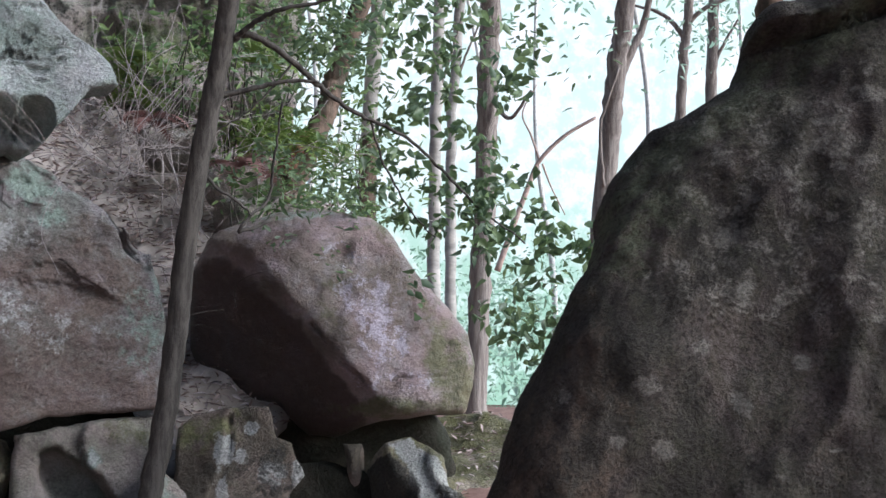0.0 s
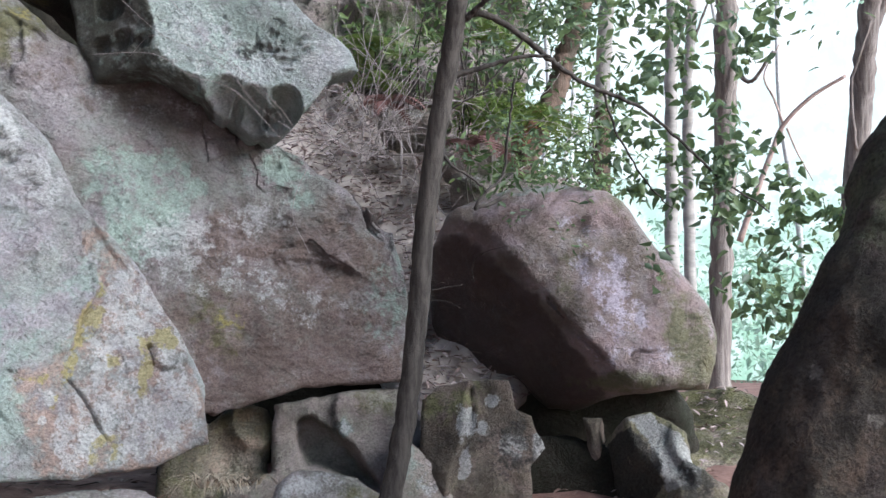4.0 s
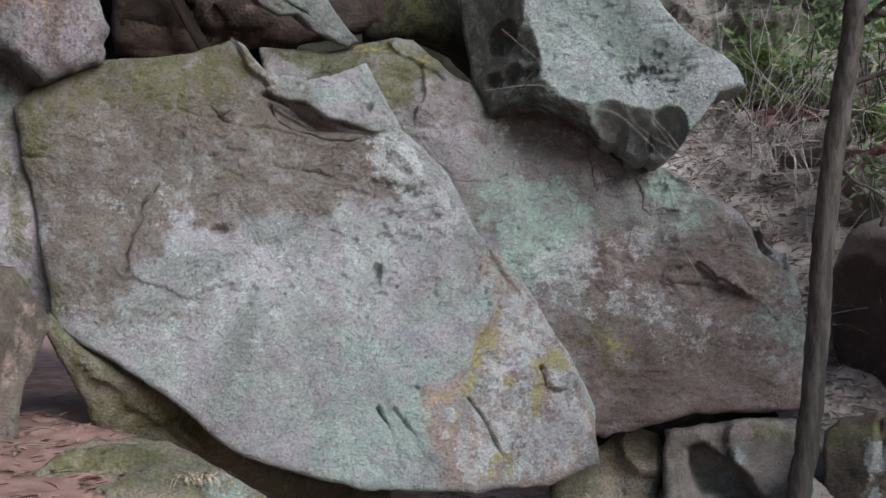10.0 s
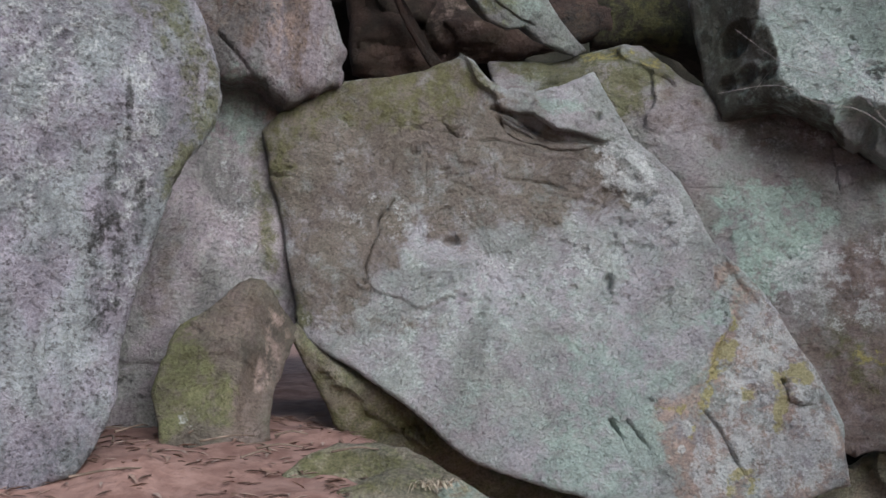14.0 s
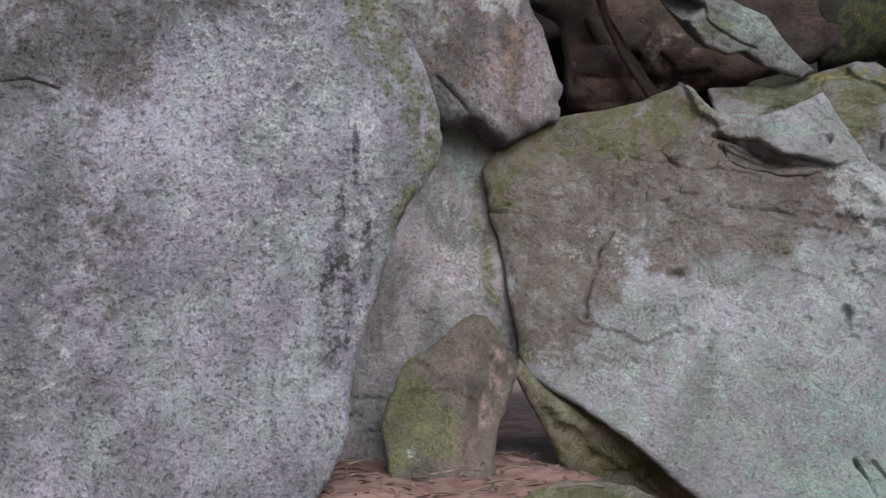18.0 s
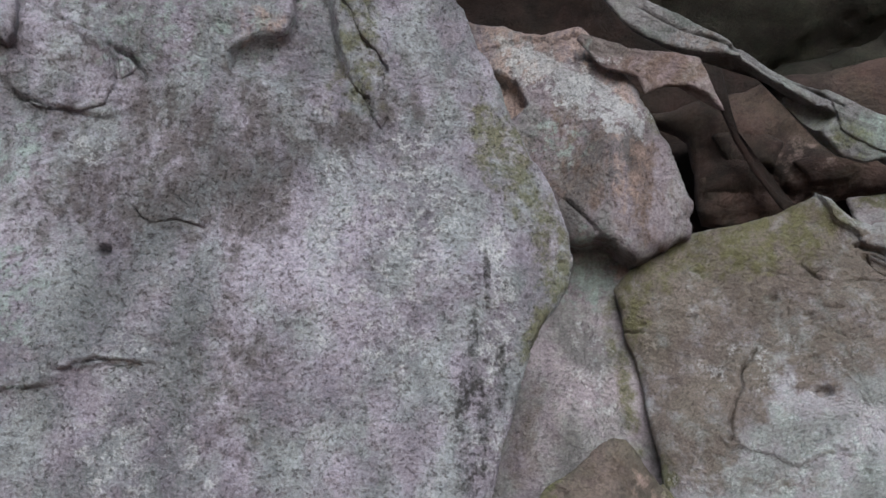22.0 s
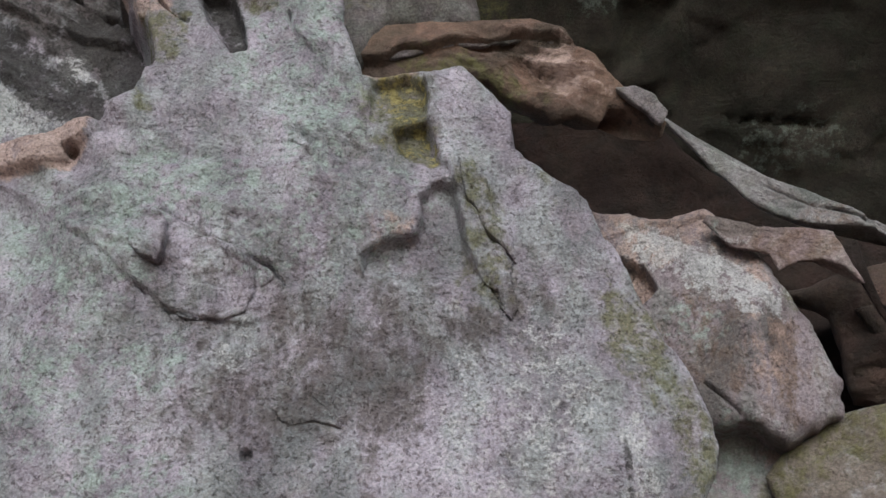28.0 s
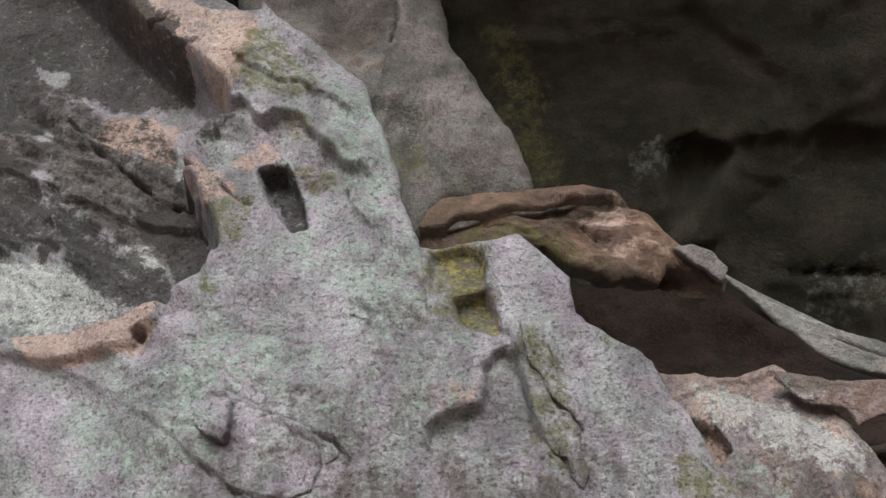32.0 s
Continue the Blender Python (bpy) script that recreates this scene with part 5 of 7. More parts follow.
rock("cheek_block", face(-1.036, 4.472, 2.902, -15, 8),
    [(-1.072, 1.004), (-0.665, 0.868), (-0.468, 0.835), (-0.276, 0.737), (-0.116, 0.760), (0.020, 0.670), (0.119, 0.544), (0.184, 0.354), (0.233, 0.157), (0.303, -0.049), (0.361, -0.178), (0.337, -0.273), (0.317, -0.315), (0.174, -0.401), (0.089, -0.445), (0.001, -0.359), (-0.095, -0.322), (-0.210, -0.338), (-0.342, -0.180), (-0.731, 0.189)],
    CHEEK, "rounded grey sandstone block with brown streaks", grid=0.008, edge=0.06, back=0.45, wobble=0.035, rough=0.035, seed=12,
    relief=[
        plate([(-0.544, 0.564), (-0.427, 0.496), (-0.382, 0.369), (-0.454, 0.313), (-0.528, 0.368)], -0.12, 0.008), step([(-0.584, 0.657), (-0.388, 0.709), (-0.251, 0.690), (-0.112, 0.734), (0.098, 0.624)], 0.03, 0.15), crack([(-0.215, -0.150), (-0.100, -0.270), (-0.011, -0.385), (0.077, -0.471)], 0.014, 0.05), lean([(-0.432, 0.101), (-0.262, -0.089), (-0.101, -0.284), (0.041, -0.469)], 0.5, 0.03), crack([(-0.202, -0.303), (-0.157, -0.360)], 0.01, 0.03), step([(0.095, 0.194), (0.121, 0.074), (0.076, -0.120)], 0.02, 0.1),
        crack([(0.090, 0.020), (0.080, -0.204), (0.097, -0.394)], 0.01, 0.012), crack([(0.158, 0.070), (0.150, -0.127), (0.117, -0.316)], 0.012, 0.012), swell(-0.073, 0.036, 0.317, 0.396, 0.07), layers(0.2, 0.035, 5, 75, squash=0.7), grooves(0.12, 0.015, 80, 3.0, 84, 0.12, -0.1, 0.12, 0.3), pocks(0.05, 0.012, 76, -0.243, 0.170, 0.317, 0.317, 0.2)],
    paint=blots([(5, [(-0.665, 0.878), (-0.468, 0.835), (-0.276, 0.737), (-0.116, 0.760), (0.073, 0.658), (0.166, 0.462), (0.031, 0.413), (-0.148, 0.553), (-0.341, 0.476), (-0.476, 0.520), (-0.584, 0.657)], 0.03, 0.5), (5, [(-0.544, 0.564), (-0.427, 0.496), (-0.382, 0.369), (-0.454, 0.313), (-0.528, 0.368)], 0.02, 0.9), (1, [(-0.308, 0.631), (-0.200, 0.589), (0.005, 0.430), (0.171, 0.191), (0.141, 0.135), (-0.027, 0.327), (-0.182, 0.401), (-0.285, 0.503)], 0.03, 0.85), (2, [(-0.401, 0.297), (-0.159, 0.338), (0.039, 0.143), (-0.008, -0.196), (-0.163, -0.242), (-0.355, 0.084)], 0.04, 0.5), (1, [(-0.493, 0.725), (-0.240, 0.639), (-0.042, 0.476), (0.107, 0.274), (0.174, 0.072), (0.025, 0.124), (-0.172, 0.326), (-0.327, 0.443), (-0.459, 0.591)], 0.05, 0.55), (5, [(-0.688, 0.934), (-0.223, 0.737), (0.087, 0.392), (0.190, 0.043), (0.107, 0.274), (-0.133, 0.525), (-0.327, 0.595), (-0.427, 0.462), (-0.546, 0.546)], 0.05, 0.5), (5, -0.540, 0.672, 0.185, 0.119, 0.4), (5, 0.063, -0.006, 0.079, 0.264, 0.3), (2, -0.213, -0.122, 0.528, 0.317, 0.3), (2, 0.125, -0.125, 0.058, 0.317, 0.8), (2, 0.211, -0.133, 0.032, 0.238, 0.4), (1, -0.218, 0.535, 0.185, 0.079, 0.42), (1, 0.050, 0.258, 0.132, 0.079, 0.5), (5, -0.457, 0.376, 0.053, 0.053, 0.7), (0, -0.109, -0.378, 0.158, 0.106, 0.5), (0, -0.220, 0.138, 0.132, 0.158, 0.3), (3, 0.221, 0.299, 0.053, 0.132, 0.4)], seed=12))
LEDGE_SHEET = dict(rough=0.02, seed=13,
    relief=[layers(0.25, 0.018, 3, 71, squash=2.0), plate([(-0.147, 0.130), (0.007, 0.083), (0.075, -0.036), (-0.080, -0.019)], 0.015, 0.008), lean([(0.126, 0.097), (0.128, -0.015), (0.200, -0.201)][::-1], -0.1)],
    paint=blots([(1, -0.187, -0.035, 0.245, 0.082, 0.5), (2, 0.327, -0.078, 0.299, 0.109, 0.6), (0, -0.126, 0.057, 0.136, 0.054, 0.3)], seed=13))
LIP_FLAKE = dict(rough=0.02, seed=14,
    relief=[layers(0.25, 0.02, 3, 72, squash=1.5), crack([(-0.209, 0.110), (-0.029, -0.008), (0.204, -0.101), (0.481, -0.288), (0.731, -0.419)], 0.012, 0.03), step([(0.829, -0.503), (0.730, -0.446), (0.554, -0.371), (0.429, -0.299)], 0.03, 0.1), pit(0.229, -0.115, 0.028, 0.022, 0.03)],
    paint=blots([(3, 0.720, -0.573, 0.112, 0.112, 0.45), (0, 0.878, -0.546, 0.168, 0.112, 0.5), (2, 0.047, -0.093, 0.224, 0.084, 0.4)], seed=14))
lip_flake = rock("lip_flake", face(-0.676, 4.596, 3.604, -18, -10),
    [(-0.709, 0.614), (-0.625, 0.530), (-0.528, 0.390), (-0.337, 0.251), (-0.167, 0.135), (0.004, 0.043), (0.209, -0.069), (0.234, -0.092), (0.487, -0.271), (0.613, -0.330), (0.739, -0.389), (0.642, -0.333), (0.883, -0.451), (0.990, -0.490), (1.072, -0.596), (1.222, -0.754), (1.156, -0.786), (1.103, -0.781), (0.969, -0.742), (0.887, -0.662), (0.794, -0.681), (0.701, -0.649), (0.619, -0.557), (0.592, -0.518), (0.684, -0.453), (0.558, -0.394), (0.433, -0.308), (0.332, -0.237), (0.223, -0.156), (0.063, -0.118), (-0.096, -0.071), (-0.224, -0.000), (-0.303, 0.066), (-0.365, 0.152), (-0.431, 0.218), (-0.510, 0.332), (-0.593, 0.431), (-0.665, 0.521)],
    LIP, "thin pale grey rock lip along the cave mouth", grid=0.007, edge=0.025, back=0.1, wobble=0.012, **LIP_FLAKE)
for outline in ([(0.228, -0.129), (0.430, -0.272), (0.581, -0.346), (0.553, -0.390), (0.403, -0.303), (0.252, -0.184)], [(0.663, -0.389), (0.850, -0.481), (0.984, -0.546), (0.933, -0.651), (0.799, -0.586), (0.692, -0.520)]):
    flake(lip_flake, face(-0.676, 4.596, 3.604, -18, -10), outline, LIP, "", 0.014, **LIP_FLAKE)
ORANGE_LEDGE = dict(rough=0.03, seed=15,
    relief=[step([(-0.770, 0.038), (-0.494, 0.066), (-0.274, 0.100), (-0.055, 0.105), (0.109, 0.111), (0.242, 0.079)], 0.08, 0.3, 0.008), crack([(0.074, -0.017), (0.150, -0.091), (0.228, -0.115)], 0.008, 0.025), crack([(0.184, 0.025), (0.287, -0.035), (0.323, -0.089)], 0.008, 0.02), grooves(0.14, 0.05, -28, 3.0, 73, 0.071, -0.085, 0.5, 0.25), lean([(-0.440, -0.076), (-0.114, -0.001), (0.067, -0.151), (0.217, -0.278), (0.428, -0.247)], 0.8, 0.05), swell(0.337, -0.074, 0.14, 0.1, 0.06)],
    paint=blots([(2, [(-0.826, 0.060), (-0.494, 0.066), (-0.193, 0.075), (-0.058, 0.029), (0.067, -0.151), (0.216, -0.294), (0.185, -0.356), (-0.119, -0.136), (-0.440, -0.143), (-0.768, -0.014)], 0.05, 0.75), (3, [(-0.549, 0.036), (-0.194, 0.040), (-0.009, -0.078), (0.141, -0.240), (0.035, -0.264), (-0.144, -0.100), (-0.440, -0.109)], 0.05, 0.6), (5, [(0.052, 0.071), (0.240, 0.054), (0.410, -0.147), (0.426, -0.263), (0.273, -0.218), (0.098, -0.070)], 0.05, 0.55), (4, [(0.396, -0.309), (0.531, -0.255), (0.673, -0.363), (0.668, -0.451), (0.524, -0.319)], 0.03, 0.6)], seed=15))
orange_ledge = rock("orange_ledge", face(-1.782, 3.738, 4.302, -26, 5),
    [(-0.837, 0.384), (-0.719, 0.235), (-0.551, 0.249), (-0.193, 0.256), (0.113, 0.228), (0.258, 0.119), (0.366, -0.015), (0.469, -0.168), (0.630, -0.295), (0.685, -0.389), (0.663, -0.450), (0.615, -0.377), (0.525, -0.310), (0.438, -0.299), (0.394, -0.366), (0.291, -0.333), (0.194, -0.347), (0.044, -0.242), (-0.112, -0.103), (-0.278, -0.106), (-0.440, -0.126), (-0.713, -0.019)],
    OCHRE, "orange sandstone ledge under a thin grey crust", grid=0.007, edge=0.02, back=0.15, wobble=0.014, **ORANGE_LEDGE)
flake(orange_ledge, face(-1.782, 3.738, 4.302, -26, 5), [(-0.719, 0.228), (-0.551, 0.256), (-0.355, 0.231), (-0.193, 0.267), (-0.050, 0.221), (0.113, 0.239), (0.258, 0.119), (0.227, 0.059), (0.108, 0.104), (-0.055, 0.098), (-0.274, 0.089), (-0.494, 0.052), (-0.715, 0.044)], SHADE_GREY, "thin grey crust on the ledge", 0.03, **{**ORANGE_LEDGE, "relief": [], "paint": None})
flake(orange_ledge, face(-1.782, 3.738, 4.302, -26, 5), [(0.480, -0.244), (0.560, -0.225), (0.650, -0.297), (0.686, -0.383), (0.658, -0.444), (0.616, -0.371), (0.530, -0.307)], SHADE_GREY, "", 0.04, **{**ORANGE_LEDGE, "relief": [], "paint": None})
ledge_sheet = rock("ledge_sheet", face(-1.052, 4.427, 3.449, -15, -5),
    [(-0.114, 0.092), (-0.079, 0.145), (0.044, 0.083), (0.132, 0.029), (0.273, 0.008), (0.461, -0.040), (0.514, -0.167), (0.566, -0.304), (0.535, -0.289), (0.480, -0.218), (0.401, -0.160), (0.300, -0.152), (0.203, -0.188), (0.175, -0.098), (0.011, -0.030)],
    PINKISH, "thin pink sandstone sheet arching over the dark hollow", grid=0.006, edge=0.012, back=0.05, wobble=0.014, **LEDGE_SHEET)
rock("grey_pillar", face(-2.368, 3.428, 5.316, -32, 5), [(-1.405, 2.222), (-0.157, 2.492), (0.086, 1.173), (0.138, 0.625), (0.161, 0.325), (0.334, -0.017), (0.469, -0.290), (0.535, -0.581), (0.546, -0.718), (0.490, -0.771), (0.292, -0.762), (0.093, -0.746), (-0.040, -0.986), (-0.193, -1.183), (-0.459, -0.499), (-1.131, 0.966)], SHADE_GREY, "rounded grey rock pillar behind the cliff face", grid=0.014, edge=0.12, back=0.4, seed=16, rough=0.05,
    relief=[step([(-0.152, 0.848), (-0.114, 0.434), (-0.216, 0.111), (-0.251, -0.153)], 0.09, 0.3), grooves(0.3, 0.05, 70, 3.0, 27, -0.154, -0.205, 0.932, 1.243), crack([(-0.112, 0.738), (-0.153, 0.388), (-0.241, 0.113), (-0.230, -0.068)], 0.018, 0.05), crack([(-0.241, 0.113), (-0.091, 0.192), (0.161, 0.191)], 0.014, 0.03), crack([(0.064, -0.473), (0.074, -0.632), (0.112, -0.749)], 0.01, 0.02)],
    paint=blots([(2, -0.410, 0.365, 0.186, 0.311, 0.4), (1, -0.096, -0.378, 0.124, 0.124, 0.25), (3, -0.068, -0.502, 0.124, 0.155, 0.3)], seed=16))
rock("cave_roof", face(-1.082, 6.001, 4.937, -12, -52), [(-3.744, 6.101), (-4.025, 4.015), (-3.439, 3.090), (-3.045, 2.491), (-2.548, 1.358), (-1.933, 0.315), (-1.011, -1.268), (0.147, -2.362), (2.625, -3.320), (3.361, -1.106), (1.776, 2.089), (2.005, 3.649)], CAVE_SHADE, "dark overhanging cave roof with faint green stains", category="cliff", grid=0.035, edge=0.15, back=0.6, rough=0.12, waves=1.3, seed=17,
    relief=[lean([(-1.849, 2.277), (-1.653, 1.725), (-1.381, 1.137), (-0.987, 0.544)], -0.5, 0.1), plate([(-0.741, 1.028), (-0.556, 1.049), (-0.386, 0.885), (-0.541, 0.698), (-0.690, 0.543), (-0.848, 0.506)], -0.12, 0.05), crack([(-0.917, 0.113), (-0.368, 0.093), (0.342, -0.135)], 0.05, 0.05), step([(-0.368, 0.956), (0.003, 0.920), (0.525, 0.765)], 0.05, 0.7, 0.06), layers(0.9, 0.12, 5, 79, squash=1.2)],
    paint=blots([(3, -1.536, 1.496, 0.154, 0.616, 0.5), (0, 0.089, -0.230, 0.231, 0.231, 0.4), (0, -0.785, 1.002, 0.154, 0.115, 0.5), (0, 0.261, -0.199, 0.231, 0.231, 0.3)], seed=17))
# Roof added out of view to hold skylight off the upper cliff.
rock("unseen_overhang", pose(-2.2, 4.9, 6.9, 180, 0, 0), [(-4.5, -3.0), (-4.5, 2.0), (-2.0, 3.4), (1.2, 3.4), (3.2, 2.4), (3.8, -1.0), (3.2, -4.0)], CAVE_SHADE, "unseen rock roof added to shade the upper cliff", category="cliff", grid=0.09, edge=0.3, back=0.8, rough=0.15, waves=1.5, seed=47)
rock("ochre_hollow", face(-0.630, 5.937, 3.510, -12, -8), [(-2.533, 2.161), (-1.910, 2.005), (-1.409, 1.639), (-1.073, 1.314), (-0.821, 0.976), (-0.413, 0.627), (0.061, 0.473), (0.350, 0.246), (0.922, -0.026), (0.821, -0.757), (0.081, -0.692), (-0.531, -0.504), (-0.811, 0.005), (-1.292, 0.420), (-1.796, 0.933), (-2.337, 1.402)], RUST_SHADE, "rust-red hollow with shade in its colour and a grey rounded floor", category="cliff", grid=0.022, edge=0.1, back=0.4, rough=0.08, waves=0.5, seed=18,
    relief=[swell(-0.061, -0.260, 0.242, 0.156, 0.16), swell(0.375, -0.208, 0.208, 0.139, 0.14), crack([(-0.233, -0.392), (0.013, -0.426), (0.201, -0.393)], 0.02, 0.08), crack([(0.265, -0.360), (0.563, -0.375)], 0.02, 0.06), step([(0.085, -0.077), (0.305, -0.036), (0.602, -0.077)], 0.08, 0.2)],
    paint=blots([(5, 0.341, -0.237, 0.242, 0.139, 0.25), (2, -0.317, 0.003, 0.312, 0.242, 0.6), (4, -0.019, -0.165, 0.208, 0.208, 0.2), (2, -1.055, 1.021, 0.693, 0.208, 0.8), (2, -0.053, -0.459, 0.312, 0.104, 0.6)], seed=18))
rock("thin_rib", face(-0.488, 5.097, 3.215, -12, 0), [(-0.195, 0.413), (-0.097, 0.415), (-0.065, 0.163), (-0.029, -0.023), (0.053, -0.209), (0.138, -0.348), (0.208, -0.397), (0.154, -0.420), (0.111, -0.359), (0.025, -0.220), (-0.057, -0.034), (-0.112, 0.138), (-0.170, 0.269)], RUST_SHADE, "thin curved rock rib across the hollow", grid=0.01, edge=0.012, back=0.05, rough=0.006, wobble=0.006, seed=19)
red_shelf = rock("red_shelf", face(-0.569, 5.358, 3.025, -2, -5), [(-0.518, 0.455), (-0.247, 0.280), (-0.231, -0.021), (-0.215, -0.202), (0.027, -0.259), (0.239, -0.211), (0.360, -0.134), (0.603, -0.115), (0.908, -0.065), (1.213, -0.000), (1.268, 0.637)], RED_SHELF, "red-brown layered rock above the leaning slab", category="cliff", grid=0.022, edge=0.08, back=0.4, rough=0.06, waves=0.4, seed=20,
    relief=[crack([(-0.238, -0.063), (0.001, -0.090), (0.150, -0.058), (0.300, -0.100)], 0.02, 0.06), crack([(0.089, 0.150), (0.179, 0.032), (0.270, -0.131)], 0.02, 0.06), swell(-0.060, 0.029, 0.185, 0.108, 0.1), swell(0.419, 0.036, 0.216, 0.108, 0.1), step([(-0.208, -0.152), (0.001, -0.164), (0.240, -0.161)], 0.05, 0.2)],
    paint=blots([(2, -0.060, -0.031, 0.277, 0.216, 0.6), (5, 0.419, 0.006, 0.277, 0.154, 0.2), (4, 1.021, 0.045, 0.246, 0.185, 0.5)], seed=20))
for k, outline in enumerate(([(-0.203, 0.042), (-0.120, 0.082), (-0.000, 0.072), (0.108, -0.022), (0.061, -0.124), (-0.074, -0.150), (-0.178, -0.116)], [(0.269, 0.079), (0.418, 0.120), (0.569, 0.104), (0.636, -0.006), (0.540, -0.076), (0.345, -0.070)], [(-0.121, 0.266), (0.118, 0.285), (0.238, 0.183), (0.179, 0.077), (-0.030, 0.089)])):
    flake(red_shelf, face(-0.569, 5.358, 3.025, -2, -5), outline, RED_SHELF, "rounded red-brown block" if k == 0 else "", 0.06, edge=0.05, grid=0.012, back=0.2, seed=90 + k)
# Closing rock added behind the slabs; its dark colour stands for shade.
rock("cliff_behind", face(0.248, 6.913, 3.499, 0, -8), [(-3.183, -1.023), (-3.158, 0.425), (-0.011, 0.859), (1.533, 2.149), (2.227, 0.643), (2.066, -0.587), (0.819, -0.880)], CAVE_SHADE, "added cliff closing the gaps behind the slabs, coloured dark for shade", category="cliff", grid=0.05, edge=0.2, back=0.8, rough=0.1, seed=21)

rock("wedge_stone", face(-1.127, 4.146, 1.316, -14, 14), [(-0.202, 0.122), (-0.177, 0.164), (-0.095, 0.217), (-0.009, 0.301), (0.058, 0.363), (0.114, 0.393), (0.167, 0.384), (0.243, 0.292), (0.317, 0.207), (0.272, 0.075), (0.235, -0.042), (0.187, -0.360), (0.140, -0.392), (0.075, -0.390), (-0.076, -0.371), (-0.225, -0.339), (-0.260, -0.106), (-0.239, -0.016)], WEDGE, "mossy brown stone wedged upright on the dirt beside the slab", category="stone", grid=0.01, edge=0.02, back=0.2, rough=0.02, seed=22,
    relief=[facets([([(-0.083, -0.113)][0][0], [(-0.083, -0.113)][0][1], 0.08, 0.1, 0.1), ([(0.083, 0.235)][0][0], [(0.083, 0.235)][0][1], 0.03, 0.1, -0.5), ([(0.178, -0.093)][0][0], [(0.178, -0.093)][0][1], 0.0, -1.1, -0.1)], 0.012), crack([(-0.190, 0.151), (-0.115, 0.167), (-0.081, 0.139)], 0.012, 0.03), step([(-0.110, 0.028), (0.021, 0.046), (0.122, -0.024)], 0.02, 0.1), pit(0.122, -0.047, 0.043, 0.071, 0.02)],
    paint=blots([(2, [(0.073, 0.125), (0.178, 0.078), (0.141, -0.109), (0.095, -0.245), (0.049, -0.246), (0.066, -0.017)], 0.03, 0.85), (5, [(0.180, 0.270), (0.274, 0.246), (0.236, 0.078), (0.176, -0.108), (0.141, -0.109), (0.166, 0.078)], 0.03, 0.35), (3, [(-0.288, -0.020), (-0.198, 0.147), (-0.115, 0.148), (-0.008, 0.029), (0.073, -0.028), (0.049, -0.268), (-0.234, -0.316)], 0.04, 0.72), (3, [(-0.221, 0.123), (-0.163, 0.196), (-0.104, 0.220), (-0.126, 0.124), (-0.195, 0.028)], 0.03, 0.8), (1, -0.108, -0.213, 0.043, 0.038, 0.35), (2, [(-0.033, 0.245), (0.146, 0.394), (0.275, 0.270), (0.236, 0.078), (0.132, 0.125), (0.038, 0.149)], 0.04, 0.5), (2, 0.114, -0.184, 0.052, 0.142, 0.6)], seed=22))

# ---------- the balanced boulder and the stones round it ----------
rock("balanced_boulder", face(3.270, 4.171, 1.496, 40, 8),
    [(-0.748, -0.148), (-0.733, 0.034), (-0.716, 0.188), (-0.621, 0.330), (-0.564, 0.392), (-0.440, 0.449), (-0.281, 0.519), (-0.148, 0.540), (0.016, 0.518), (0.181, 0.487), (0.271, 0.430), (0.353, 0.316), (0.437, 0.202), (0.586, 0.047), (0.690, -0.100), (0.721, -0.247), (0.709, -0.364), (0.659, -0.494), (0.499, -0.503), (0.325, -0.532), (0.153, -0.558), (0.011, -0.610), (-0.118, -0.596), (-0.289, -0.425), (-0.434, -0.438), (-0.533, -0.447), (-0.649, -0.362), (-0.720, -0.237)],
    BROWN, "brown boulder with a pale painted sheen, balanced on smaller stones", category="boulder", grid=0.009, edge=0.07, back=0.7, rough=0.035, waves=0.4, wobble=0.012, seed=25,
    relief=[facets([([(0.029, 0.000)][0][0], [(0.029, 0.000)][0][1], 0.3, -0.22, 0.0), ([(-0.201, -0.002)][0][0], [(-0.201, -0.002)][0][1], 0.3, 0.6, 0.75), ([(-0.097, 0.413)][0][0], [(-0.097, 0.413)][0][1], 0.26, 0.0, -0.9), ([(0.551, -0.111)][0][0], [(0.551, -0.111)][0][1], 0.22, -0.9, -0.5), ([(0.322, -0.471)][0][0], [(0.322, -0.471)][0][1], 0.26, 0.0, 1.8)], 0.02),
        pit(0.024, 0.250, 0.082, 0.087, 0.05, 1), pit(0.056, 0.059, 0.052, 0.076, 0.035, 1), pit(0.290, -0.113, 0.117, 0.146, 0.03, 1), crack([(-0.084, -0.088), (0.034, -0.245), (0.179, -0.372)], 0.012, 0.02), crack([(0.293, -0.343), (0.493, -0.319), (0.609, -0.298)], 0.012, 0.02)],
    # First outline darkens the shaded lower-left facet, second paints the sheen.
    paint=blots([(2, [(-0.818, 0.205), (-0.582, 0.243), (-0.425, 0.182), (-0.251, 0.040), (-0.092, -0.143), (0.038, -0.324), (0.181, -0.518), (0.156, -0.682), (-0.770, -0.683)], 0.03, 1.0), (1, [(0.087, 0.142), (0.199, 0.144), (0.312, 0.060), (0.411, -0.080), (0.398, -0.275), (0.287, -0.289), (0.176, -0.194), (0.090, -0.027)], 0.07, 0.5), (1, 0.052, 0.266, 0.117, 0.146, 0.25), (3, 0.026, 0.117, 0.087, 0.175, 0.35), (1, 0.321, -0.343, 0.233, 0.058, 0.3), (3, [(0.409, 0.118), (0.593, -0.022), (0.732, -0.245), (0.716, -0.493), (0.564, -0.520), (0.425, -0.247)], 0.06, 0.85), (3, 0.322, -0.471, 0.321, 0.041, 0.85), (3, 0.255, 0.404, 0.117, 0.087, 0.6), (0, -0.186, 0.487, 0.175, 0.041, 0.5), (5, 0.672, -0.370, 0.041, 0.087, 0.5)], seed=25))
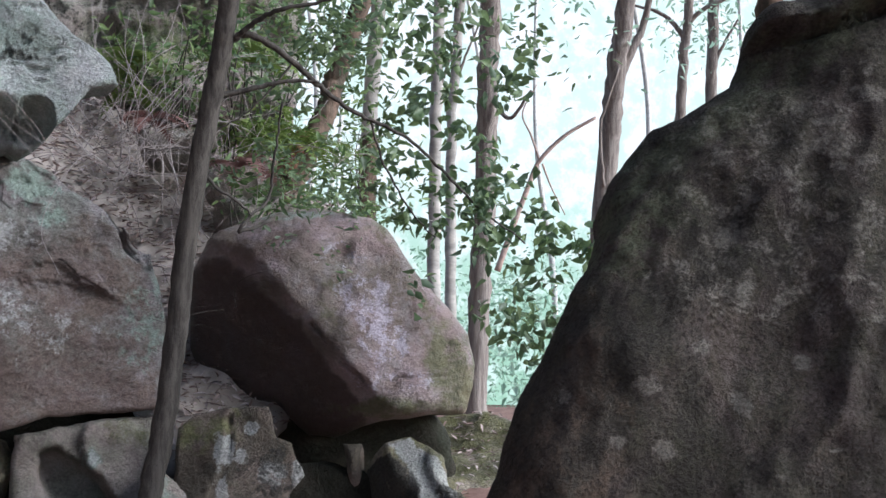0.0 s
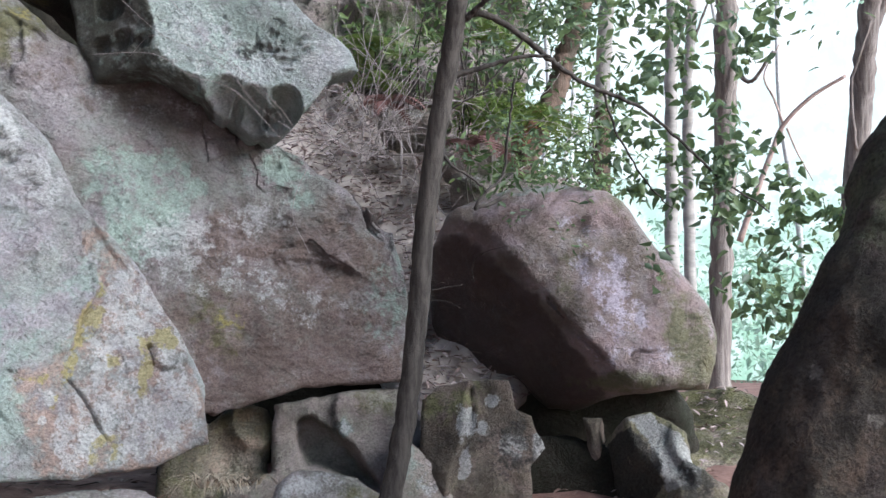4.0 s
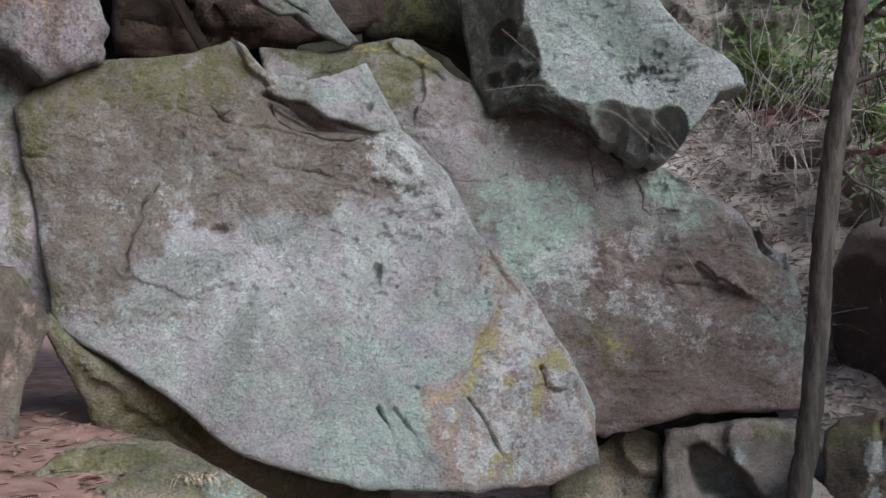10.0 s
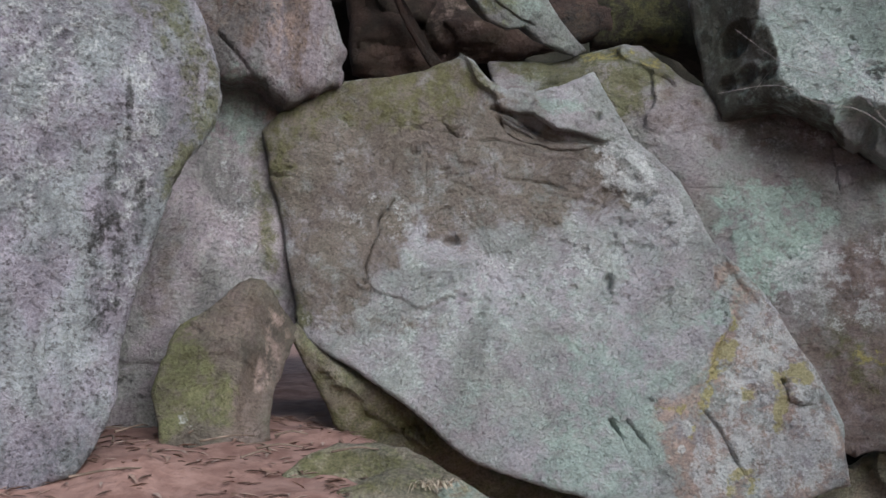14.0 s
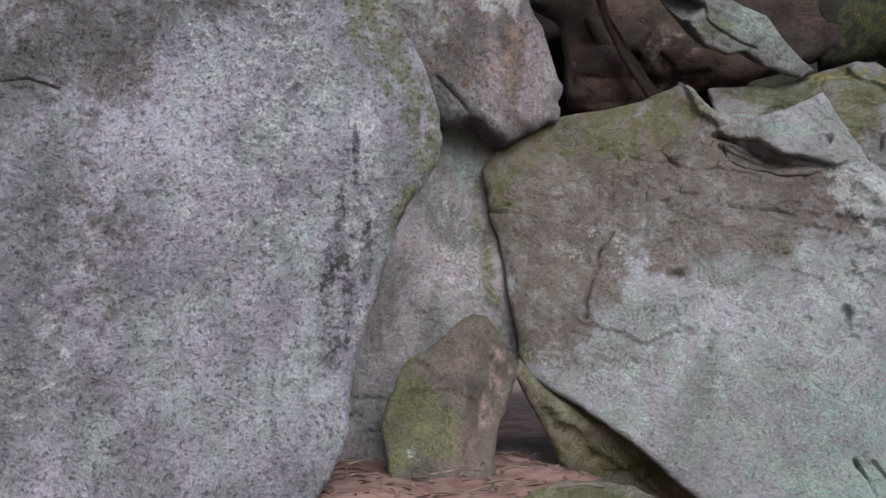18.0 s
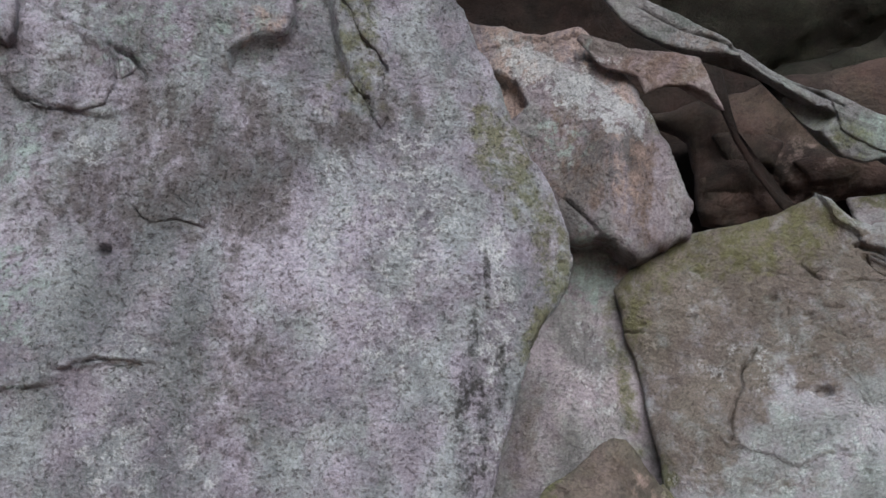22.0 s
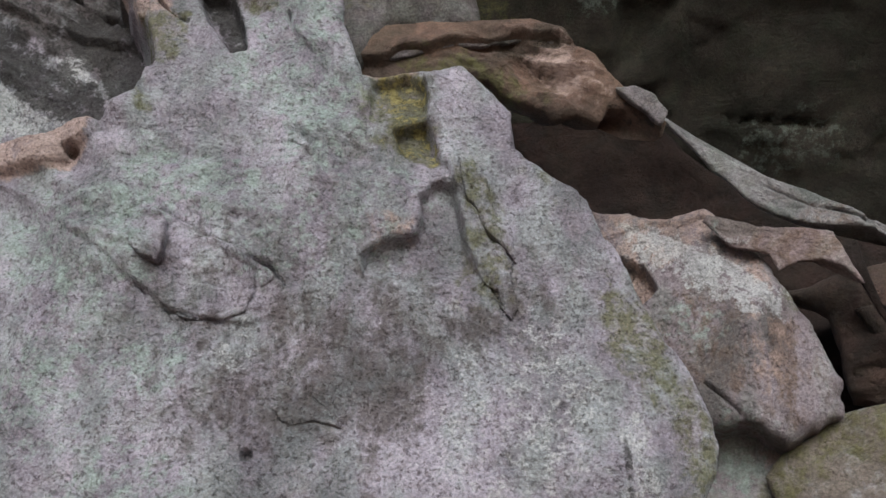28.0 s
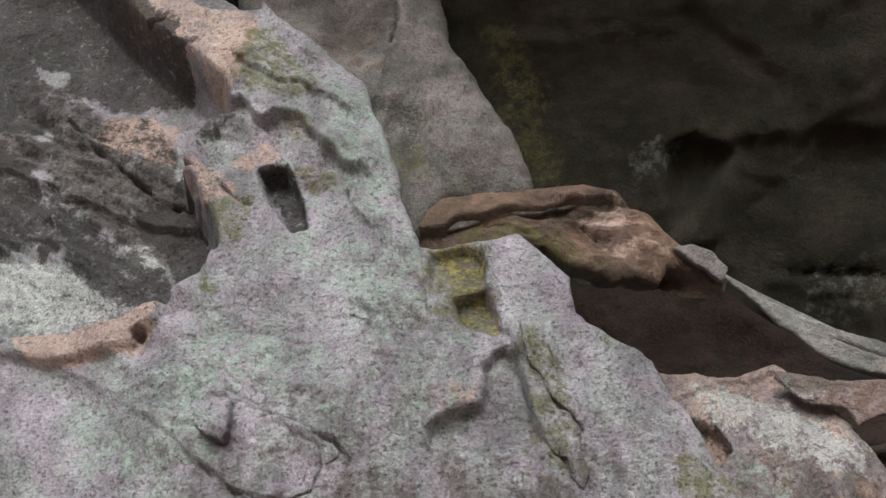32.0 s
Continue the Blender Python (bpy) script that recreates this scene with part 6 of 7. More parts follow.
rock("lichen_stone", face(2.707, 3.975, 0.875, 36, 10), [(-0.377, 0.113), (-0.300, 0.173), (-0.121, 0.204), (0.043, 0.222), (0.060, 0.062), (0.141, 0.040), (0.196, -0.075), (0.213, -0.111), (0.157, -0.200), (0.155, -0.407), (-0.405, -0.444), (-0.378, -0.115)], WEDGE, "lichen-spotted dark stone under the balanced boulder", category="stone", grid=0.012, edge=0.018, back=0.4, rough=0.04, seed=26,
    relief=[step([(-0.144, 0.176), (-0.156, -0.004), (-0.217, -0.208), (-0.240, -0.359)][::-1], 0.04, 0.3), crack([(-0.144, 0.176), (-0.118, 0.049), (-0.167, -0.105)], 0.01, 0.02), lean([(-0.157, 0.201), (-0.168, -0.004), (-0.241, -0.234)], 0.3)],
    paint=blots([(1, -0.167, -0.180, 0.032, 0.107, 0.95), (1, -0.156, 0.009, 0.053, 0.064, 0.9), (1, -0.080, -0.013, 0.037, 0.043, 0.9), (1, -0.044, 0.102, 0.037, 0.032, 0.9), (1, 0.177, -0.089, 0.027, 0.080, 0.8), (1, 0.043, -0.095, 0.069, 0.053, 0.6), (4, 0.043, -0.095, 0.160, 0.213, 0.5), (3, -0.220, 0.096, 0.160, 0.080, 0.6), (2, -0.294, -0.061, 0.107, 0.240, 0.6), (2, 0.006, 0.054, 0.160, 0.160, 0.5)], seed=26, size=0.08))
rock("mossy_prop", face(3.347, 3.648, 0.802, 46, 40), [(-0.251, 0.052), (-0.145, 0.134), (-0.008, 0.170), (0.159, 0.060), (0.188, -0.125), (0.344, -0.210), (0.341, -0.408), (0.013, -0.419), (-0.123, -0.281), (-0.184, -0.134)], MOSSY, "mossy stone with a pale streak and painted black shade, holding up the boulder", category="stone", grid=0.014, edge=0.05, back=0.4, seed=27,
    relief=[lean([(-0.114, 0.125), (-0.066, -0.033), (0.032, -0.152), (0.124, -0.209), (0.166, -0.435)], 1.4, 0.02), step([(0.080, 0.033), (0.110, -0.120), (0.189, -0.207)], 0.03, 0.1)],
    # Black outlines paint the shaded void beside the pale streak.
    paint=blots([(1, [(-0.117, 0.105), (-0.018, 0.142), (0.096, 0.033), (0.207, -0.125), (0.210, -0.251), (0.067, -0.253), (-0.017, -0.031)], 0.02, 1.0), (4, [(-0.347, -0.006), (-0.109, 0.061), (-0.017, -0.031), (0.053, -0.225), (-0.053, -0.411), (-0.307, -0.416)], 0.02, 1.0), (3, [(-0.198, 0.155), (-0.091, 0.223), (0.131, 0.226), (0.162, 0.097), (0.041, 0.063), (-0.045, 0.142)], 0.03, 0.85), (4, [(0.129, -0.150), (0.273, -0.087), (0.275, -0.321), (0.147, -0.323)], 0.03, 0.7)], seed=27))
# Added stone, coloured near black to give the void under the boulder its shade.
rock("shade_footing", face(3.50, 4.30, 0.789, 40, -25), [(-0.65, 0.40), (-0.182, 0.40), (0.412, 0.25), (0.534, 0.001), (0.6, -0.439), (-0.65, -0.434)], CAVE_SHADE, "added near-black stone standing in for the shade under the boulder", category="stone", grid=0.03, edge=0.08, back=0.3, seed=37)
# Second added black filler for the shaded gap.
rock("shade_gap_stone", face(3.13, 3.97, 0.60, 42, 10), [(-0.30, 0.16), (-0.05, 0.2), (0.22, 0.14), (0.42, 0.02), (0.5, -0.2), (-0.3, -0.25)], CAVE_SHADE, "added black stone standing in for the shaded gap under the boulder", category="stone", grid=0.02, edge=0.06, back=0.3, rough=0.03, seed=39)
rock("prop_stone", face(3.202, 3.895, 0.733, 44, 0), [(-0.071, 0.147), (0.026, 0.148), (0.053, -0.003), (0.108, -0.193), (0.135, -0.356), (0.025, -0.358), (-0.044, -0.087)], WEDGE, "narrow grey stone propping the boulder", category="stone", grid=0.014, edge=0.03, back=0.25, seed=28)
bank = rock("mossy_bank", face(4.373, 4.323, 0.703, 46, 62), [(-0.560, 0.246), (-0.322, 0.395), (-0.075, 0.490), (0.138, 0.463), (0.345, 0.373), (0.599, 0.130), (0.524, -0.813), (-0.334, -1.062), (-0.506, -0.391)], MOSSY, "mossy earth bank behind the boulder", category="bank", grid=0.02, edge=0.1, back=0.4, rough=0.05, seed=29,
    paint=blots([(3, -0.2, 0.1, 0.4, 0.5, 0.8), (3, 0.2, 0.2, 0.5, 0.25, 0.6)], seed=29))
near_bank = rock("mossy_bank", face(4.05, 4.0, 0.63, 46, 80), [(-0.62, 0.3), (-0.2, 0.45), (0.5, 0.4), (0.8, 0.1), (0.75, -0.6), (0.4, -1.1), (-0.3, -1.1), (-0.6, -0.4)], MOSSY, "low mossy bank strewn with leaves beside the propping stones", category="bank", grid=0.02, edge=0.1, back=0.4, rough=0.05, seed=48,
    paint=blots([(3, -0.3, 0.0, 0.35, 0.5, 0.9), (3, 0.3, 0.2, 0.4, 0.3, 0.5)], seed=48))
rock("hollow_block", face(2.019, 4.604, 0.771, 22, 8), [(-0.171, 0.184), (-0.110, 0.201), (0.001, 0.213), (0.145, 0.220), (0.278, 0.237), (0.403, 0.250), (0.466, 0.228), (0.482, 0.059), (0.492, -0.129), (0.461, -0.395), (-0.544, -0.408), (-0.383, -0.193), (-0.191, -0.137)], LOW_STONE, "sandstone block with a dark triangular hollow", grid=0.014, edge=0.04, back=0.3, rough=0.03, seed=30,
    relief=[plate([(-0.060, 0.094), (0.014, 0.108), (0.109, 0.028), (0.204, -0.052), (0.325, -0.215), (0.163, -0.164), (-0.000, -0.113), (-0.049, -0.027)], -0.16, 0.02), step([(0.351, -0.262), (0.164, 0.002), (0.110, 0.109), (0.124, 0.218)][::-1], 0.05, 0.3), crack([(0.110, 0.123), (0.150, 0.002), (0.271, -0.158), (0.338, -0.223)], 0.012, 0.04)],
    # The black blot deepens the hollow's shade by colour.
    paint=blots([(0, 0.173, 0.069, 0.039, 0.050, 1.0), (1, 0.173, 0.069, 0.034, 0.042, 0.75), (2, -0.110, 0.053, 0.112, 0.168, 0.35), (3, 0.302, 0.165, 0.112, 0.056, 0.45), (4, 0.055, -0.053, 0.112, 0.112, 0.3)], seed=30))
# Added backing whose dark colour makes the shadow line below the slab.
rock("shade_backing", face(2.376, 5.422, 0.899, 18, 0), [(-0.840, 0.126), (-0.325, 0.192), (0.651, 0.195), (0.716, -0.192), (0.325, -0.321), (-0.834, -0.512)], CAVE_SHADE, "added dark backing for the shaded gap under the slab", category="stone", grid=0.04, edge=0.1, back=0.3, seed=38)
rock("sandy_block", face(1.756, 4.845, 0.805, 18, 12), [(-0.255, 0.060), (-0.141, 0.046), (-0.033, 0.111), (0.059, 0.128), (0.139, 0.111), (0.178, 0.032), (0.142, -0.191), (0.196, -0.463), (-0.387, -0.462), (-0.367, 0.003)], MOSSY, "rounded tan sandstone block under the slab", grid=0.016, edge=0.06, back=0.3, rough=0.04, seed=31, relief=[pit(-0.084, -0.083, 0.086, 0.086, 0.05, 1), step([(-0.042, 0.098), (-0.028, -0.000), (0.056, -0.069), (0.163, -0.069)], 0.05, 0.15)], paint=blots([(5, -0.028, -0.138, 0.143, 0.114, 0.3), (2, 0.057, 0.056, 0.114, 0.086, 0.5)], seed=31))
rock("pale_block", face(2.163, 4.230, 0.817, 24, 15), [(0.133, 0.109), (0.207, -0.018), (0.306, -0.118), (0.375, -0.291), (0.370, -0.413), (-0.029, -0.422), (0.049, -0.223), (0.104, -0.046)], LOW_STONE, "pale lichen-dusted block beside the sapling", category="stone", grid=0.016, edge=0.04, back=0.25, seed=32, paint=blots([(0, 0.176, -0.098, 0.079, 0.158, 0.4), (1, 0.275, -0.171, 0.079, 0.106, 0.4)], seed=32))
rock("mossy_flat_stone", face(-0.372, 3.689, 0.941, -6, 55), [(-0.402, 0.062), (-0.310, 0.164), (-0.210, 0.218), (-0.085, 0.229), (0.042, 0.206), (0.145, 0.122), (0.244, 0.024), (0.377, -0.104), (0.419, -0.288), (-0.370, -0.270)], MOSSY, "flat green mossy stone at the foot of the slab", category="stone", grid=0.014, edge=0.05, back=0.3, seed=33, paint=blots([(3, -0.163, 0.104, 0.227, 0.062, 0.85), (0, 0.236, -0.087, 0.124, 0.082, 0.6)], seed=33))
rock("tan_round_stone", face(-0.369, 3.482, 0.916, -6, 50), [(-0.281, -0.014), (-0.173, 0.062), (-0.060, 0.136), (0.038, 0.176), (0.137, 0.134), (0.193, 0.052), (0.216, -0.116), (-0.271, -0.152)], MOSSY, "rounded tan stone in front of the slab", category="stone", grid=0.012, edge=0.08, back=0.25, rough=0.012, seed=34, paint=blots([(3, -0.019, 0.049, 0.176, 0.039, 0.4), (5, 0.019, -0.000, 0.117, 0.059, 0.2)], seed=34))
rock("flat_ledge_stone", face(0.747, 4.256, 0.671, 10, 45), [(-0.496, -0.000), (-0.417, 0.057), (-0.156, 0.056), (-0.144, 0.028), (0.022, 0.056), (0.389, 0.054), (0.456, -0.005), (0.486, -0.246), (-0.538, -0.186)], RECESS, "flat pale stone below the slab", category="stone", grid=0.016, edge=0.03, back=0.2, seed=35, paint=blots([(0, -0.283, -0.000, 0.194, 0.048, 0.6), (1, 0.179, -0.008, 0.218, 0.048, 0.3)], seed=35))
rock("spotted_stone", face(1.801, 3.925, 0.656, 20, 40), [(-0.258, -0.131), (-0.210, 0.076), (-0.137, 0.136), (-0.016, 0.124), (0.127, 0.075), (0.241, -0.006), (0.296, -0.185)], RECESS, "grey stone spotted with pale lichen", category="stone", grid=0.014, edge=0.05, back=0.25, seed=36, paint=blots([(1, -0.069, 0.053, 0.145, 0.073, 0.6), (3, 0.142, -0.001, 0.097, 0.048, 0.6)], seed=36))

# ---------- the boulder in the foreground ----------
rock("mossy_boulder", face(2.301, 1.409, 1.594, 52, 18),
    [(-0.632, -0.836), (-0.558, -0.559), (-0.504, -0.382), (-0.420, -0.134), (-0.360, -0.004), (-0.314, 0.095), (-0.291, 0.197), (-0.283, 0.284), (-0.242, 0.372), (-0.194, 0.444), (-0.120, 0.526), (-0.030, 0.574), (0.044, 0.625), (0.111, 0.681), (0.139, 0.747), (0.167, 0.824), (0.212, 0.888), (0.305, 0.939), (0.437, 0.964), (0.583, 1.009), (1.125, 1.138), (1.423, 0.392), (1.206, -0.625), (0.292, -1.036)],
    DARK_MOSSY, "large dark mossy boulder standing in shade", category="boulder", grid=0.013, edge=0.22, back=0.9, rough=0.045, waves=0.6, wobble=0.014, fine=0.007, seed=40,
    relief=[step([(0.185, 0.755), (0.291, 0.761), (0.412, 0.770), (0.518, 0.814), (0.715, 0.829)], 0.09, 0.3), crack([(0.177, 0.746), (0.291, 0.752), (0.411, 0.757), (0.517, 0.800)], 0.025, 0.06), layers(0.4, 0.022, 6, 61, squash=0.8), grooves(0.25, 0.02, 62, 2.5, 62, 0.3, 0.1, 1.2, 1.2)],
    # Moss along the upper rim is brightened to carry skylight as well.
    paint=blots([(1, 0.312, 0.450, 0.036, 0.017, 0.8), (1, 0.062, 0.124, 0.036, 0.033, 0.8), (1, 0.278, 0.203, 0.021, 0.017, 0.8), (1, 0.344, 0.316, 0.031, 0.014, 0.8), (1, 0.416, 0.331, 0.036, 0.017, 0.8), (1, 0.344, 0.002, 0.040, 0.017, 0.8), (1, 0.304, 0.009, 0.019, 0.017, 0.8), (1, -0.161, -0.283, 0.028, 0.019, 0.8), (1, 0.067, -0.320, 0.033, 0.031, 0.8), (1, 0.134, -0.089, 0.017, 0.014, 0.8), (1, -0.050, -0.023, 0.012, 0.011, 0.8), (1, -0.231, -0.424, 0.019, 0.017, 0.8), (1, 0.402, -0.101, 0.024, 0.021, 0.8), (1, 0.148, -0.493, 0.036, 0.017, 0.8), (1, -0.021, -0.179, 0.021, 0.017, 0.8), (1, 0.220, -0.204, 0.024, 0.019, 0.8), (1, 0.125, 0.236, 0.026, 0.021, 0.8), (1, 0.449, 0.533, 0.036, 0.019, 0.8), (1, -0.110, -0.434, 0.024, 0.021, 0.8), (1, -0.354, -0.301, 0.014, 0.021, 0.8), (1, 0.281, -0.423, 0.021, 0.012, 0.8), (3, [(-0.162, 0.423), (0.021, 0.507), (0.169, 0.737), (0.262, 0.771), (0.286, 0.679), (0.095, 0.488), (-0.090, 0.320), (-0.240, 0.156), (-0.284, 0.189)], 0.05, 0.75), (3, [(0.262, 0.771), (0.522, 0.855), (0.509, 0.726), (0.372, 0.640), (0.275, 0.537), (0.156, 0.522)], 0.05, 0.6), (3, [(-0.209, 0.321), (-0.060, 0.320), (0.007, 0.156), (-0.212, 0.030), (-0.284, 0.092)], 0.05, 0.5), (2, [(-0.491, -0.445), (-0.284, -0.094), (-0.144, -0.152), (-0.219, -0.545), (-0.514, -0.581)], 0.08, 0.55), (1, [(-0.054, 0.526), (0.502, 0.655), (0.427, -0.086), (-0.143, -0.092)], 0.05, 0.32)], size=0.14, seed=40))

# ---------- the slope behind ----------
hill = rock("litter_slope", face(2.895, 5.672, 2.138, 26, 42), [(-1.129, 1.349), (-0.392, 1.283), (0.086, 0.895), (0.464, 0.743), (0.899, 0.538), (1.315, 0.099), (1.369, -0.629), (1.109, -1.293), (0.618, -1.733), (0.156, -1.875), (-0.007, -1.153), (-0.620, -0.275)], SLOPE, "steep slope of soil and dry leaves behind the slab", category="slope", grid=0.03, edge=0.1, back=0.5, rough=0.12, waves=0.6, seed=45)
rock("upper_cliff", face(3.592, 6.868, 3.482, 28, 5), [(-1.479, -0.882), (-1.870, 2.716), (-0.483, 3.169), (1.108, 2.621), (1.219, 0.726), (1.073, -0.840), (1.191, -1.574), (0.010, -1.581)], HILLSIDE, "mossy broken cliff above the slope", category="cliff", grid=0.025, edge=0.15, back=0.8, rough=0.22, waves=0.6, seed=46,
    relief=[layers(0.5, 0.25, 5, 81, squash=1.6), pit(-0.039, -0.529, 0.308, 0.176, 0.3), pit(0.258, -0.617, 0.220, 0.132, 0.25), pit(-0.343, -0.041, 0.176, 0.220, 0.2)],
    paint=blots([(4, -0.082, -0.441, 0.396, 0.264, 0.5), (3, 0.000, -0.044, 0.396, 0.308, 0.6), (2, 0.637, -0.662, 0.396, 0.352, 0.6), (4, -0.433, 0.228, 0.704, 0.264, 0.4)], seed=46))

# ---------- rocks half buried in the slope ----------
for i, (x, y, z, w, h) in enumerate([(3.384, 5.037, 2.123, 0.26, 0.13), (3.075, 5.394, 2.568, 0.24, 0.09), (3.212, 5.057, 2.341, 0.20, 0.12)]):
    rnd = random.Random(500 + i)
    ring = [(w * math.cos(a) * rnd.uniform(0.75, 1.15), h * math.sin(a) * rnd.uniform(0.75, 1.15)) for a in np.radians(np.arange(0, 360, 40))]
    tagged(rock("slope_rock", face(x, y, z, 26 + rnd.uniform(-15, 15), 45), ring, LOW_STONE if i % 2 else HILLSIDE, "grey-brown rock half buried in the leaf-strewn slope", category="rock", grid=0.02, edge=0.03, back=0.25, rough=0.05, waves=0.2, seed=110 + i,
        relief=[layers(0.2, 0.06, 4, 120 + i, squash=1.4)], paint=blots([(3, 0.0, 0.6 * h, 0.8 * w, 0.4 * h, 0.6), (1, -0.3 * w, 0.0, 0.5 * w, 0.5 * h, 0.4)], seed=i)), group="rocks on the slope")


# ---------- trees ----------
def tube(points, radii, sides=10, seed=0, rough=0.0):
    """A tapered stem along points."""
    pts = [Vector(p) for p in points]
    verts, quads = [], []
    rnd = random.Random(seed)
    a = None
    for i, p in enumerate(pts):
        along = (pts[min(i + 1, len(pts) - 1)] - pts[max(i - 1, 0)]).normalized()
        a = along.orthogonal().normalized() if a is None else (a - along * a.dot(along)).normalized()
        b = along.cross(a)
        for k in range(sides):
            t = 2 * math.pi * k / sides
            verts.append(p + (a * math.cos(t) + b * math.sin(t)) * radii[i] * (1 + rough * rnd.uniform(-1, 1)))
        if i:
            o = (i - 1) * sides
            quads += [(o + k, o + (k + 1) % sides, o + sides + (k + 1) % sides, o + sides + k) for k in range(sides)]
    return [tuple(v) for v in verts], quads, [tuple(range(sides))[::-1], tuple(range(len(verts) - sides, len(verts)))]


def curved(points, each=8):
    """A smooth line through points."""
    p = [Vector(q) for q in points]
    p = [2 * p[0] - p[1], *p, 2 * p[-1] - p[-2]]
    out = []
    for i in range(1, len(p) - 2):
        for k in range(each):
            t = k / each
            out.append(0.5 * (2 * p[i] + (p[i + 1] - p[i - 1]) * t + (2 * p[i - 1] - 5 * p[i] + 4 * p[i + 1] - p[i + 2]) * t * t + (3 * p[i] - p[i - 1] - 3 * p[i + 1] + p[i + 2]) * t**3))
    return out + [p[-2]]


def stem(points, thick, thin, material, sides=10, seed=0, rough=0.05, each=8, crooked=0.0, flare=0.0):
    rnd = random.Random(seed)
    line = curved(points, each)
    n = len(line)
    line = [q + Vector([rnd.uniform(-crooked, crooked) for _ in range(3)]) for q in line]
    radii = [(thick + (thin - thick) * i / (n - 1)) * (1 + flare * math.exp(-6 * i / n)) for i in range(n)]
    v, q, e = tube(line, radii, sides, seed, rough)
    return mesh_of("stem", v, q, material, e)


def pieces(name, spots, length, width, material, seed=0, hang=0.5, flat=0.0, fold=0.25):
    """Many folded leaves, one at each spot; hang: how far they droop; flat: how far they lie on the ground."""
    rng = np.random.default_rng(seed)
    n = len(spots)
    way = rng.normal(size=(n, 3))
    way[:, 2] = way[:, 2] * (1 - flat) * 0.6 - hang
    way /= np.linalg.norm(way, axis=1)[:, None]
    side = np.cross(way, rng.normal(size=(n, 3)) * (1 - flat) + np.array([0, 0, flat * 3]))
    side /= np.linalg.norm(side, axis=1)[:, None] + 1e-9
    up = np.cross(side, way)
    s = rng.uniform(0.65, 1.25, n)[:, None]
    L, W = length * s, width * s
    p = np.asarray(spots)
    rows = [p, p + way * L * 0.3 + side * W * 0.5 + up * W * fold, p + way * L * 0.3 - side * W * 0.5 + up * W * fold, p + way * L * 0.4, p + way * L * 0.68 + side * W * 0.33 + up * W * fold * 0.5, p + way * L * 0.68 - side * W * 0.33 + up * W * fold * 0.5, p + way * L - up * W * 0.2]
    v = np.stack(rows, 1).reshape(-1, 3)
    o = 7 * np.arange(n)[:, None]
    t = np.concatenate([o + np.array(k) for k in ([0, 3, 1], [0, 2, 3], [1, 3, 4], [2, 5, 3], [3, 6, 4], [3, 5, 6])])
    return mesh_of(name, v, [], material, t.tolist())


def cloud(rows, seed=0):
    """Spots in uneven heaps: rows of centre, radius, number."""
    rng = np.random.default_rng(seed)
    out = []
    for c, r, n in rows:
        heaps = rng.normal(size=(max(2, n // 14), 3)) * r * 0.55
        k = rng.integers(0, len(heaps), n)
        out.append(np.array(c) + heaps[k] + rng.normal(size=(n, 3)) * r * 0.22)
    return np.concatenate(out)


def tree(name, label, points, thick, thin, bark, seed=0, **more):
    ob = tagged(new(name), label, "tree")
    part("trunk", stem(points, thick, thin, bark, 12, seed, 0.08, 10, **more), ob)
    return ob


def branch(ob, points, thick, thin, bark, seed=0):
    return part("branch", stem(points, thick, thin, bark, 6, seed, 0.05, 7, 0.004), ob)


sapling = tree("sapling", "slender dark sapling leaning beside the slab", [(1.799, 3.454, 0.585), (1.878, 3.464, 0.813), (1.943, 3.475, 1.114), (1.980, 3.475, 1.427), (2.000, 3.454, 1.768), (2.023, 3.389, 2.151), (2.036, 3.306, 2.463), (2.029, 3.245, 2.663), (1.982, 3.114, 3.040), (1.956, 2.937, 3.588)], 0.044, 0.036, BARK, 1, crooked=0.003)
branch(sapling, [(2.054, 3.279, 2.515), (2.110, 3.232, 2.549), (2.236, 3.191, 2.490), (2.373, 3.158, 2.393), (2.482, 3.154, 2.339), (2.618, 3.124, 2.280), (2.770, 3.073, 2.221), (2.974, 3.050, 2.090), (3.158, 3.029, 1.961), (3.373, 2.961, 1.825)], 0.016, 0.004, BARK, 2)
branch(sapling, [(2.056, 3.331, 2.324), (2.141, 3.271, 2.346), (2.240, 3.194, 2.383), (2.363, 3.127, 2.393)], 0.012, 0.006, BARK, 3)
branch(sapling, [(2.070, 3.265, 2.526), (2.093, 3.172, 2.577), (2.141, 3.062, 2.617), (2.236, 2.984, 2.643), (2.354, 2.870, 2.697)], 0.012, 0.005, BARK, 4)
branch(sapling, [(2.618, 3.124, 2.280), (2.681, 3.108, 2.110), (2.808, 3.093, 1.937), (2.892, 3.028, 1.823)], 0.006, 0.003, BARK, 5)
branch(sapling, [(2.014, 3.410, 2.066), (2.075, 3.386, 1.984), (2.169, 3.335, 1.913), (2.199, 3.321, 1.871)], 0.008, 0.003, BARK, 6)
branch(sapling, [(2.318, 3.361, 1.871), (2.167, 3.347, 1.816), (2.190, 3.327, 1.870), (2.302, 3.361, 1.959), (2.307, 3.329, 2.135), (2.307, 3.286, 2.331)], 0.009, 0.004, BARK, 7)
branch(sapling, [(2.279, 3.178, 2.474), (2.210, 3.224, 2.350), (2.119, 3.311, 2.240), (2.054, 3.362, 2.190)], 0.005, 0.002, BARK, 8)
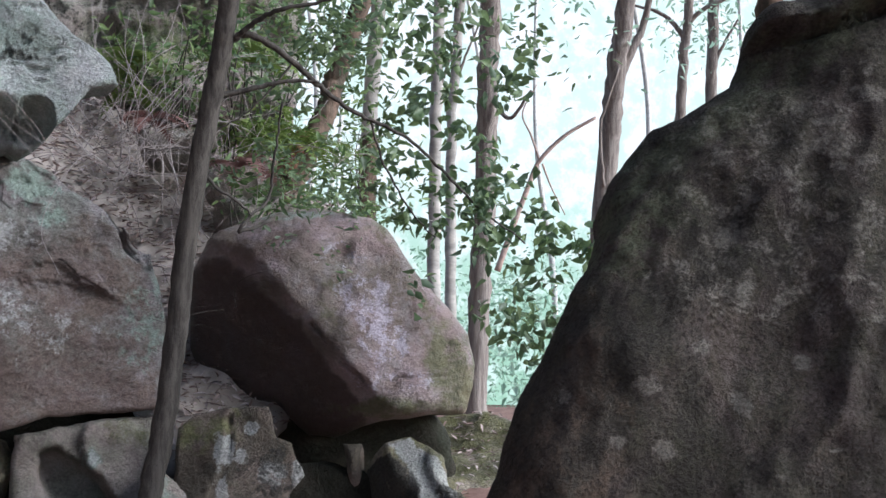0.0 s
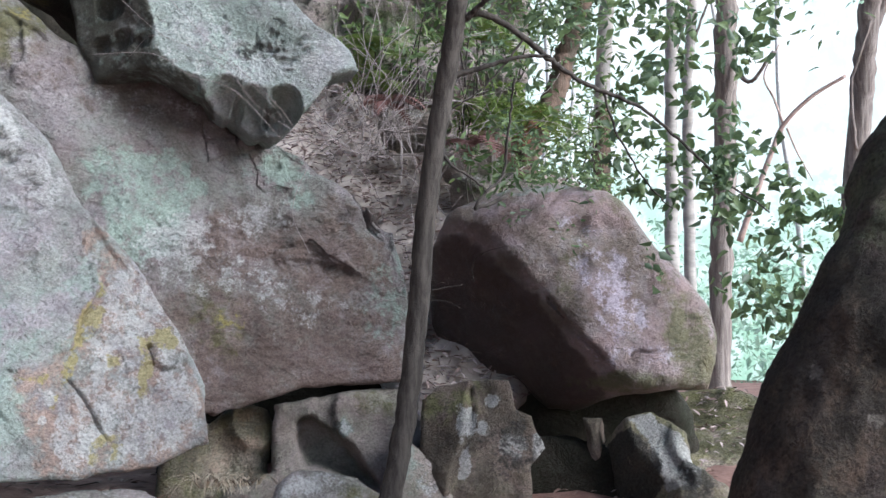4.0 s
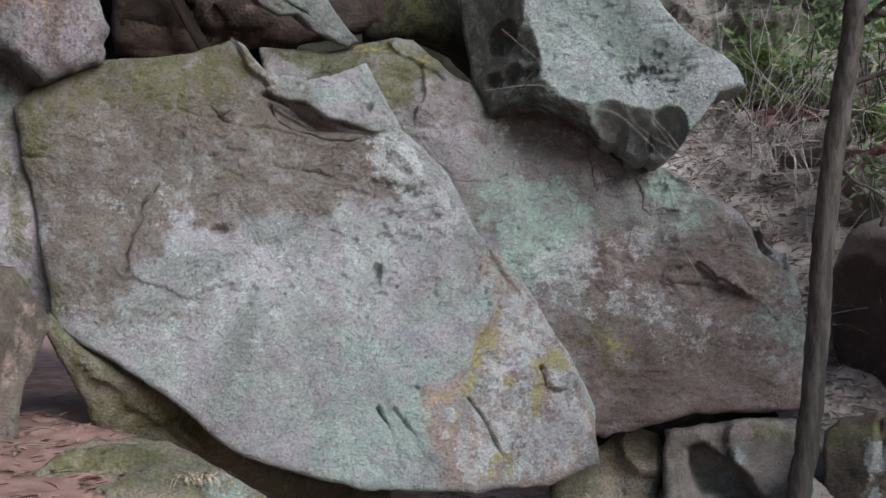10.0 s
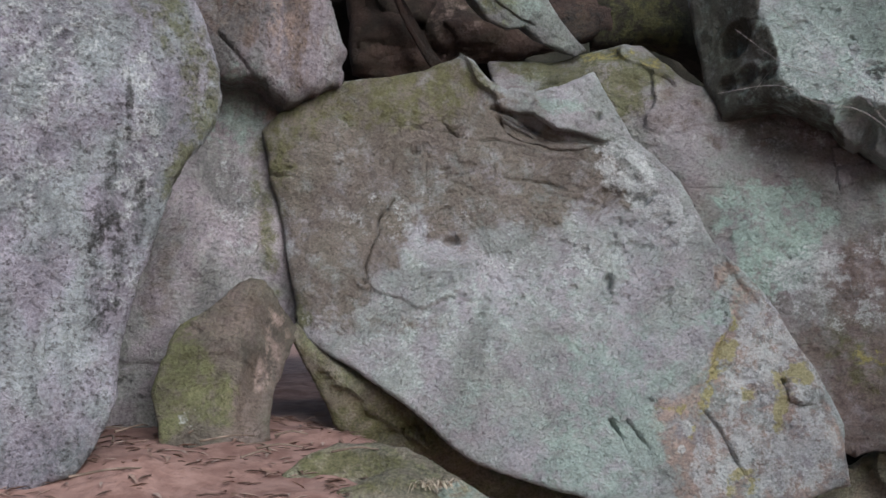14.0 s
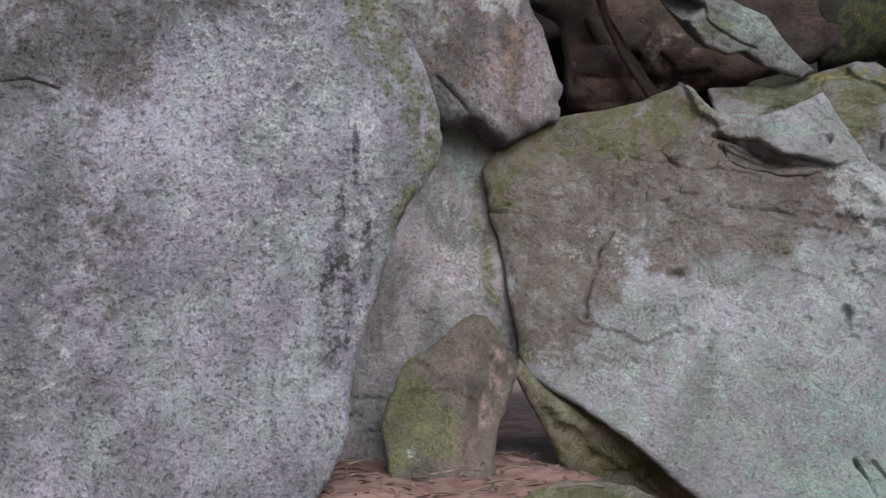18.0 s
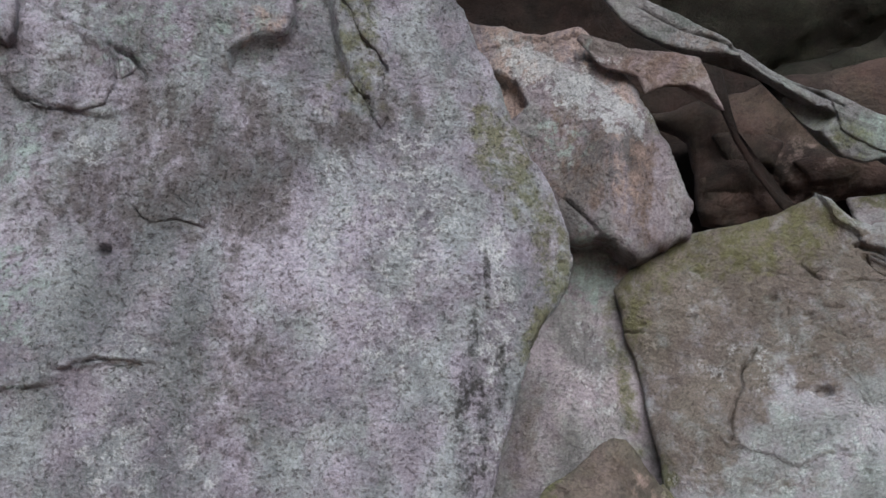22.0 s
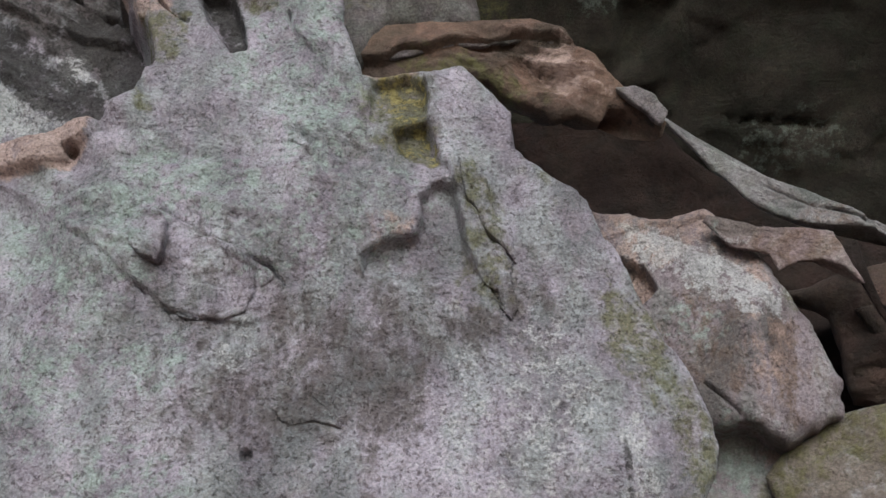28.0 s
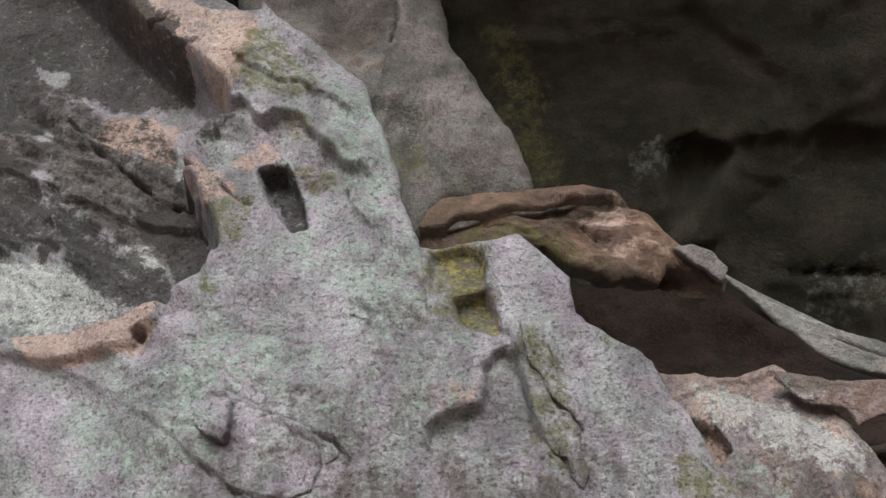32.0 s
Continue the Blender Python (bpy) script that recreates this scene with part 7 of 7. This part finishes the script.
LEAF_ROWS = [((2.925, 3.182, 2.753), 0.2, 90), ((2.933, 3.116, 2.524), 0.16, 60), ((3.157, 2.970, 2.710), 0.2, 80), ((3.242, 2.963, 2.478), 0.13, 34), ((2.800, 3.176, 2.249), 0.14, 34), ((3.056, 3.052, 2.340), 0.1, 20), ((3.207, 3.095, 2.118), 0.14, 50), ((2.988, 3.168, 2.126), 0.14, 34), ((2.855, 3.179, 1.982), 0.1, 34), ((3.063, 3.138, 1.863), 0.16, 60), ((3.276, 3.056, 1.923), 0.18, 70), ((3.424, 2.891, 1.911), 0.15, 50), ((3.485, 2.831, 1.801), 0.1, 26), ((3.395, 2.946, 1.702), 0.2, 70), ((3.334, 3.022, 1.541), 0.16, 50), ((3.375, 2.975, 1.407), 0.14, 40), ((3.208, 3.143, 1.774), 0.12, 30)]
part("leaves", pieces("leaves", cloud([(c, 1.15 * r, int(1.5 * n)) for c, r, n in LEAF_ROWS], 11), 0.058, 0.031, LEAF, 11, 0.7), sapling, "drooping dark green pointed leaves")
part("fine_leaves", pieces("fine_leaves", cloud([((2.990, 3.963, 2.093), 0.28, 240), ((3.421, 4.141, 2.058), 0.2, 130), ((2.615, 3.606, 2.648), 0.28, 200), ((2.872, 3.618, 2.804), 0.24, 200), ((2.489, 3.738, 2.498), 0.16, 80), ((3.127, 3.718, 2.684), 0.2, 90), ((2.486, 3.826, 2.085), 0.15, 60), ((2.883, 4.005, 2.304), 0.2, 90)], 12), 0.05, 0.018, LEAF, 12, 0.3), sapling)

leaning = tree("leaning_tree", "leaning mossy tree with a red-brown bark scar", [(3.719, 5.444, 1.811), (3.787, 5.368, 2.135), (3.918, 5.347, 2.472), (4.045, 5.314, 2.780), (4.144, 5.272, 3.127), (4.240, 5.167, 3.580), (4.362, 4.982, 4.327)], 0.085, 0.06, RED_BARK, 21, crooked=0.012)
part("bark_scar", stem([(3.962, 5.351, 2.669), (3.916, 5.369, 2.562), (3.859, 5.383, 2.444), (3.832, 5.387, 2.383)], 0.07, 0.094, SCAR, 12, 22, 0.1), leaning, "red-brown patch of torn bark")
trees = [
    ("gum_tree", "pale smooth gum tree with rough dark bark below", [(5.724, 6.932, 1.938), (5.739, 6.883, 2.332), (5.688, 6.808, 3.014), (5.620, 6.669, 3.724), (5.554, 6.556, 4.178), (5.247, 6.152, 5.889)], 0.075, 0.06, SMOOTH_GUM),
    ("gum_tree", "slim pale gum tree among leaves", [(8.268, 8.682, 0.979), (8.254, 8.662, 2.424), (8.125, 8.512, 3.852), (7.925, 8.267, 5.085), (7.304, 7.597, 7.239)], 0.08, 0.06, SMOOTH_GUM),
    ("gum_tree", "slim pale gum tree among leaves", [(9.125, 9.242, 0.937), (9.090, 9.239, 2.503), (8.944, 9.083, 4.050), (8.768, 8.776, 5.386), (8.120, 8.024, 7.719)], 0.075, 0.055, SMOOTH_GUM),
    ("stringybark_tree", "tall brown stringybark trunk behind the boulder", [(6.417, 6.212, 0.390), (6.441, 6.225, 0.629), (6.493, 6.232, 1.555), (6.478, 6.160, 2.541), (6.373, 6.030, 3.503), (6.248, 5.893, 4.191), (5.762, 5.410, 5.804)], 0.1, 0.085, GUM),
    ("stringybark_tree", "violet-brown gum trunk beyond the mossy boulder", [(7.894, 6.131, 1.193), (7.945, 6.022, 2.278), (7.920, 5.910, 3.030), (7.838, 5.743, 3.865), (7.753, 5.578, 4.462), (7.244, 5.018, 6.227)], 0.11, 0.08, GUM),
    ("thin_tree", "thin grey tree with forked branches", [(10.857, 7.079, 2.507), (10.748, 6.937, 3.813), (10.619, 6.793, 4.676), (10.542, 6.687, 5.125), (10.177, 6.347, 6.514)], 0.07, 0.05, GUM),
    ("thin_tree", "thin grey tree in bright haze", [(12.776, 7.773, 2.659), (12.593, 7.622, 4.387), (12.384, 7.451, 5.517), (11.903, 7.079, 7.262)], 0.09, 0.07, GUM),
    ("stringybark_tree", "dark trunk rising behind the mossy boulder", [(4.365, 2.337, 2.195), (4.282, 2.286, 2.701), (4.224, 2.253, 2.943), (4.010, 2.114, 3.610)], 0.06, 0.055, RED_BARK),
]
made = []
for i, (name, label, points, thick, thin, bark) in enumerate(trees):
    made.append(tree(name, label, points, thick, thin, bark, 30 + i, crooked=0.01))
part("rough_bark", stem([(5.712, 6.932, 1.888), (5.732, 6.875, 2.331), (5.710, 6.835, 2.722), (5.687, 6.785, 3.061)], 0.086, 0.074, RED_BARK, 12, 3, 0.12), made[0], "rough dark bark skirt")
branch(made[4], [(7.863, 5.808, 3.608), (7.966, 5.666, 4.038), (8.056, 5.587, 4.314), (7.989, 5.413, 4.804)], 0.05, 0.03, GUM, 41)
branch(made[4], [(7.846, 5.907, 2.751), (7.761, 5.883, 3.278), (7.762, 5.798, 3.537), (7.769, 5.673, 3.840)], 0.02, 0.012, GUM, 42)
branch(made[5], [(10.588, 6.749, 4.870), (10.459, 6.846, 5.071), (10.315, 6.990, 5.208), (10.143, 7.197, 5.284)], 0.035, 0.015, GUM, 43)
branch(made[5], [(10.562, 6.707, 5.030), (10.609, 6.550, 5.180), (10.716, 6.309, 5.290), (10.784, 6.123, 5.401)], 0.035, 0.015, GUM, 44)
branch(made[6], [(12.496, 7.559, 4.921), (12.505, 7.367, 5.287), (12.535, 7.122, 5.641)], 0.03, 0.015, GUM, 45)
for i, row in enumerate(((made[1], (8.097, 8.503, 3.978), (8.140, 8.276, 4.542), (8.143, 8.103, 4.968)), (made[2], (8.923, 9.064, 4.187), (8.943, 8.890, 4.663), (8.996, 8.655, 5.127)), (made[3], (6.367, 6.038, 3.503), (6.393, 5.809, 3.181), (6.409, 5.571, 3.390)))):
    branch(row[0], row[1:], 0.025, 0.012, GUM, 50 + i)
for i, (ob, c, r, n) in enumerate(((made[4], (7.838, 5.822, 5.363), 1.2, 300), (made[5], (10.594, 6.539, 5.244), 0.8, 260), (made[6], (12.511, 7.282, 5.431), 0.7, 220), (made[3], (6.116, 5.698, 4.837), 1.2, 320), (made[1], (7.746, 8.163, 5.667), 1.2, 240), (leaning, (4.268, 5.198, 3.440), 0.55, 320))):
    part("crown", pieces("crown", cloud([(c, r, n)], 60 + i), 0.11, 0.035, LEAF if i in (3, 5) else HAZY_LEAF, 60 + i, 0.6), ob)
pink = tagged(new("pink_tree"), "pink-barked smooth tree leaning in the haze", "tree")
part("trunk", stem([(10.256, 9.509, 2.125), (10.358, 9.347, 2.663), (10.460, 9.135, 3.273), (10.522, 8.990, 3.613), (10.698, 8.693, 3.947), (10.919, 8.343, 4.178)], 0.045, 0.022, PINK_BARK, 10, 46), pink)
part("branch", stem([(10.522, 8.990, 3.613), (10.405, 9.041, 3.950), (10.286, 9.091, 4.248), (10.350, 8.898, 4.614)], 0.02, 0.008, PINK_BARK, 6, 47), pink)
part("branch", stem([(10.552, 8.964, 3.575), (10.658, 8.903, 3.273), (10.813, 8.783, 2.893)], 0.018, 0.008, PINK_BARK, 6, 48), pink)

# ---------- woods beyond ----------
def far_woods():
    rng = np.random.default_rng(5)
    rows = []
    for k in range(300):
        a, r = math.radians(rng.uniform(22, 75)), rng.uniform(13, 45)
        rows.append(((r * math.sin(a), r * math.cos(a), rng.uniform(-5.0, 0.6 + 0.075 * r)), 0.04 * r * rng.uniform(0.7, 1.4), 150))
    return pieces("far_woods", cloud(rows, 6), 0.17, 0.07, HAZY_LEAF, 6, 0.3)


tagged(new("far_woods", far_woods()), "far valley bush with haze painted into its pale green", "woods", kind="stuff")
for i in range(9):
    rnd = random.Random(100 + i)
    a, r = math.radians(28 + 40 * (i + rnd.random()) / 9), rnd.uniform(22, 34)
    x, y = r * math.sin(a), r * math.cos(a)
    ob = tagged(new("far_tree"), "thin far tree trunk with haze painted into its pale bark", "tree", group="far trees")
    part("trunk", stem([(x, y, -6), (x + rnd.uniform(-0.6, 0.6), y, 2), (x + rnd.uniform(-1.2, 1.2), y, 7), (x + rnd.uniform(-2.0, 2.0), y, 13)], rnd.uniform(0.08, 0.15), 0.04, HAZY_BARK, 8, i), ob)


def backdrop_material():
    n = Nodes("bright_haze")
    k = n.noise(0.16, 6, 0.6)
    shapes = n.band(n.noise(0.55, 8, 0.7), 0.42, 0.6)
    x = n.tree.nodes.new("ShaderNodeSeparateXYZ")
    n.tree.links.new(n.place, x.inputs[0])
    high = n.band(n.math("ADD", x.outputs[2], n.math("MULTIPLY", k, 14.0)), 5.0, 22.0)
    # Haze, woods and sky are painted here and made to glow.
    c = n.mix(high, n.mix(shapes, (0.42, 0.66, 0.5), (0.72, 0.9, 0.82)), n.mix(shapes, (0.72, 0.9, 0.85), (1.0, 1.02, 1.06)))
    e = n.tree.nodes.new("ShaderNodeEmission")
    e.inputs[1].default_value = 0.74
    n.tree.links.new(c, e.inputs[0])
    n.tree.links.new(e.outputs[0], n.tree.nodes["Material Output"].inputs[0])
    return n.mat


def backdrop_mesh():
    turns = np.radians(np.linspace(8, 110, 40))
    hs = np.linspace(-25, 60, 8)
    v = [(70 * math.sin(a), 70 * math.cos(a), h) for h in hs for a in turns]
    n = len(turns)
    q = [(i * n + j, i * n + j + 1, (i + 1) * n + j + 1, (i + 1) * n + j) for i in range(len(hs) - 1) for j in range(n - 1)]
    return mesh_of("backdrop", v, q, backdrop_material())


tagged(new("backdrop", backdrop_mesh()), "glowing backdrop painted as bright hazy sky over pale woods", "backdrop", kind="structure")

# ---------- dry bushes, ferns, litter ----------
def dry_bush(label, at, reach, count, tall, seed, thick=0.0017, bark=None):
    """A tangle of bare twigs, each a part."""
    rnd = random.Random(seed)
    ob = tagged(new("dry_bush"), label, "bush", group="dry bushes")
    for i in range(count):
        p = Vector(at) + Vector([rnd.uniform(-reach, reach), rnd.uniform(-reach, reach) * 0.5, rnd.uniform(-0.1, 0.1)])
        way = Vector([rnd.uniform(-1.0, 1.0), rnd.uniform(-0.5, 0.4), rnd.uniform(0.15, 1)]).normalized()
        pts = [p]
        for _ in range(4):
            way = (way + Vector([rnd.uniform(-0.7, 0.7) for _ in range(3)])).normalized()
            pts.append(pts[-1] + way * tall * rnd.uniform(0.15, 0.35))
        part("twig", stem(pts, thick * rnd.uniform(0.7, 1.7), min(thick, 0.0015), bark or TWIG, 4, seed + i, 0.0, 4), ob)
    return ob


dry_bush("tangle of bare grey twigs on the slope", (2.481, 5.071, 2.284), 0.3, 26, 1.0, 1)
dry_bush("tangle of bare grey twigs on the slope", (2.663, 4.883, 2.150), 0.3, 26, 1.1, 2)
dry_bush("bare reddish twigs below the mossy cliff", (2.858, 5.530, 2.468), 0.35, 26, 0.9, 3)
dry_bush("bare grey twigs behind the sapling", (2.862, 4.921, 1.789), 0.25, 14, 1.2, 4)
dry_bush("bare twigs behind the sapling", (3.276, 4.991, 2.097), 0.35, 16, 1.1, 5)
dry_bush("thin twigs hanging over the honeycomb boulder", (1.753, 4.087, 2.190), 0.12, 5, 1.0, 16, 0.0008)
dry_bush("fine twigs in front of the balanced boulder", (2.456, 3.889, 1.491), 0.08, 4, 0.35, 7, 0.001, BARK)


def fern(label, at, size, seed, fronds=9, material=None):
    rnd = random.Random(seed)
    ob = tagged(new("fern"), label, "fern", group="ferns")
    for i in range(fronds):
        a = 2 * math.pi * (i + rnd.random()) / fronds
        L, lift = size * rnd.uniform(0.7, 1.2), rnd.uniform(0.4, 0.9)
        pts = [Vector(at) + Vector((math.cos(a) * L * t, math.sin(a) * L * t, L * (lift * t - 0.9 * t * t))) for t in np.linspace(0, 1, 20)]
        v, f = [tuple(p) for p in pts], []
        for k in range(1, len(pts)):
            along = (pts[k] - pts[k - 1]).normalized()
            side = along.cross(Vector((0, 0, 1))).normalized() * size * 0.3 * math.sin(math.pi * (k / 20) ** 0.7)
            for s in (-1, 1):
                v.append(tuple(pts[k] + side * s + along * 0.06 * size))
                f.append((k - 1, k, len(v) - 1) if s > 0 else (k, k - 1, len(v) - 1))
        part("frond", mesh_of("frond", v, [], material or FERN, f), ob)


fern("yellow-green fern below the leaning tree", (3.574, 5.082, 2.544), 0.4, 1)
fern("yellow-green fern below the leaning tree", (3.846, 5.134, 2.549), 0.3, 2)
fern("green fern on the mossy cliff", (3.049, 5.988, 3.069), 0.35, 3)
fern("green fern on the mossy cliff", (3.092, 5.908, 2.834), 0.3, 4)
fern("green fern behind the sapling", (3.401, 5.205, 3.018), 0.4, 5)
fern("green fern behind the sapling", (3.483, 5.251, 2.622), 0.3, 6)
fern("dead red-brown fern on the slope", (2.951, 4.577, 2.269), 0.3, 8, 9, DEAD_FERN)
fern("dead red-brown fern on the slope", (2.662, 5.049, 2.530), 0.25, 9, 8, DEAD_FERN)
moss_bush = tagged(new("bright_bush"), "bright yellow-green feathery bush below the leaning tree", "bush")
part("leaves", pieces("leaves", cloud([((3.367, 4.852, 2.560), 0.15, 260), ((3.278, 4.924, 2.503), 0.1, 90), ((3.547, 4.852, 2.541), 0.07, 50)], 72), 0.06, 0.018, FERN, 72, 0.3), moss_bush)
for i, (c, r, n) in enumerate([((3.130, 6.030, 3.184), 0.4, 200), ((3.566, 5.275, 3.237), 0.4, 260), ((3.406, 5.263, 2.786), 0.3, 160), ((4.303, 5.452, 2.372), 0.4, 300), ((4.744, 5.745, 2.356), 0.3, 200), ((3.211, 4.773, 2.241), 0.3, 260), ((3.612, 4.625, 2.106), 0.2, 160), ((3.019, 4.733, 2.960), 0.25, 160), ((3.955, 5.516, 3.210), 0.35, 260), ((4.380, 5.315, 2.751), 0.35, 300), ((2.906, 5.067, 2.872), 0.25, 160)]):
    rnd = random.Random(600 + i)
    bush = tagged(new("leafy_bush"), "green leafy bush on the slope behind the sapling", "bush", group="leafy bushes")
    for k in range(4):
        tip = Vector(c) + Vector([rnd.uniform(-0.7, 0.7) * r for _ in range(3)])
        foot = Vector(c) + Vector((rnd.uniform(-0.1, 0.1), 0.1, -1.3 * r))
        part("stem", stem([foot, (foot + tip) / 2 + Vector((rnd.uniform(-0.05, 0.05), 0, 0.03)), tip], 0.006, 0.002, BARK, 5, k, 0.0, 4), bush)
    part("leaves", pieces("leaves", cloud([(c, r, n)], 71 + i), 0.07, 0.025, BUSH_LEAF, 71 + i, 0.2), bush)


def on_surface(rng, ob, count, low=-99.0):
    """Spots spread over the front of a stone."""
    me = ob.data
    n = len(me.polygons)
    c, nn = np.empty(3 * n), np.empty(3 * n)
    me.polygons.foreach_get("center", c), me.polygons.foreach_get("normal", nn)
    c, nn = c.reshape(-1, 3), nn.reshape(-1, 3)
    up = (nn[:, 2] > 0.3) & (c[:, 1] > low)
    c = c[up] + nn[up] * 0.015
    m = np.array(ob.matrix_world)
    return c[rng.integers(0, len(c), count)] @ m[:3, :3].T + m[:3, 3]


bpy.context.view_layer.update()
tagged(new("leaf_litter", pieces("leaf_litter", on_surface(np.random.default_rng(3), hill, 6000, -2.0), 0.06, 0.016, LITTER, 3, 0.1, 0.5)), "pink-grey dry leaves covering the slope", "leaf litter", kind="stuff")
tagged(new("leaf_litter", pieces("leaf_litter", on_surface(np.random.default_rng(4), bank, 420), 0.06, 0.016, LITTER, 4, 0.1, 0.6)), "dry leaves on the mossy bank", "leaf litter", kind="stuff")
tagged(new("leaf_litter", pieces("leaf_litter", on_surface(np.random.default_rng(14), near_bank, 500), 0.05, 0.014, LITTER, 14, 0.1, 0.6)), "dry leaves on the low mossy bank", "leaf litter", kind="stuff")


def floor_litter(seed, count, a0, a1, r0, r1, size):
    rng = np.random.default_rng(seed)
    a, r = np.radians(rng.uniform(a0, a1, count)), rng.uniform(r0, r1, count)
    x, y = r * np.sin(a), r * np.cos(a)
    p = np.stack([x, y, 0 * x], 1)
    z = ground_height(x, y) + 0.05 * fbm(p, 0.8, 4, 3) + 0.015 * fbm(p, 0.12, 3, 8) + 0.008
    return pieces("leaf_litter", np.stack([x, y, z], 1), size, size * 0.22, FLOOR_LITTER, seed, 0.05, 0.85)


tagged(new("leaf_litter", floor_litter(7, 700, -30, 0, 3.2, 4.9, 0.075)), "dry brown leaves on the dirt floor", "leaf litter", kind="stuff")
tagged(new("leaf_litter", floor_litter(9, 500, 36, 60, 3.2, 6.5, 0.07)), "dry leaves on the ground beside the bank", "leaf litter", kind="stuff")
tagged(new("leaf_litter", floor_litter(8, 500, 8, 40, 4.0, 6.0, 0.09)), "dry brown leaves between the stones", "leaf litter", kind="stuff")
for i in range(14):
    rnd = random.Random(300 + i)
    a, r = math.radians(rnd.uniform(-24, -6)), rnd.uniform(3.6, 4.3)
    x, y = r * math.sin(a), r * math.cos(a)
    z = float(ground_height(np.array([x]), np.array([y]))[0]) + 0.03
    t, L = rnd.uniform(0, 3.1), rnd.uniform(0.1, 0.3)
    ob = tagged(new("stick", stem([(x, y, z), (x + L * 0.5 * math.cos(t), y + L * 0.5 * math.sin(t), z + 0.015), (x + L * math.cos(t + 0.3), y + L * math.sin(t + 0.3), z)], 0.005, 0.003, STICK, 5, i)), "dry stick lying on the dirt", "stick", group="sticks")


def grass_tuft(label, at, size, count, seed):
    rnd = random.Random(seed)
    v, f = [], []
    for i in range(count):
        a, L = rnd.uniform(0, 6.28), size * rnd.uniform(0.6, 1.2)
        out, b = Vector((math.cos(a), math.sin(a) * 0.6, 0)), Vector(at) + Vector((rnd.uniform(-0.06, 0.06), rnd.uniform(-0.04, 0.04), 0))
        w = Vector((-math.sin(a), math.cos(a), 0)) * 0.004
        o = len(v)
        for k in range(6):
            t = k / 5
            p = b + out * L * 0.8 * t + Vector((0, 0, L * (0.9 * t - 1.0 * t * t)))
            v += [tuple(p - w * (1 - 0.8 * t)), tuple(p + w * (1 - 0.8 * t))]
        f += [(o + 2 * k, o + 2 * k + 1, o + 2 * k + 3, o + 2 * k + 2) for k in range(5)]
    return tagged(new("grass_tuft", mesh_of("grass_tuft", v, f, STRAW)), label, "grass", kind="stuff")


grass_tuft("dry pale grass tuft under the slab", (1.383, 4.152, 0.692), 0.22, 70, 1)
grass_tuft("dry pale grass tuft under the slab", (1.534, 4.151, 0.682), 0.18, 40, 2)
grass_tuft("dry rootlets on the tan stone", (-0.223, 3.550, 0.943), 0.1, 60, 3)
